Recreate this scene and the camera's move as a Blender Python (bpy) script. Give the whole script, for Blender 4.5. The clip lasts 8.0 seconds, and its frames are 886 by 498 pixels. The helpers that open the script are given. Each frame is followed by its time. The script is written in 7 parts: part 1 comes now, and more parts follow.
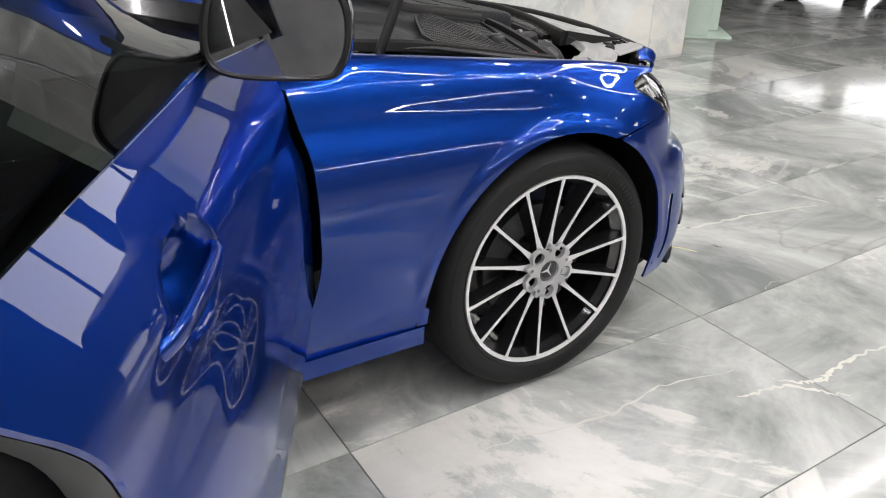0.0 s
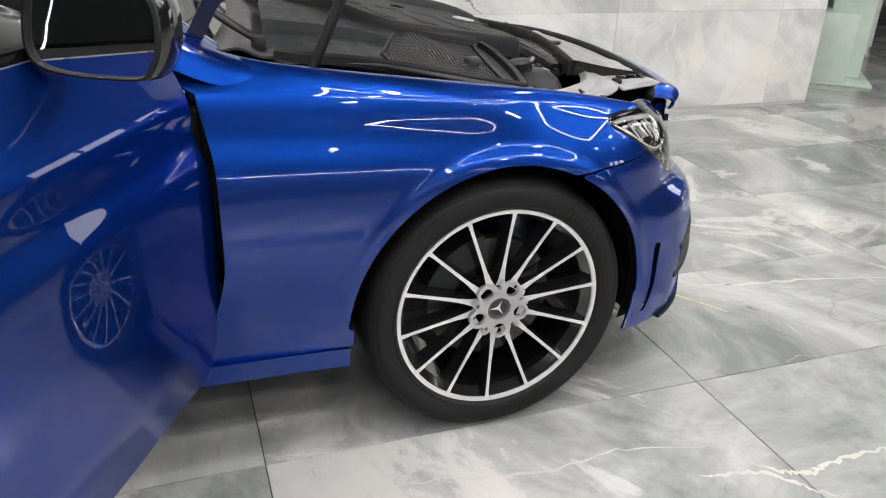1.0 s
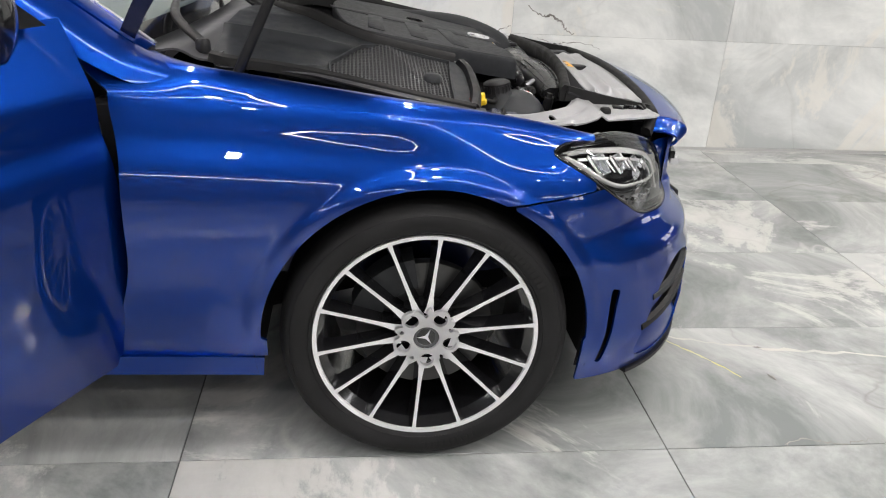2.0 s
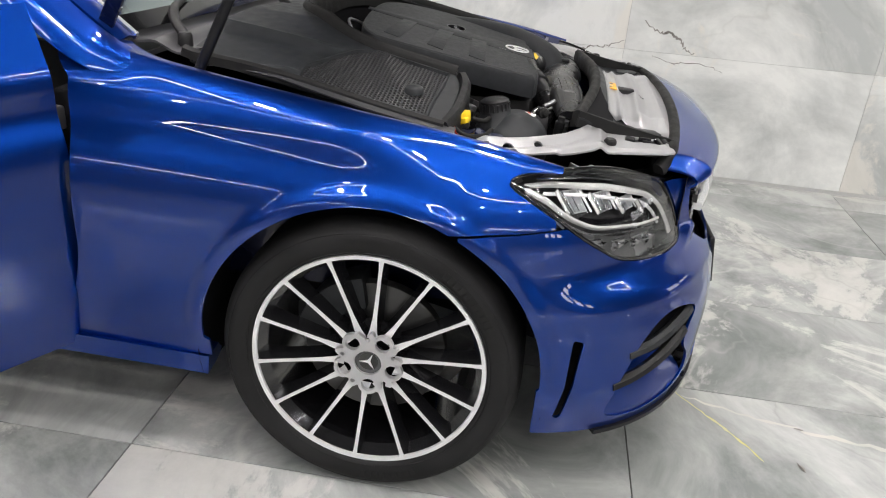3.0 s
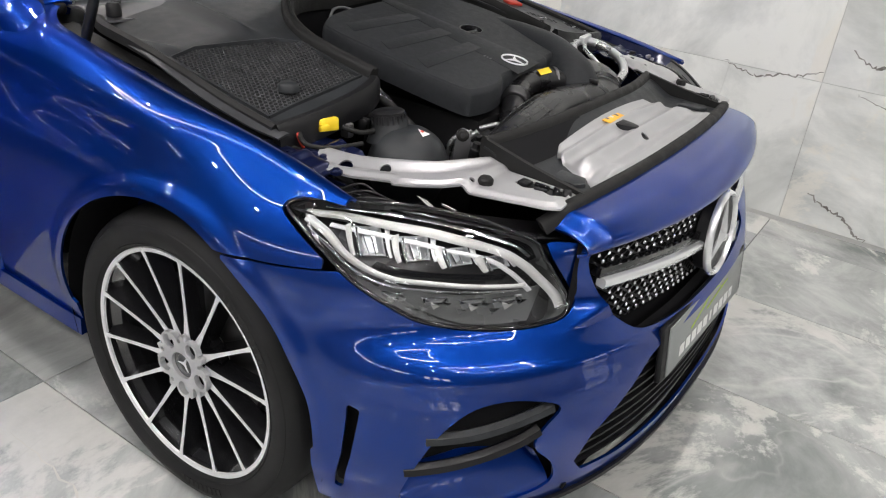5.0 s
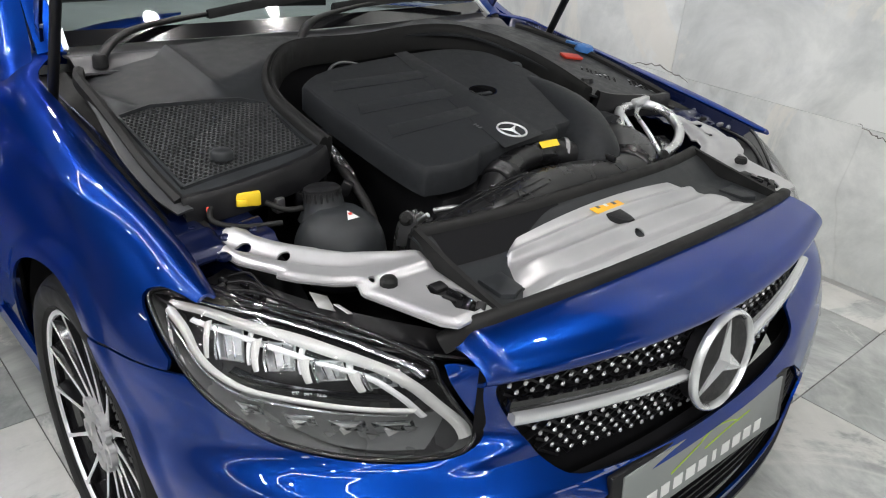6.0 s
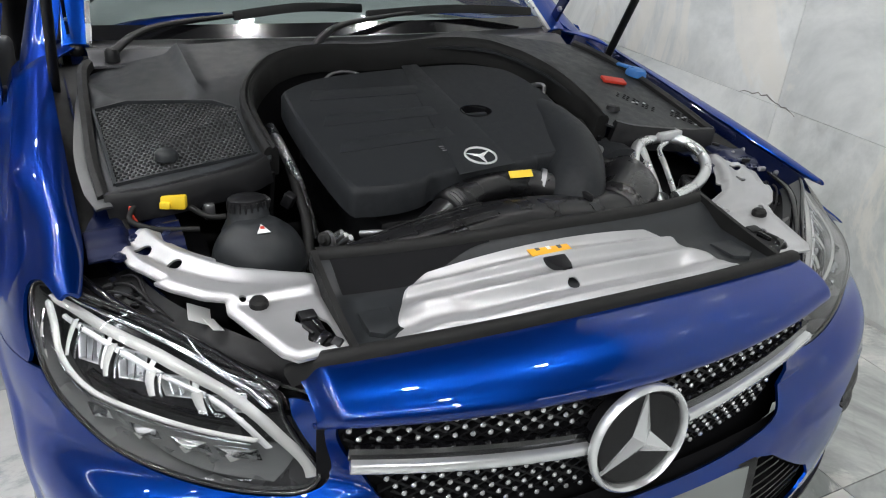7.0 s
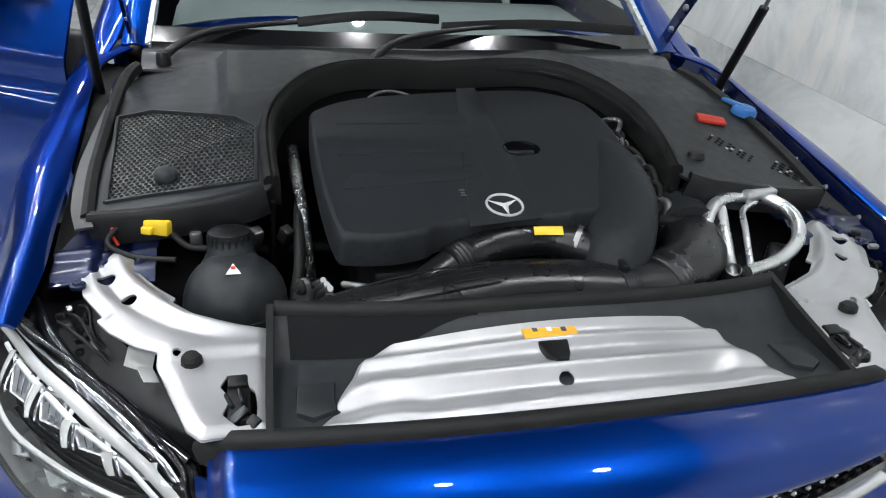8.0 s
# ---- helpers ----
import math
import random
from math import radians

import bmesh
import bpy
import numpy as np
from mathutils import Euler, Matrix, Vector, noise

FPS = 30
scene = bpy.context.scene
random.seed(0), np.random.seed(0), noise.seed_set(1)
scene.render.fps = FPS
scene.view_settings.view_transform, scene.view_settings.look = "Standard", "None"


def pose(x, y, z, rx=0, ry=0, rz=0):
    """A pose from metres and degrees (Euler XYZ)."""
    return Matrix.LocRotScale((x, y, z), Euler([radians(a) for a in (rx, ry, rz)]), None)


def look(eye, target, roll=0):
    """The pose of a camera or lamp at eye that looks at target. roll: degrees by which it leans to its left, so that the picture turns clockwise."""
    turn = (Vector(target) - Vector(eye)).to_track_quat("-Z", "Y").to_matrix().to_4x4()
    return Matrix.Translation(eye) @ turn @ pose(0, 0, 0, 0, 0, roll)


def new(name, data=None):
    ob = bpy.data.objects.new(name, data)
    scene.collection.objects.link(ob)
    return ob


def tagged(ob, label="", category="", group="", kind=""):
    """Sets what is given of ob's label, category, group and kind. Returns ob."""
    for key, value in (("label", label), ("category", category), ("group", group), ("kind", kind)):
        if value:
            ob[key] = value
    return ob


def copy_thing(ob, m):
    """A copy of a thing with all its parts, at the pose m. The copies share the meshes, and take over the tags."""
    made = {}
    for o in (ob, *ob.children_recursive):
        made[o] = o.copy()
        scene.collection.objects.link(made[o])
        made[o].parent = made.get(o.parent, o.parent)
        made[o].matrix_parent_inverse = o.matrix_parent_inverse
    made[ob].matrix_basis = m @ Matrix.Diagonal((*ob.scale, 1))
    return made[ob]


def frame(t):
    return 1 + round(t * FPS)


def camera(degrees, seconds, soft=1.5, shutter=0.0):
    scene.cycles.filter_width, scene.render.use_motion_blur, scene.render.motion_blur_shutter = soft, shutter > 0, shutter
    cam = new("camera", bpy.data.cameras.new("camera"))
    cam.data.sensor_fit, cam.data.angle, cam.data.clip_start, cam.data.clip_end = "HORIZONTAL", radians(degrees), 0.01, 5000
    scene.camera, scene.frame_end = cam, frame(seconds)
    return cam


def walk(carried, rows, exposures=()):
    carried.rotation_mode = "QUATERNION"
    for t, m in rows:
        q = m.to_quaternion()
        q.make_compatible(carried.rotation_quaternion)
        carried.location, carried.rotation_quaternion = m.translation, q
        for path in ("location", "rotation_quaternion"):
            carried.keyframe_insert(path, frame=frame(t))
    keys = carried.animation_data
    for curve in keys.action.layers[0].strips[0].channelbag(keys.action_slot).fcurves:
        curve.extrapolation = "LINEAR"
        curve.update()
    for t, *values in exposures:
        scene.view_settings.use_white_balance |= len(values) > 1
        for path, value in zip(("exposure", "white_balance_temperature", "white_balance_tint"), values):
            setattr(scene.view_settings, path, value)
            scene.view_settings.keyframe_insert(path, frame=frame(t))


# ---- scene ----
cam = camera(59.5, 8.0, 1.1)
PATH = [
    (0, (-1.155, -2.19, 1.25), (-0.198, -0.675, 0.363), 0.7),
    (0.5, (-0.953, -2.342, 1.26), (-0.155, -0.718, 0.409), 1.3),
    (1, (-0.691, -2.344, 1.234), (-0.066, -0.639, 0.396), 2.1),
    (1.5, (-0.45, -2.356, 1.242), (-0.013, -0.589, 0.411), 2.8),
    (1.7, (-0.333, -2.393, 1.233), (0.025, -0.603, 0.416), 3.0),
    (2.8, (0.206, -2.274, 1.263), (0.083, -0.458, 0.434), 4.5),
    (3, (0.296, -2.247, 1.264), (0.093, -0.442, 0.426), 5.0),
    (3.5, (0.571, -2.21, 1.296), (0.181, -0.446, 0.439), 6.1),
    (4, (0.78, -2.074, 1.278), (0.209, -0.369, 0.402), 6.6),
    (4.5, (0.927, -1.885, 1.309), (0.175, -0.266, 0.407), 6.8),
    (4.7, (0.995, -1.808, 1.307), (0.171, -0.228, 0.399), 6.6),
    (5.8, (1.271, -1.286, 1.361), (0.031, -0.004, 0.455), 4.7),
    (6, (1.284, -1.191, 1.379), (-0.02, 0.03, 0.481), 4.6),
    (6.5, (1.386, -0.973, 1.389), (-0.051, 0.081, 0.481), 4.8),
    (7, (1.455, -0.777, 1.417), (-0.093, 0.092, 0.496), 5.0),
    (7.5, (1.381, -0.593, 1.42), (-0.257, 0.065, 0.482), 5.5),
    (8, (1.35, -0.446, 1.455), (-0.328, 0.043, 0.482), 5.2),
]
GRADE = [
    (0.0, -0.40, 6730, 14), (4.5, -0.42, 6730, 14), (6.0, -0.51, 6540, 11),
    (7.0, -0.54, 6400, 10), (8.0, -0.44, 6200, 9),
]
walk(cam, [(t, look(eye, target, roll)) for t, eye, target, roll in PATH], GRADE)

# ---- light: a showroom with ceiling spots and bright shop windows ----
world = bpy.data.worlds.new("world")
scene.world = world
world.use_nodes = True
world.node_tree.nodes["Background"].inputs[0].default_value = (0.8, 0.88, 1.0, 1)
world.node_tree.nodes["Background"].inputs[1].default_value = 0.25

CEIL = 3.3


# ---- materials ----
def material(name, color, rough=0.5, metal=0.0, coat=0.0, coat_rough=0.03, ior=1.5):
    m = bpy.data.materials.new(name)
    m.use_nodes = True
    b = m.node_tree.nodes["Principled BSDF"]
    b.inputs["Base Color"].default_value = (*color, 1)
    b.inputs["Roughness"].default_value = rough
    b.inputs["Metallic"].default_value = metal
    b.inputs["Coat Weight"].default_value = coat
    b.inputs["Coat Roughness"].default_value = coat_rough
    b.inputs["IOR"].default_value = ior
    return m


def dull(m, level):
    """Lowers the sheen of a soft, porous surface."""
    m.node_tree.nodes["Principled BSDF"].inputs["Specular IOR Level"].default_value = level
    return m


def nodes(m):
    return m.node_tree.nodes, m.node_tree.links, m.node_tree.nodes["Principled BSDF"]


def node(m, kind, **inputs):
    n = m.node_tree.nodes.new(kind)
    for k, v in inputs.items():
        n.inputs[k.replace("_", " ")].default_value = v
    return n


def ramp(m, source, stops):
    r = m.node_tree.nodes.new("ShaderNodeValToRGB")
    els = r.color_ramp.elements
    while len(els) < len(stops):
        els.new(0.5)
    for e, (p, c) in zip(els, stops):
        e.position = p
        e.color = (c, c, c, 1) if isinstance(c, float) else (*c, 1)
    m.node_tree.links.new(source, r.inputs[0])
    return r.outputs[0]


def coords(m, scale=(1, 1, 1), obj=True):
    tc = m.node_tree.nodes.new("ShaderNodeTexCoord")
    mp = m.node_tree.nodes.new("ShaderNodeMapping")
    mp.inputs["Scale"].default_value = scale
    m.node_tree.links.new(tc.outputs["Object"], mp.inputs["Vector"])
    return mp.outputs[0]


def grain(m, scale=200.0, rough=(0.4, 0.6), bump=0.15, dist=0.001, color=None, detail=4.0):
    """Noise in roughness, relief and (where given) between two colours."""
    ns, ln, b = nodes(m)
    v = coords(m)
    n = node(m, "ShaderNodeTexNoise", Scale=scale, Detail=detail)
    ln.new(v, n.inputs["Vector"])
    big = node(m, "ShaderNodeTexNoise", Scale=scale / 18.0, Detail=3.0)
    ln.new(v, big.inputs["Vector"])
    ln.new(ramp(m, big.outputs[0], [(0.3, float(rough[0])), (0.7, float(rough[1]))]), b.inputs["Roughness"])
    if color:
        ln.new(ramp(m, big.outputs[0], [(0.3, color[0]), (0.72, color[1])]), b.inputs["Base Color"])
    if bump:
        bp = node(m, "ShaderNodeBump", Strength=bump, Distance=dist)
        ln.new(n.outputs[0], bp.inputs["Height"])
        ln.new(bp.outputs[0], b.inputs["Normal"])
    return m


def stone(name, light, dark, rough, scale, vein=(0.85, 0.83, 0.78), dark_vein=(0.2, 0.2, 0.2), amount=0.5, per_tile=True):
    """Polished large-format marble-look porcelain, every tile cut from another part of the pattern."""
    m = material(name, light, rough)
    ns, ln, b = nodes(m)
    tc = ns.new("ShaderNodeTexCoord")
    oi = ns.new("ShaderNodeObjectInfo")
    sep = ns.new("ShaderNodeVectorMath")
    sep.operation = "SCALE"
    cmb = ns.new("ShaderNodeCombineXYZ")
    for k in range(3):
        ln.new(oi.outputs["Random"], cmb.inputs[k])
    ln.new(cmb.outputs[0], sep.inputs[0])
    sep.inputs["Scale"].default_value = 37.0 if per_tile else 0.0
    geo = ns.new("ShaderNodeNewGeometry")
    add = ns.new("ShaderNodeVectorMath")
    ln.new(geo.outputs["Position"], add.inputs[0])
    ln.new(sep.outputs[0], add.inputs[1])
    p = add.outputs[0]
    warp = node(m, "ShaderNodeTexNoise", Scale=scale * 0.8, Detail=5.0)
    ln.new(p, warp.inputs["Vector"])
    mix = ns.new("ShaderNodeMix")
    mix.data_type = "VECTOR"
    mix.inputs[0].default_value = 0.22
    ln.new(p, mix.inputs[4])
    ln.new(warp.outputs["Color"], mix.inputs[5])
    cloud = node(m, "ShaderNodeTexNoise", Scale=scale * 2.0, Detail=11.0, Roughness=0.66, Distortion=0.9)
    ln.new(mix.outputs[1], cloud.inputs["Vector"])
    base = ramp(m, cloud.outputs[0], [(0.36, dark), (0.485, tuple((a + c) / 2 for a, c in zip(light, dark))), (0.60, light)])
    bloom = node(m, "ShaderNodeTexNoise", Scale=scale * 1.1, Detail=8.0, Roughness=0.7, Distortion=1.6)
    ln.new(p, bloom.inputs["Vector"])
    bm_ = ns.new("ShaderNodeMix")
    bm_.data_type = "RGBA"
    ln.new(ramp(m, bloom.outputs[0], [(0.545, 0.0), (0.585, 0.55), (0.70, 0.75)]), bm_.inputs[0])
    ln.new(base, bm_.inputs[6])
    bm_.inputs[7].default_value = (*vein, 1)
    base = bm_.outputs[2]

    def veins(sc, width, col, under, strength):
        w = node(m, "ShaderNodeTexNoise", Scale=sc, Detail=4.0, Roughness=0.5, Distortion=1.2)
        ln.new(p, w.inputs["Vector"])
        d = ns.new("ShaderNodeMath")
        d.operation = "SUBTRACT"
        ln.new(w.outputs[0], d.inputs[0])
        d.inputs[1].default_value = 0.5
        a = ns.new("ShaderNodeMath")
        a.operation = "ABSOLUTE"
        ln.new(d.outputs[0], a.inputs[0])
        f = ramp(m, a.outputs[0], [(0.0, float(strength)), (width, 0.0)])
        gate = node(m, "ShaderNodeTexNoise", Scale=sc * 0.7, Detail=1.0)
        ln.new(p, gate.inputs["Vector"])
        gf = ramp(m, gate.outputs[0], [(0.5, 0.0), (0.62, 1.0)])
        mu = ns.new("ShaderNodeMath")
        mu.operation = "MULTIPLY"
        ln.new(f, mu.inputs[0])
        ln.new(gf, mu.inputs[1])
        mx = ns.new("ShaderNodeMix")
        mx.data_type = "RGBA"
        ln.new(mu.outputs[0], mx.inputs[0])
        ln.new(under, mx.inputs[6])
        mx.inputs[7].default_value = (*col, 1)
        return mx.outputs[2]

    c = veins(scale * 1.1, 0.012, vein, base, 0.8 * amount)
    c = veins(scale * 0.9, 0.006, dark_vein, c, amount)
    ln.new(c, b.inputs["Base Color"])
    fine = node(m, "ShaderNodeTexNoise", Scale=60.0, Detail=4.0)
    ln.new(p, fine.inputs["Vector"])
    ln.new(ramp(m, fine.outputs[0], [(0.3, float(rough * 0.7)), (0.75, float(rough * 1.5))]), b.inputs["Roughness"])
    return m


PAINT = material("blue_metallic_paint", (0.0006, 0.031, 0.232), 0.32, 0.86, 1.0, 0.004)
PAINT.node_tree.nodes["Principled BSDF"].inputs["Coat IOR"].default_value = 1.5
PAINT.node_tree.nodes["Principled BSDF"].inputs["Specular Tint"].default_value = (0.18, 0.45, 0.92, 1)
ns, ln, b = nodes(PAINT)
flake = node(PAINT, "ShaderNodeTexVoronoi", Scale=2600.0)
ln.new(coords(PAINT), flake.inputs["Vector"])
fb = node(PAINT, "ShaderNodeBump", Strength=0.05, Distance=0.0004)
ln.new(flake.outputs["Distance"], fb.inputs["Height"])
ln.new(fb.outputs[0], b.inputs["Normal"])
peel = node(PAINT, "ShaderNodeTexNoise", Scale=9.0, Detail=2.0)
ln.new(coords(PAINT), peel.inputs["Vector"])
pb = node(PAINT, "ShaderNodeBump", Strength=0.015, Distance=0.01)
ln.new(peel.outputs[0], pb.inputs["Height"])
ln.new(pb.outputs[0], b.inputs["Coat Normal"])

# blue of the inner panels, about six times darker than PAINT
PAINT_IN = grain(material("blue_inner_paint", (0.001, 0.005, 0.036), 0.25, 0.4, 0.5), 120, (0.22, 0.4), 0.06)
BLACK = grain(material("black_moulded_plastic", (0.012, 0.012, 0.013), 0.45), 900, (0.36, 0.52), 0.25, 0.0006, ((0.004, 0.004, 0.005), (0.009, 0.009, 0.010)))
BLACK_SOFT = grain(material("dark_grey_textured_plastic", (0.024, 0.025, 0.028), 0.45), 700, (0.36, 0.52), 0.22, 0.0006, ((0.0145, 0.016, 0.0175), (0.024, 0.0265, 0.0295)))
GLOSS = material("gloss_black_plastic", (0.006, 0.006, 0.007), 0.12, 0.0, 0.6, 0.04)
RUBBER = grain(material("black_rubber", (0.016, 0.016, 0.017), 0.7), 500, (0.5, 0.72), 0.3, 0.001, ((0.007, 0.007, 0.007), (0.014, 0.014, 0.014)))
TYRE = grain(material("tyre_rubber", (0.018, 0.018, 0.019), 0.6), 260, (0.5, 0.75), 0.2, 0.001, ((0.007, 0.007, 0.0072), (0.016, 0.016, 0.0165)))
CHROME = material("polished_chrome", (0.85, 0.86, 0.88), 0.08, 1.0)
BADGE_METAL = grain(material("bright_plated_plastic", (0.82, 0.83, 0.84), 0.2, 0.7), 300, (0.16, 0.26), 0.02)
SATIN = grain(material("satin_silver", (0.72, 0.73, 0.74), 0.3, 0.9), 300, (0.22, 0.36), 0.05)
CUT = grain(material("diamond_cut_aluminium", (0.84, 0.84, 0.85), 0.32, 0.6), 400, (0.28, 0.38), 0.02)
SPOKE = material("gloss_black_wheel_paint", (0.008, 0.008, 0.009), 0.15, 0.0, 0.8, 0.05)
# near-black for gaps and hidden faces, their shade put into the colour
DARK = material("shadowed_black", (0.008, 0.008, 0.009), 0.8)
PRIMER = grain(material("silver_grey_body_primer", (0.62, 0.62, 0.63), 0.35, 0.55), 150, (0.26, 0.42), 0.08, 0.001, ((0.38, 0.38, 0.39), (0.50, 0.50, 0.51)))
ALU = grain(material("bare_aluminium", (0.75, 0.75, 0.76), 0.28, 1.0), 220, (0.22, 0.4), 0.1, 0.001)
STEEL = grain(material("dull_steel", (0.32, 0.32, 0.33), 0.45, 1.0), 200, (0.35, 0.55), 0.1)
DISC = grain(material("brake_disc_steel", (0.10, 0.10, 0.10), 0.4, 0.9), 180, (0.35, 0.5), 0.1)
YELLOW = grain(material("yellow_plastic", (0.80, 0.55, 0.02), 0.45), 300, (0.4, 0.55), 0.05)
ORANGE = grain(material("orange_yellow_label", (0.85, 0.42, 0.03), 0.4), 300, (0.35, 0.5), 0.03)
RED = grain(material("red_plastic", (0.55, 0.04, 0.02), 0.45), 300, (0.4, 0.55), 0.05)
BLUECAP = grain(material("blue_plastic", (0.02, 0.14, 0.42), 0.45), 300, (0.4, 0.55), 0.05)
WHITE = material("white_print", (0.75, 0.75, 0.74), 0.5)
MIRROR = material("mirror_glass", (0.88, 0.89, 0.9), 0.02, 1.0)
ENGINE_BLACK = grain(material("matt_black_cover_plastic", (0.020, 0.021, 0.023), 0.55), 1200, (0.44, 0.56), 0.35, 0.0005, ((0.0135, 0.0148, 0.0166), (0.0215, 0.0233, 0.026)))
PIPE_BLACK = grain(material("satin_black_hose", (0.009, 0.009, 0.010), 0.3), 300, (0.22, 0.36), 0.1, 0.0006)
SATIN_W = grain(material("bright_satin_metal", (0.80, 0.80, 0.81), 0.4, 0.5), 300, (0.34, 0.46), 0.03)
GREY_PRINT = material("grey_print", (0.12, 0.12, 0.125), 0.5)
ALU_PANEL = grain(material("pressed_silver_panel", (0.66, 0.66, 0.67), 0.38, 0.6), 90, (0.33, 0.45), 0.06, 0.001, ((0.40, 0.40, 0.41), (0.52, 0.52, 0.53)))
for m_, level in ((RUBBER, 0.25), (TYRE, 0.22), (ENGINE_BLACK, 0.16), (DARK, 0.1), (BLACK, 0.32), (BLACK_SOFT, 0.28)):
    dull(m_, level)
CHAR = grain(material("charcoal_trim", (0.07, 0.072, 0.075), 0.35), 200, (0.3, 0.45), 0.05)


def glass(name, color=(1, 1, 1), alpha=0.15, rough=0.0):
    """A thin clear pane: mostly see-through, with a mirror-like skin."""
    m = bpy.data.materials.new(name)
    m.use_nodes = True
    t = m.node_tree
    t.nodes.clear()
    out = t.nodes.new("ShaderNodeOutputMaterial")
    tr = t.nodes.new("ShaderNodeBsdfTransparent")
    tr.inputs[0].default_value = (*color, 1)
    gl = t.nodes.new("ShaderNodeBsdfGlossy")
    gl.inputs["Roughness"].default_value = rough
    fr = t.nodes.new("ShaderNodeFresnel")
    fr.inputs[0].default_value = 1.5
    mx = t.nodes.new("ShaderNodeMixShader")
    t.links.new(fr.outputs[0], mx.inputs[0])
    t.links.new(tr.outputs[0], mx.inputs[1])
    t.links.new(gl.outputs[0], mx.inputs[2])
    t.links.new(mx.outputs[0], out.inputs[0])
    return m


LENS = glass("clear_polycarbonate_lens", (0.93, 0.94, 0.95))
TINT = glass("tinted_window_glass", (0.05, 0.06, 0.06))
WSCREEN = glass("windscreen_glass", (0.62, 0.72, 0.71))


def emission(name, color, strength):
    m = bpy.data.materials.new(name)
    m.use_nodes = True
    t = m.node_tree
    t.nodes.clear()
    out = t.nodes.new("ShaderNodeOutputMaterial")
    em = t.nodes.new("ShaderNodeEmission")
    em.inputs[0].default_value = (*color, 1)
    em.inputs[1].default_value = strength
    t.links.new(em.outputs[0], out.inputs[0])
    return m


FLOOR = stone("grey_marble_floor_tile", (0.49, 0.50, 0.487), (0.19, 0.205, 0.20), 0.10, 0.75, (0.66, 0.65, 0.615), (0.18, 0.175, 0.16), 0.38)
WALL = stone("pale_grey_marble_wall_tile", (0.78, 0.79, 0.765), (0.45, 0.47, 0.46), 0.09, 0.7, (0.76, 0.73, 0.66), (0.26, 0.25, 0.23), 0.16)
GROUT = grain(material("dark_grey_grout", (0.07, 0.07, 0.068), 0.9), 300, (0.8, 0.95), 0.2)
GROUT_L = grain(material("pale_grout", (0.50, 0.50, 0.49), 0.9), 300, (0.8, 0.95), 0.2)
DASH = grain(material("grey_soft_dashboard", (0.19, 0.20, 0.20), 0.5), 200, (0.45, 0.6), 0.1)
VENT = grain(material("satin_vent_plastic", (0.03, 0.031, 0.033), 0.4), 700, (0.36, 0.48), 0.1, 0.0005, ((0.026, 0.027, 0.029), (0.040, 0.041, 0.043)))
SCUTTLE = grain(material("glossy_scuttle_plastic", (0.09, 0.09, 0.095), 0.35), 300, (0.30, 0.42), 0.05, 0.001, ((0.045, 0.045, 0.049), (0.075, 0.075, 0.08)))
LINER = grain(material("black_insulation_felt", (0.008, 0.008, 0.008), 0.9), 200, (0.8, 0.95), 0.5, 0.003)
PAINTED = grain(material("grey_painted_wall", (0.17, 0.17, 0.175), 0.6), 60, (0.5, 0.7), 0.1, 0.002, ((0.14, 0.14, 0.145), (0.20, 0.20, 0.205)))
SOFFIT = grain(material("charcoal_ceiling_paint", (0.05, 0.05, 0.052), 0.8), 60, (0.7, 0.9), 0.1, 0.002, ((0.04, 0.04, 0.042), (0.06, 0.06, 0.062)))
PLASTER = grain(material("white_plaster", (0.74, 0.74, 0.73), 0.8), 60, (0.7, 0.9), 0.1, 0.002, ((0.70, 0.70, 0.69), (0.77, 0.77, 0.76)))
MINT = grain(material("pale_green_powder_coat", (0.55, 0.66, 0.58), 0.4), 150, (0.33, 0.5), 0.1, 0.001, ((0.50, 0.61, 0.53), (0.58, 0.68, 0.60)))


# ---- mesh helpers ----
def curve1(xs, ys):
    """A smooth monotone curve through knots, as a function."""
    n = len(xs)
    d = [(ys[i + 1] - ys[i]) / (xs[i + 1] - xs[i]) for i in range(n - 1)]
    s = [d[0]] + [0.0 if d[i - 1] * d[i] <= 0 else 2 * d[i - 1] * d[i] / (d[i - 1] + d[i]) for i in range(1, n - 1)] + [d[-1]]

    def f(x):
        x = min(max(x, xs[0]), xs[-1])
        i = 0
        while i < n - 2 and x > xs[i + 1]:
            i += 1
        h = xs[i + 1] - xs[i]
        t = (x - xs[i]) / h
        return (2 * t**3 - 3 * t * t + 1) * ys[i] + (t**3 - 2 * t * t + t) * h * s[i] + (3 * t * t - 2 * t**3) * ys[i + 1] + (t**3 - t * t) * h * s[i + 1]
    return f


def spline(pts, per=8, closed=False):
    """Catmull-Rom curve through points of any dimension."""
    p = [np.array(q, float) for q in pts]
    n = len(p)
    out = []
    for i in range(n if closed else n - 1):
        a, b_, c, d = (p[(i + k) % n] if closed else p[min(max(i + k, 0), n - 1)] for k in (-1, 0, 1, 2))
        for j in range(per):
            t = j / per
            out.append(0.5 * (2 * b_ + (c - a) * t + (2 * a - 5 * b_ + 4 * c - d) * t * t + (3 * b_ - a - 3 * c + d) * t**3))
    if not closed:
        out.append(p[-1])
    return out


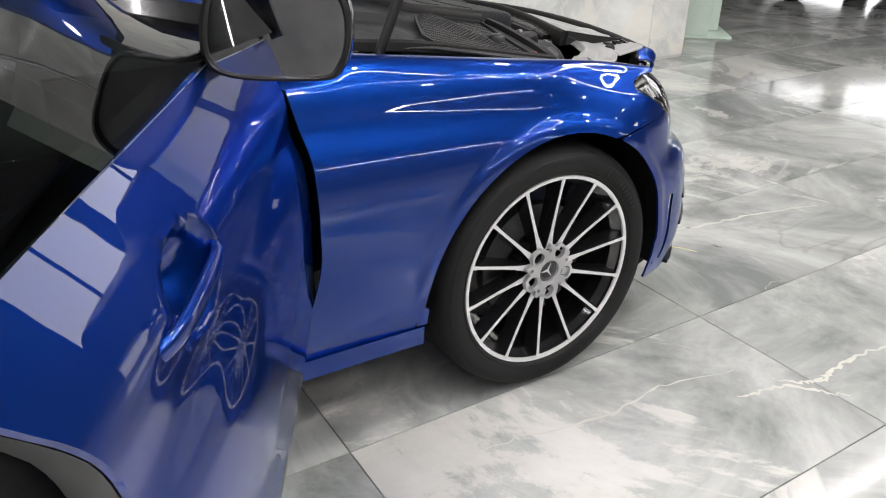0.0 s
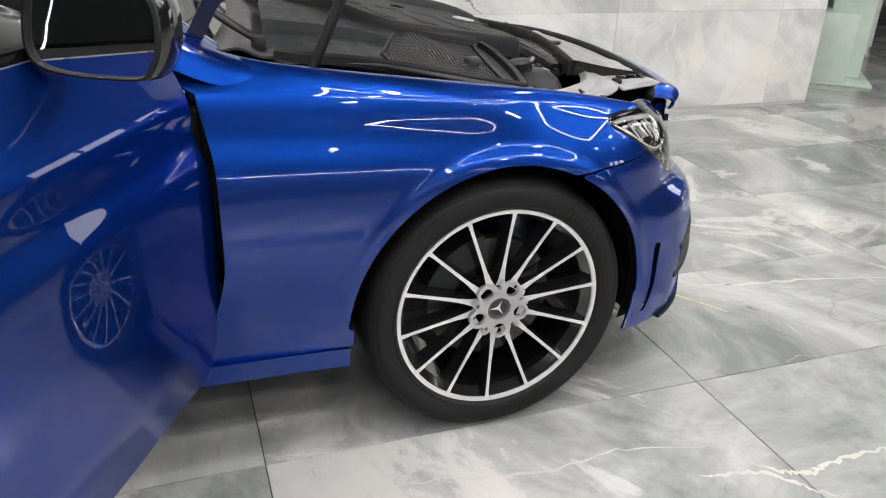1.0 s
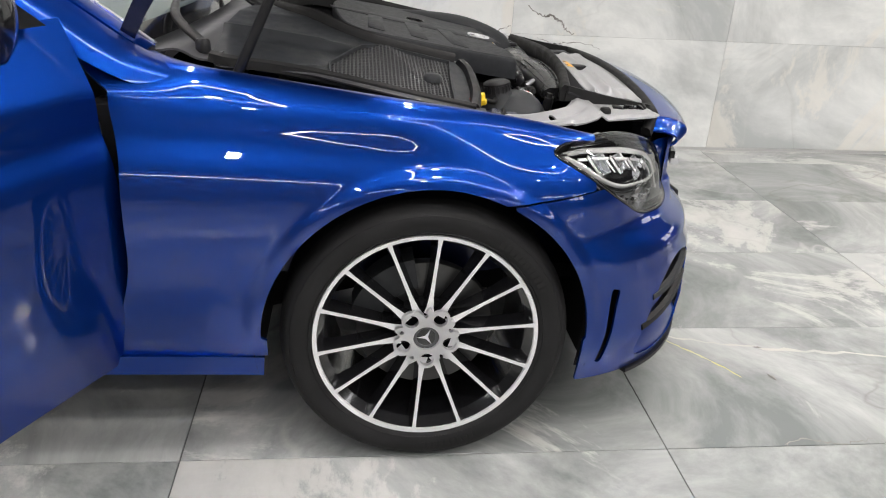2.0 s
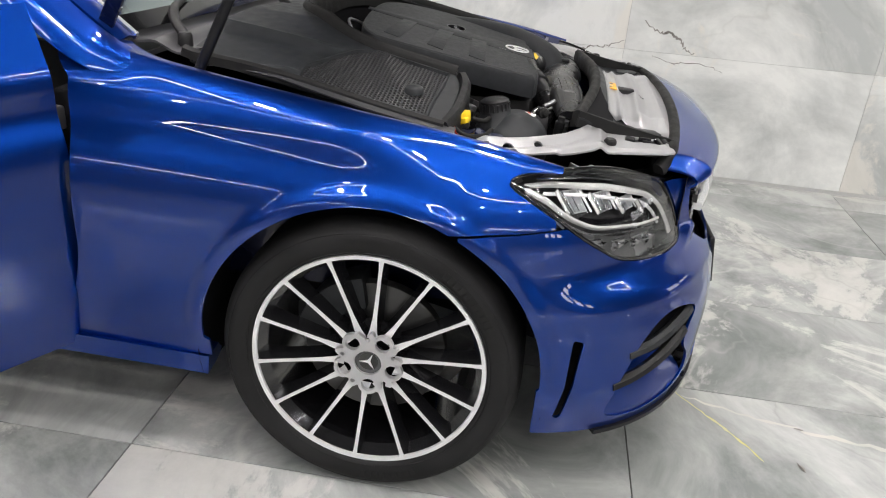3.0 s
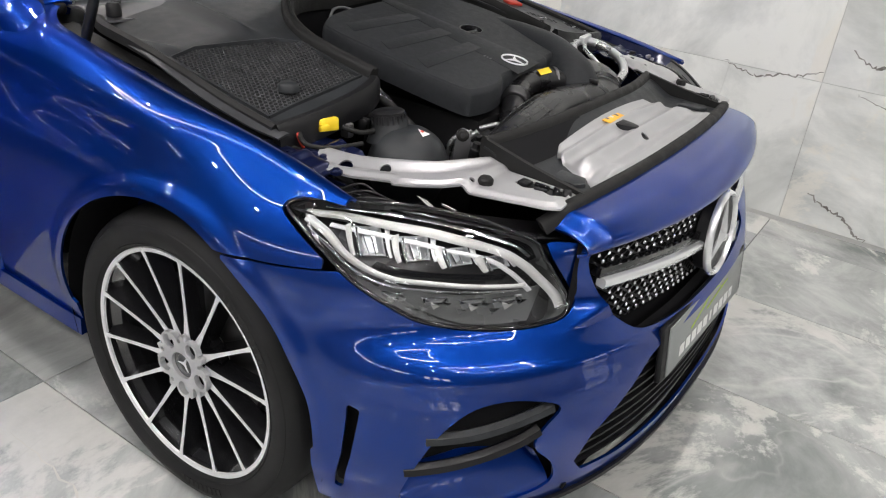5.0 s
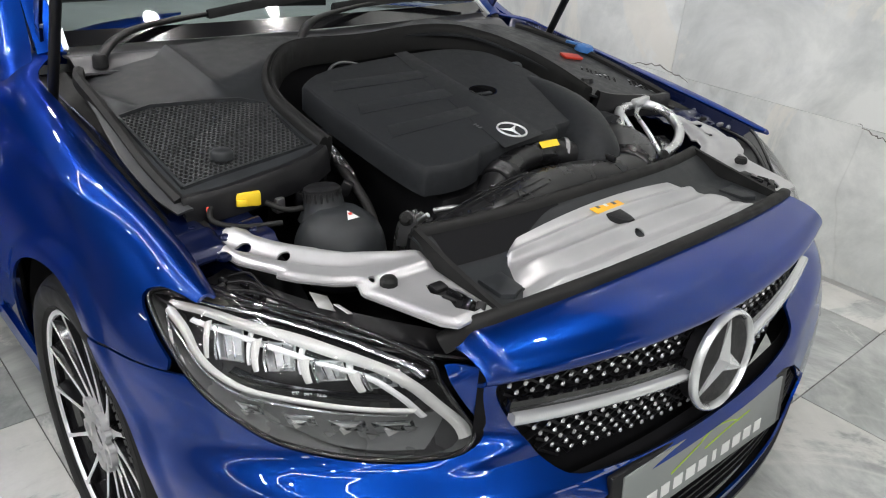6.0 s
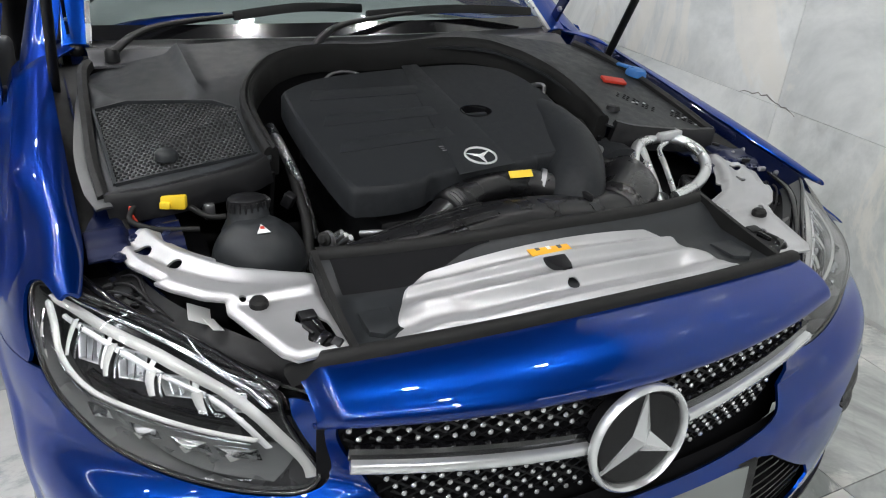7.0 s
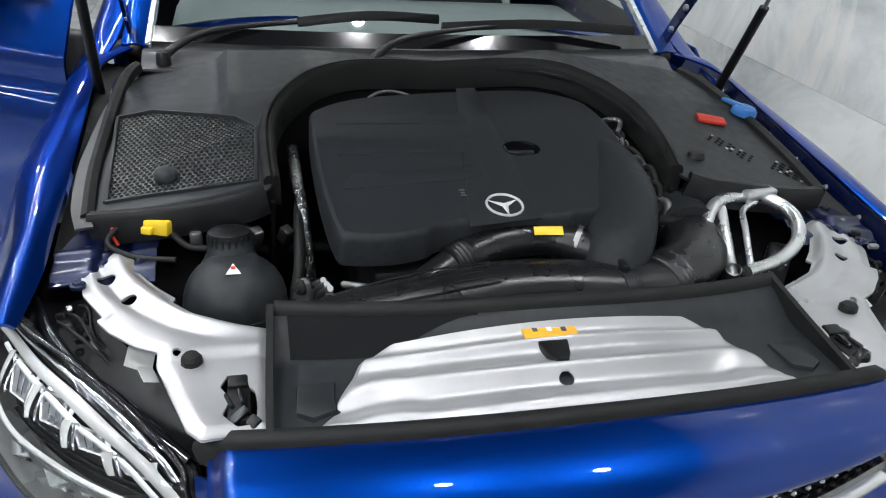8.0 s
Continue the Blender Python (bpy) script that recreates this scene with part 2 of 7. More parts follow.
class Soup:
    """Vertices and faces on their way to one mesh."""
    def __init__(self):
        self.v, self.f = [], []

    def add(self, verts, faces):
        o = len(self.v)
        self.v += [tuple(map(float, q)) for q in verts]
        self.f += [tuple(i + o for i in q) for q in faces]
        return self

    def moved(self, m):
        self.v = [tuple(m @ Vector(q)) for q in self.v]
        return self

    def flip_y(self):
        self.v = [(x, -y, z) for x, y, z in self.v]
        self.f = [tuple(reversed(q)) for q in self.f]
        return self


def sheet(fn, us, vs, closed_u=False):
    s = Soup()
    n, m = len(us), len(vs)
    s.v = [tuple(map(float, fn(u, v))) for u in us for v in vs]
    s.f = [(i * m + j, ((i + 1) % n) * m + j, ((i + 1) % n) * m + j + 1, i * m + j + 1) for i in range(n if closed_u else n - 1) for j in range(m - 1)]
    return s


def clip(s, fn):
    """Keeps the part of the soup where fn(vertex) >= 0, cut cleanly along fn = 0."""
    val = [fn(q) for q in s.v]
    out, verts, cache, keep = [], list(s.v), {}, {}

    def cut(i, j):
        k = (min(i, j), max(i, j))
        if k not in cache:
            t = val[k[0]] / (val[k[0]] - val[k[1]])
            a, c = s.v[k[0]], s.v[k[1]]
            cache[k] = len(verts)
            verts.append(tuple(a[q] + t * (c[q] - a[q]) for q in range(3)))
        return cache[k]

    for f in s.f:
        g = []
        for i, j in zip(f, f[1:] + f[:1]):
            if val[i] >= 0:
                g.append(i)
            if (val[i] >= 0) != (val[j] >= 0):
                g.append(cut(i, j))
        if len(g) > 2:
            out.append(tuple(g))
    r = Soup()
    for f in out:
        for i in f:
            if i not in keep:
                keep[i] = len(r.v)
                r.v.append(verts[i])
        r.f.append(tuple(keep[i] for i in f))
    return r


def shell(s, thick):
    """Gives a sheet thickness behind its faces (against their normals)."""
    me = bpy.data.meshes.new("tmp")
    me.from_pydata(s.v, [], s.f)
    me.update()
    nrm = [tuple(v.normal) for v in me.vertices]
    bpy.data.meshes.remove(me)
    n = len(s.v)
    count = {}
    for f in s.f:
        for e in zip(f, f[1:] + f[:1]):
            count[e] = count.get(e, 0) + 1
    r = Soup()
    r.v = list(s.v) + [tuple(a - thick * c for a, c in zip(q, k)) for q, k in zip(s.v, nrm)]
    r.f = list(s.f) + [tuple(i + n for i in reversed(f)) for f in s.f]
    r.f += [(b_, a, a + n, b_ + n) for a, b_ in count if (b_, a) not in count]
    return r


def box(sx, sy, sz, bevel=0.0, at=(0, 0, 0), segs=2):
    bm = bmesh.new()
    bmesh.ops.create_cube(bm, size=1.0)
    bmesh.ops.scale(bm, vec=(sx, sy, sz), verts=bm.verts)
    if bevel:
        bmesh.ops.bevel(bm, geom=bm.edges[:], offset=bevel, segments=segs, profile=0.5, affect="EDGES")
    bmesh.ops.translate(bm, vec=at, verts=bm.verts)
    s = Soup()
    bm.verts.index_update()
    s.v = [tuple(v.co) for v in bm.verts]
    s.f = [tuple(v.index for v in f.verts) for f in bm.faces]
    bm.free()
    return s


def prism(outline, z0, z1, bevel=0.0, segs=2):
    """An upright slab over a closed outline in x, y."""
    bm = bmesh.new()
    lo = [bm.verts.new((q[0], q[1], z0)) for q in outline]
    hi = [bm.verts.new((q[0], q[1], z1)) for q in outline]
    n = len(lo)
    top = bm.faces.new(hi)
    bm.faces.new(list(reversed(lo)))
    for i in range(n):
        bm.faces.new((lo[i], lo[(i + 1) % n], hi[(i + 1) % n], hi[i]))
    bmesh.ops.recalc_face_normals(bm, faces=bm.faces)
    if bevel:
        bmesh.ops.bevel(bm, geom=list(top.edges), offset=bevel, segments=segs, profile=0.5, affect="EDGES")
    s = Soup()
    bm.verts.index_update()
    s.v = [tuple(v.co) for v in bm.verts]
    s.f = [tuple(v.index for v in f.verts) for f in bm.faces]
    bm.free()
    return s


def lathe(profile, segs=48, axis="z"):
    """Turns (radius, height) pairs round an axis."""
    s = Soup()
    n = len(profile)
    for i in range(segs):
        a = 2 * math.pi * i / segs
        for r, h in profile:
            c, d = r * math.cos(a), r * math.sin(a)
            s.v.append((c, d, h) if axis == "z" else ((c, -h, d) if axis == "-y" else (h, c, d)))
    s.f = [(i * n + j, ((i + 1) % segs) * n + j, ((i + 1) % segs) * n + j + 1, i * n + j + 1) for i in range(segs) for j in range(n - 1)]
    if axis == "-y":
        s.f = [tuple(reversed(f)) for f in s.f]
        s.f = [tuple(reversed(f)) for f in s.f]
    return s


def tube(pts, radius, segs=10, per=6, caps=True, flat=1.0, smooth=True):
    """A round bar along a curve; radius may be a list, one for each point."""
    rs = radius if isinstance(radius, (list, tuple)) else [radius] * len(pts)
    line = spline([(*p, r) for p, r in zip(pts, rs)], per) if smooth else [np.array((*p, r), float) for p, r in zip(pts, rs)]
    s = Soup()
    up = Vector((0, 0, 1))
    n = len(line)
    for i, q in enumerate(line):
        d = Vector(line[min(i + 1, n - 1)][:3]) - Vector(line[max(i - 1, 0)][:3])
        d.normalize()
        a = d.cross(up)
        if a.length < 0.05:
            a = d.cross(Vector((0, 1, 0)))
        a.normalize()
        c = a.cross(d)
        for k in range(segs):
            w = 2 * math.pi * k / segs
            s.v.append(tuple(Vector(q[:3]) + (math.cos(w) * a + flat * math.sin(w) * c) * float(q[3])))
    s.f = [(i * segs + k, i * segs + (k + 1) % segs, (i + 1) * segs + (k + 1) % segs, (i + 1) * segs + k) for i in range(n - 1) for k in range(segs)]
    if caps:
        s.f += [tuple(reversed(range(segs))), tuple((n - 1) * segs + k for k in range(segs))]
    return s


def ribbon(center, width_vec, profile):
    """Sweeps a small profile of (across, up) pairs along a line of points."""
    s = Soup()
    n, m = len(center), len(profile)
    for i, q in enumerate(center):
        d = Vector(center[min(i + 1, n - 1)]) - Vector(center[max(i - 1, 0)])
        d.normalize()
        a = d.cross(Vector(width_vec)).normalized()
        u = a.cross(d)
        for p in profile:
            s.v.append(tuple(Vector(q) + a * p[0] + u * p[1]))
    s.f = [(i * m + j, i * m + (j + 1) % m, (i + 1) * m + (j + 1) % m, (i + 1) * m + j) for i in range(n - 1) for j in range(m)]
    s.f += [tuple(reversed(range(m))), tuple((n - 1) * m + j for j in range(m))]
    return s


def mesh(name, s, mat, angle=35, flat=False):
    me = bpy.data.meshes.new(name)
    me.from_pydata(s.v, [], s.f)
    me.validate()
    bm = bmesh.new()
    bm.from_mesh(me)
    bmesh.ops.recalc_face_normals(bm, faces=bm.faces)
    bm.to_mesh(me)
    bm.free()
    me.materials.append(mat)
    if not flat:
        me.polygons.foreach_set("use_smooth", [True] * len(me.polygons))
        me.set_sharp_from_angle(angle=radians(angle))
    me.update()
    return me


SHIFTED = {"car"}  # the car's far side stands a little wider than its near side


def part(name, s, mat, parent, label="", angle=35):
    if parent.name in SHIFTED:
        s.v = [(x, y + 0.14 * max(y - 0.45, 0.0) + 0.25 * max(y - 0.5, 0.0) * smooth(0.72, 0.60, z) * smooth(0.1, 0.4, x), z) for x, y, z in s.v]
    ob = new(name, mesh(name, s, mat, angle))
    ob.parent = parent
    if parent.name in SHIFTED:
        SHIFTED.add(ob.name)
    return tagged(ob, label) if label else ob


def empty(name, label, category, at=(0, 0, 0), kind="", group=""):
    ob = new(name)
    ob.location = at
    return tagged(ob, label, category, group, kind)


def lin(a, b_, n):
    return [a + (b_ - a) * i / (n - 1) for i in range(n)]


def smooth(a, b_, x):
    t = min(max((x - a) / (b_ - a), 0.0), 1.0)
    return t * t * (3 - 2 * t)


# ---- the showroom ----
def slab(name, lo, hi, mat, label, category):
    s = box(hi[0] - lo[0], hi[1] - lo[1], hi[2] - lo[2], 0, ((lo[0] + hi[0]) / 2, (lo[1] + hi[1]) / 2, (lo[2] + hi[2]) / 2))
    return tagged(new(name, mesh(name, s, mat, flat=True)), label, category, "", "structure")


floor = slab("floor", (-7, -7, -0.12), (11, 8, -0.006), GROUT, "polished grey marble tile floor with thin dark joints", "floor")
wall_north = slab("wall_north", (-7, 1.778, -0.006), (3.42, 1.95, CEIL), GROUT_L, "polished pale grey marble tile partition wall", "wall")
slab("wall_back", (-7.2, -7, -0.12), (-7, 8, CEIL), PAINTED, "plain grey painted showroom wall", "wall")
slab("wall_far", (-7, 8, -0.12), (11, 8.2, CEIL), PAINTED, "plain grey painted showroom wall", "wall")
slab("wall_right", (-7, -7.2, -0.12), (11, -7, CEIL), PAINTED, "plain grey painted showroom wall", "wall")
slab("wall_front", (11, -7, -0.12), (11.2, 8, CEIL), PAINTED, "plain grey painted showroom wall", "wall")
tagged(new("ceiling", mesh("ceiling", box(18, 15, 0.1, 0, (2, 0.5, CEIL + 0.05)), SOFFIT, flat=True)), "dark charcoal painted showroom ceiling", "ceiling", "", "structure")

SPOT_GLOW = emission("spot_led", (1.0, 0.99, 0.965), 680.0)
STRIP_GLOW = emission("led_strip", (0.95, 0.98, 1.0), 85.0)
PANEL_GLOW = emission("light_box", (0.95, 0.98, 1.0), 14.0)
spot_body = lathe([(0.053, -0.004), (0.068, -0.012), (0.076, -0.006), (0.078, 0.0)], 24)
spot_face = lathe([(0.0, -0.005), (0.054, -0.005)], 24)
first = None
for i in range(7):
    for j in range(5 if i in (1, 2, 3) else 4):
        at = (-4.08 + 1.55 * i, -4.45 + 1.5 * j - (0.5 if j == 4 else 0.0), CEIL)
        if first is None:
            first = empty("ceiling_spot", "small white recessed ceiling spotlight, lit", "spotlight", at, group="ceiling spotlights")
            part("rim", spot_body, PLASTER, first)
            part("led", spot_face, SPOT_GLOW, first, "glowing LED face")
        else:
            copy_thing(first, pose(*at))
for x0, y0, lx, ly in ((-1.9, -2.6, 2.6, 1.7), (1.5, -2.6, 2.6, 1.7), (4.6, -1.2, 1.7, 2.6)):
    st = empty("ceiling_light", "slim rectangular LED frame light on the ceiling, lit", "ceiling light", (x0, y0, CEIL), group="ceiling frame lights")
    for k in (-1, 1):
        part("channel", box(lx + 0.05, 0.05, 0.03, 0.004, (0, k * ly / 2, -0.015)), PLASTER, st)
        part("diffuser", box(lx, 0.024, 0.006, 0, (0, k * ly / 2, -0.034)), STRIP_GLOW, st, "glowing white diffuser")
        part("channel", box(0.05, ly - 0.05, 0.03, 0.004, (k * lx / 2, 0, -0.015)), PLASTER, st)
        part("diffuser", box(0.024, ly - 0.024, 0.006, 0, (k * lx / 2, 0, -0.034)), STRIP_GLOW, st, "glowing white diffuser")

# unseen line source, added so that the flank reflects a thin streak
for z0 in (2.2,):
    st = empty("wall_light", "added unseen LED line for streak reflections on the paint, lit", "strip light", (0.5, -7.0, z0), group="wall strips")
    part("channel", box(10.0, 0.03, 0.06, 0.004, (0, 0.015, 0)), PLASTER, st)
    part("diffuser", box(9.98, 0.006, 0.022, 0, (0, 0.034, 0)), STRIP_GLOW, st, "glowing white diffuser")

# shop windows in the end wall, bright daylight behind them
HIGH_GLOW = emission("high_daylight", (0.94, 0.98, 1.0), 12.0)
DAY_GLOW = emission("daylight", (0.93, 0.97, 1.0), 4.5)
for k in (1, 2):
    wd = tagged(new("window_%d" % k, None), "tall bright shop window with a dark frame", "window", "", "structure")
    wd.location = (11.0, 1.6 + 2.3 * k, 0.0)
    part("pane", box(0.02, 1.9, 2.2, 0, (-0.015, 0, 1.20)), DAY_GLOW, wd, "daylight-white pane")
    for y_ in (-1.0, 0.0, 1.0):
        part("window_frame", box(0.06, 0.07, 2.3, 0.004, (-0.03, y_, 1.20)), BLACK, wd)
    for z_ in (0.07, 2.33):
        part("window_frame", box(0.06, 2.07, 0.07, 0.004, (-0.034, 0, z_)), BLACK, wd)

for k, (xa, xb) in enumerate(((6.70, 7.35), (7.65, 8.50), (8.90, 10.0))):
    wd = tagged(new("window_%d" % (k + 3), None), "high bright window with a dark frame", "window", "", "structure")
    wd.location = ((xa + xb) / 2, -7.0, 1.95)
    part("pane", box(xb - xa, 0.02, 0.70, 0, (0, 0.015, 0)), HIGH_GLOW, wd, "daylight-white pane")
    for s_ in (-1, 1):
        part("window_frame", box(0.05, 0.06, 0.80, 0.004, (s_ * (xb - xa) / 2, 0.03, 0)), BLACK, wd)
        part("window_frame", box(xb - xa + 0.05, 0.06, 0.05, 0.004, (0, 0.034, s_ * 0.375)), BLACK, wd)

# lit display box beyond the wall end, and a lift foot
lightbox = empty("display_light_box", "freestanding white light box, lit", "light box", (5.55, 3.40, 0.0))
lightbox.rotation_euler = (0, 0, radians(-50))
part("frame", box(0.10, 0.70, 0.62, 0.01, (0.06, 0, 1.18)), PLASTER, lightbox)
part("panel", box(0.01, 0.62, 0.54, 0.0, (0.005, 0, 1.18)), PANEL_GLOW, lightbox, "glowing panel")
for s_ in (-0.25, 0.25):
    part("leg", box(0.05, 0.05, 0.88, 0.005, (0.06, s_, 0.44)), PLASTER, lightbox)


def lift_foot():
    lift = empty("lift_post", "pale green painted steel lift post with bolted foot", "lift post", (4.25, 2.50, 0.0))
    lift.rotation_euler = (0, 0, radians(-38))
    part("base_plate", box(0.62, 0.75, 0.02, 0.003, (0.0, 0.0, 0.01)), MINT, lift)
    part("post", box(0.30, 0.34, 2.6, 0.012, (0.10, 0.05, 1.32)), MINT, lift, "pale green post")
    part("foot_block", box(0.34, 0.60, 0.50, 0.008, (-0.05, -0.05, 0.27)), MINT, lift, "pale green bolted foot")
    gus = prism([(0.0, 0.0), (0.42, 0.0), (0.0, 0.42)], -0.012, 0.012, 0.002)
    part("gusset", gus.moved(Matrix.Translation((-0.14, 0.26, 0.02)) @ pose(0, 0, 0, 90, 0, 90)), MINT, lift, "triangular gusset")
    for y_, z_ in ((-0.22, 0.10), (-0.02, 0.30), (0.05, 0.42), (-0.24, 0.42)):
        part("bolt", lathe([(0.0, 0.022), (0.014, 0.020), (0.018, 0.008), (0.026, 0.006), (0.026, 0.0)], 8, "x").moved(Matrix.Translation((-0.22, y_, z_)) @ pose(0, 0, 0, 0, 0, 180)), STEEL, lift, "hexagon bolt")


lift_foot()


def parked_car():
    """A second car whose black wheel stands behind the lift post."""
    other = empty("parked_car", "dark grey parked car with black tyres on alloy wheels", "car", (6.45, 3.15, 0.0))
    other.rotation_euler = (0, 0, radians(-18))
    shell_p = [(-1.0, 0.30), (-0.95, 0.62), (-0.55, 0.78), (0.9, 0.86), (1.5, 1.30), (3.0, 1.36), (3.7, 0.95), (3.9, 0.85), (3.92, 0.32)]
    outline = [tuple(q) for q in spline(shell_p, 4)]
    body = prism([(y, z) for y, z in outline], -0.86, 0.86, 0.06)
    part("body", body.moved(Matrix(((0, 0, 1, 0.90), (1, 0, 0, 0), (0, 1, 0, 0), (0, 0, 0, 1)))), CHAR, other, "dark grey car body", 40)
    for y_ in (0.0, 2.75):
        for x_, sg in ((0.0, -1), (1.58, 1)):
            at = Matrix.Translation((x_, y_, 0.33)) @ pose(0, 0, 0, 0, 0, 0 if sg > 0 else 180)
            wh = part("wheel", lathe([(0.225, 0.0), (0.235, 0.012), (0.225, 0.02), (0.21, -0.02), (0.205, -0.16)], 40, "x").moved(at), SATIN, other, "alloy wheel")
            part("tyre", lathe([(0.225, 0.0), (0.25, 0.02), (0.30, 0.02), (0.325, -0.01), (0.33, -0.05), (0.33, -0.17), (0.31, -0.20), (0.225, -0.20)], 48, "x").moved(at), TYRE, wh, "black tyre", 50)
            part("hub", lathe([(0.0, 0.0), (0.06, -0.002), (0.07, -0.02), (0.0, -0.03)], 24, "x").moved(at), SATIN, wh)
            for k in range(5):
                part("spoke", box(0.02, 0.035, 0.19, 0.006, (-0.012, 0, 0.13)).moved(at @ pose(0, 0, 0, 72 * k + 15, 0, 0)), SATIN, wh)


parked_car()

# ---- car: body shape, x towards the nose, y to the car's left, wheel centre at x = 0 ----
HUB = 0.331
X0 = 0.15
nose_x = curve1((0.10, 0.15, 0.25, 0.36, 0.45, 0.50, 0.568, 0.67, 0.71, 0.76, 0.80), (0.775, 0.792, 0.812, 0.815, 0.808, 0.784, 0.730, 0.697, 0.672, 0.60, 0.52))


def side(z, x=-1.0):
    """Half the car's width at a height; towards the nose the shoulder falls in and the bumper's foot flares."""
    y = 0.897 - (1.2 if z > 0.62 else 0.35) * (z - 0.62) ** 2
    if x > -0.1:
        y += 0.030 * smooth(0.45, 0.28, z) * smooth(0.1, 0.35, x) - 1.9 * smooth(-0.1, 0.25, x) * max(z - 0.64, 0.0) ** 2
    return y


def bow(z):
    """Exponents of the nose's plan curve: fuller corners below the headlamps."""
    k = smooth(0.60, 0.50, z)
    return 2.1 + 0.4 * k, 2.4 + 0.35 * k


def plan(x, z=0.62):
    a, b_ = bow(z)
    return (1 - max((x - X0) / (nose_x(z) - X0), 0.0) ** b_) ** (1 / a) if x < nose_x(z) else 0.0


def skin_x(x, z, depth=0.0):
    """The right-hand skin at x and z, and points behind it."""
    def p(x, z):
        return Vector((x, -side(z, x) * plan(x, z), z))
    q = p(x, z)
    if not depth:
        return q
    n = (p(x + 0.004, z) - p(x - 0.004, z)).cross(p(x, z + 0.004) - p(x, z - 0.004)).normalized()
    return q - n * depth * (1 if n.y < 0 else -1)


def sculpt(y, z):
    """Ridge below the headlamp and the hollow above the side intake."""
    a = abs(y)
    k = smooth(0.28, 0.42, a) * smooth(0.86, 0.76, a)
    lift = 0.10 * (a - 0.55)
    return k * (0.005 * math.exp(-((z - 0.520 - lift) / 0.022) ** 2) - 0.004 * math.exp(-((z - 0.468 - lift * 0.6) / 0.026) ** 2))


def skin(th, z):
    x, y, z = smooth_skin(th, z)
    d = sculpt(y, z)
    return (x + d * math.sin(th), y - d * math.cos(th), z) if d else (x, y, z)


def smooth_skin(th, z):
    a, b_ = bow(z)
    x = X0 + (nose_x(z) - X0) * math.sin(th) ** (2 / b_)
    return (x, -side(z, x) * max(math.cos(th), 0.0) ** (2 / a), z)


def poly_gap(poly):
    """Signed distance to a closed outline, positive outside."""
    n = len(poly)
    poly = [(float(a), float(c)) for a, c in poly]
    lo_u, hi_u = min(q[0] for q in poly), max(q[0] for q in poly)
    lo_v, hi_v = min(q[1] for q in poly), max(q[1] for q in poly)

    def f(u, v):
        away = max(lo_u - u, u - hi_u, lo_v - v, v - hi_v)
        if away > 0.02:
            return away
        inside, best = False, 1e9
        for i in range(n):
            (a, b_), (c, d) = poly[i], poly[(i + 1) % n]
            if (b_ > v) != (d > v) and u < (c - a) * (v - b_) / (d - b_) + a:
                inside = not inside
            l2 = (c - a) ** 2 + (d - b_) ** 2
            t = min(max(((u - a) * (c - a) + (v - b_) * (d - b_)) / l2, 0.0), 1.0) if l2 else 0.0
            best = min(best, (u - a - t * (c - a)) ** 2 + (v - b_ - t * (d - b_)) ** 2)
        return -math.sqrt(best) if inside else math.sqrt(best)
    return f


LAMP_EDGE = spline([(0.258, 0.764), (0.285, 0.779), (0.345, 0.780), (0.423, 0.772), (0.503, 0.749), (0.576, 0.715), (0.605, 0.680), (0.630, 0.632), (0.650, 0.578), (0.632, 0.571), (0.590, 0.577), (0.535, 0.590), (0.492, 0.606), (0.452, 0.635), (0.408, 0.667), (0.350, 0.709), (0.296, 0.741)], 4, True)
lamp_gap = poly_gap([tuple(q) for q in LAMP_EDGE])
INTAKE = [(-0.592, 0.439), (-0.668, 0.469), (-0.733, 0.462), (-0.770, 0.420), (-0.798, 0.351), (-0.809, 0.296), (-0.805, 0.255), (-0.785, 0.236), (-0.725, 0.228), (-0.640, 0.236), (-0.585, 0.258), (-0.597, 0.311), (-0.636, 0.360), (-0.624, 0.398)]
intake_gap = poly_gap([tuple(q) for q in spline(INTAKE, 4, True)])
slot_gap = poly_gap([(0.424, 0.452), (0.446, 0.444), (0.438, 0.340), (0.421, 0.254), (0.405, 0.256), (0.421, 0.340)])
GRILLE = [(-0.10, 0.704), (-0.30, 0.706), (-0.43, 0.708), (-0.466, 0.700), (-0.478, 0.680), (-0.468, 0.645), (-0.435, 0.590), (-0.400, 0.540), (-0.350, 0.512), (-0.20, 0.497), (0.0, 0.492)]
GRILLE = GRILLE + [(-y, z) for y, z in reversed(GRILLE[:-1])]
grille_gap = poly_gap([tuple(q) for q in spline(GRILLE, 3, True)])
mouth_gap = poly_gap([(-0.30, 0.470), (-0.345, 0.456), (-0.433, 0.396), (-0.511, 0.341), (-0.541, 0.290), (-0.515, 0.255), (-0.40, 0.245), (0.40, 0.245), (0.515, 0.255), (0.541, 0.290), (0.511, 0.341), (0.433, 0.396), (0.345, 0.456), (0.30, 0.470)])


def top_z(x):
    return 0.7835 + (0.347 - x) * 0.150


def top_y(x):
    return 0.748 + 0.05 * smooth(0.2, 0.42, x) * 0.4 - 3.8 * max(-0.45 - x, 0.0) ** 2


crease_z = curve1((-0.75, -0.6, -0.3, 0.0, 0.2, 0.35, 0.45), (0.872, 0.866, 0.850, 0.826, 0.798, 0.762, 0.735))


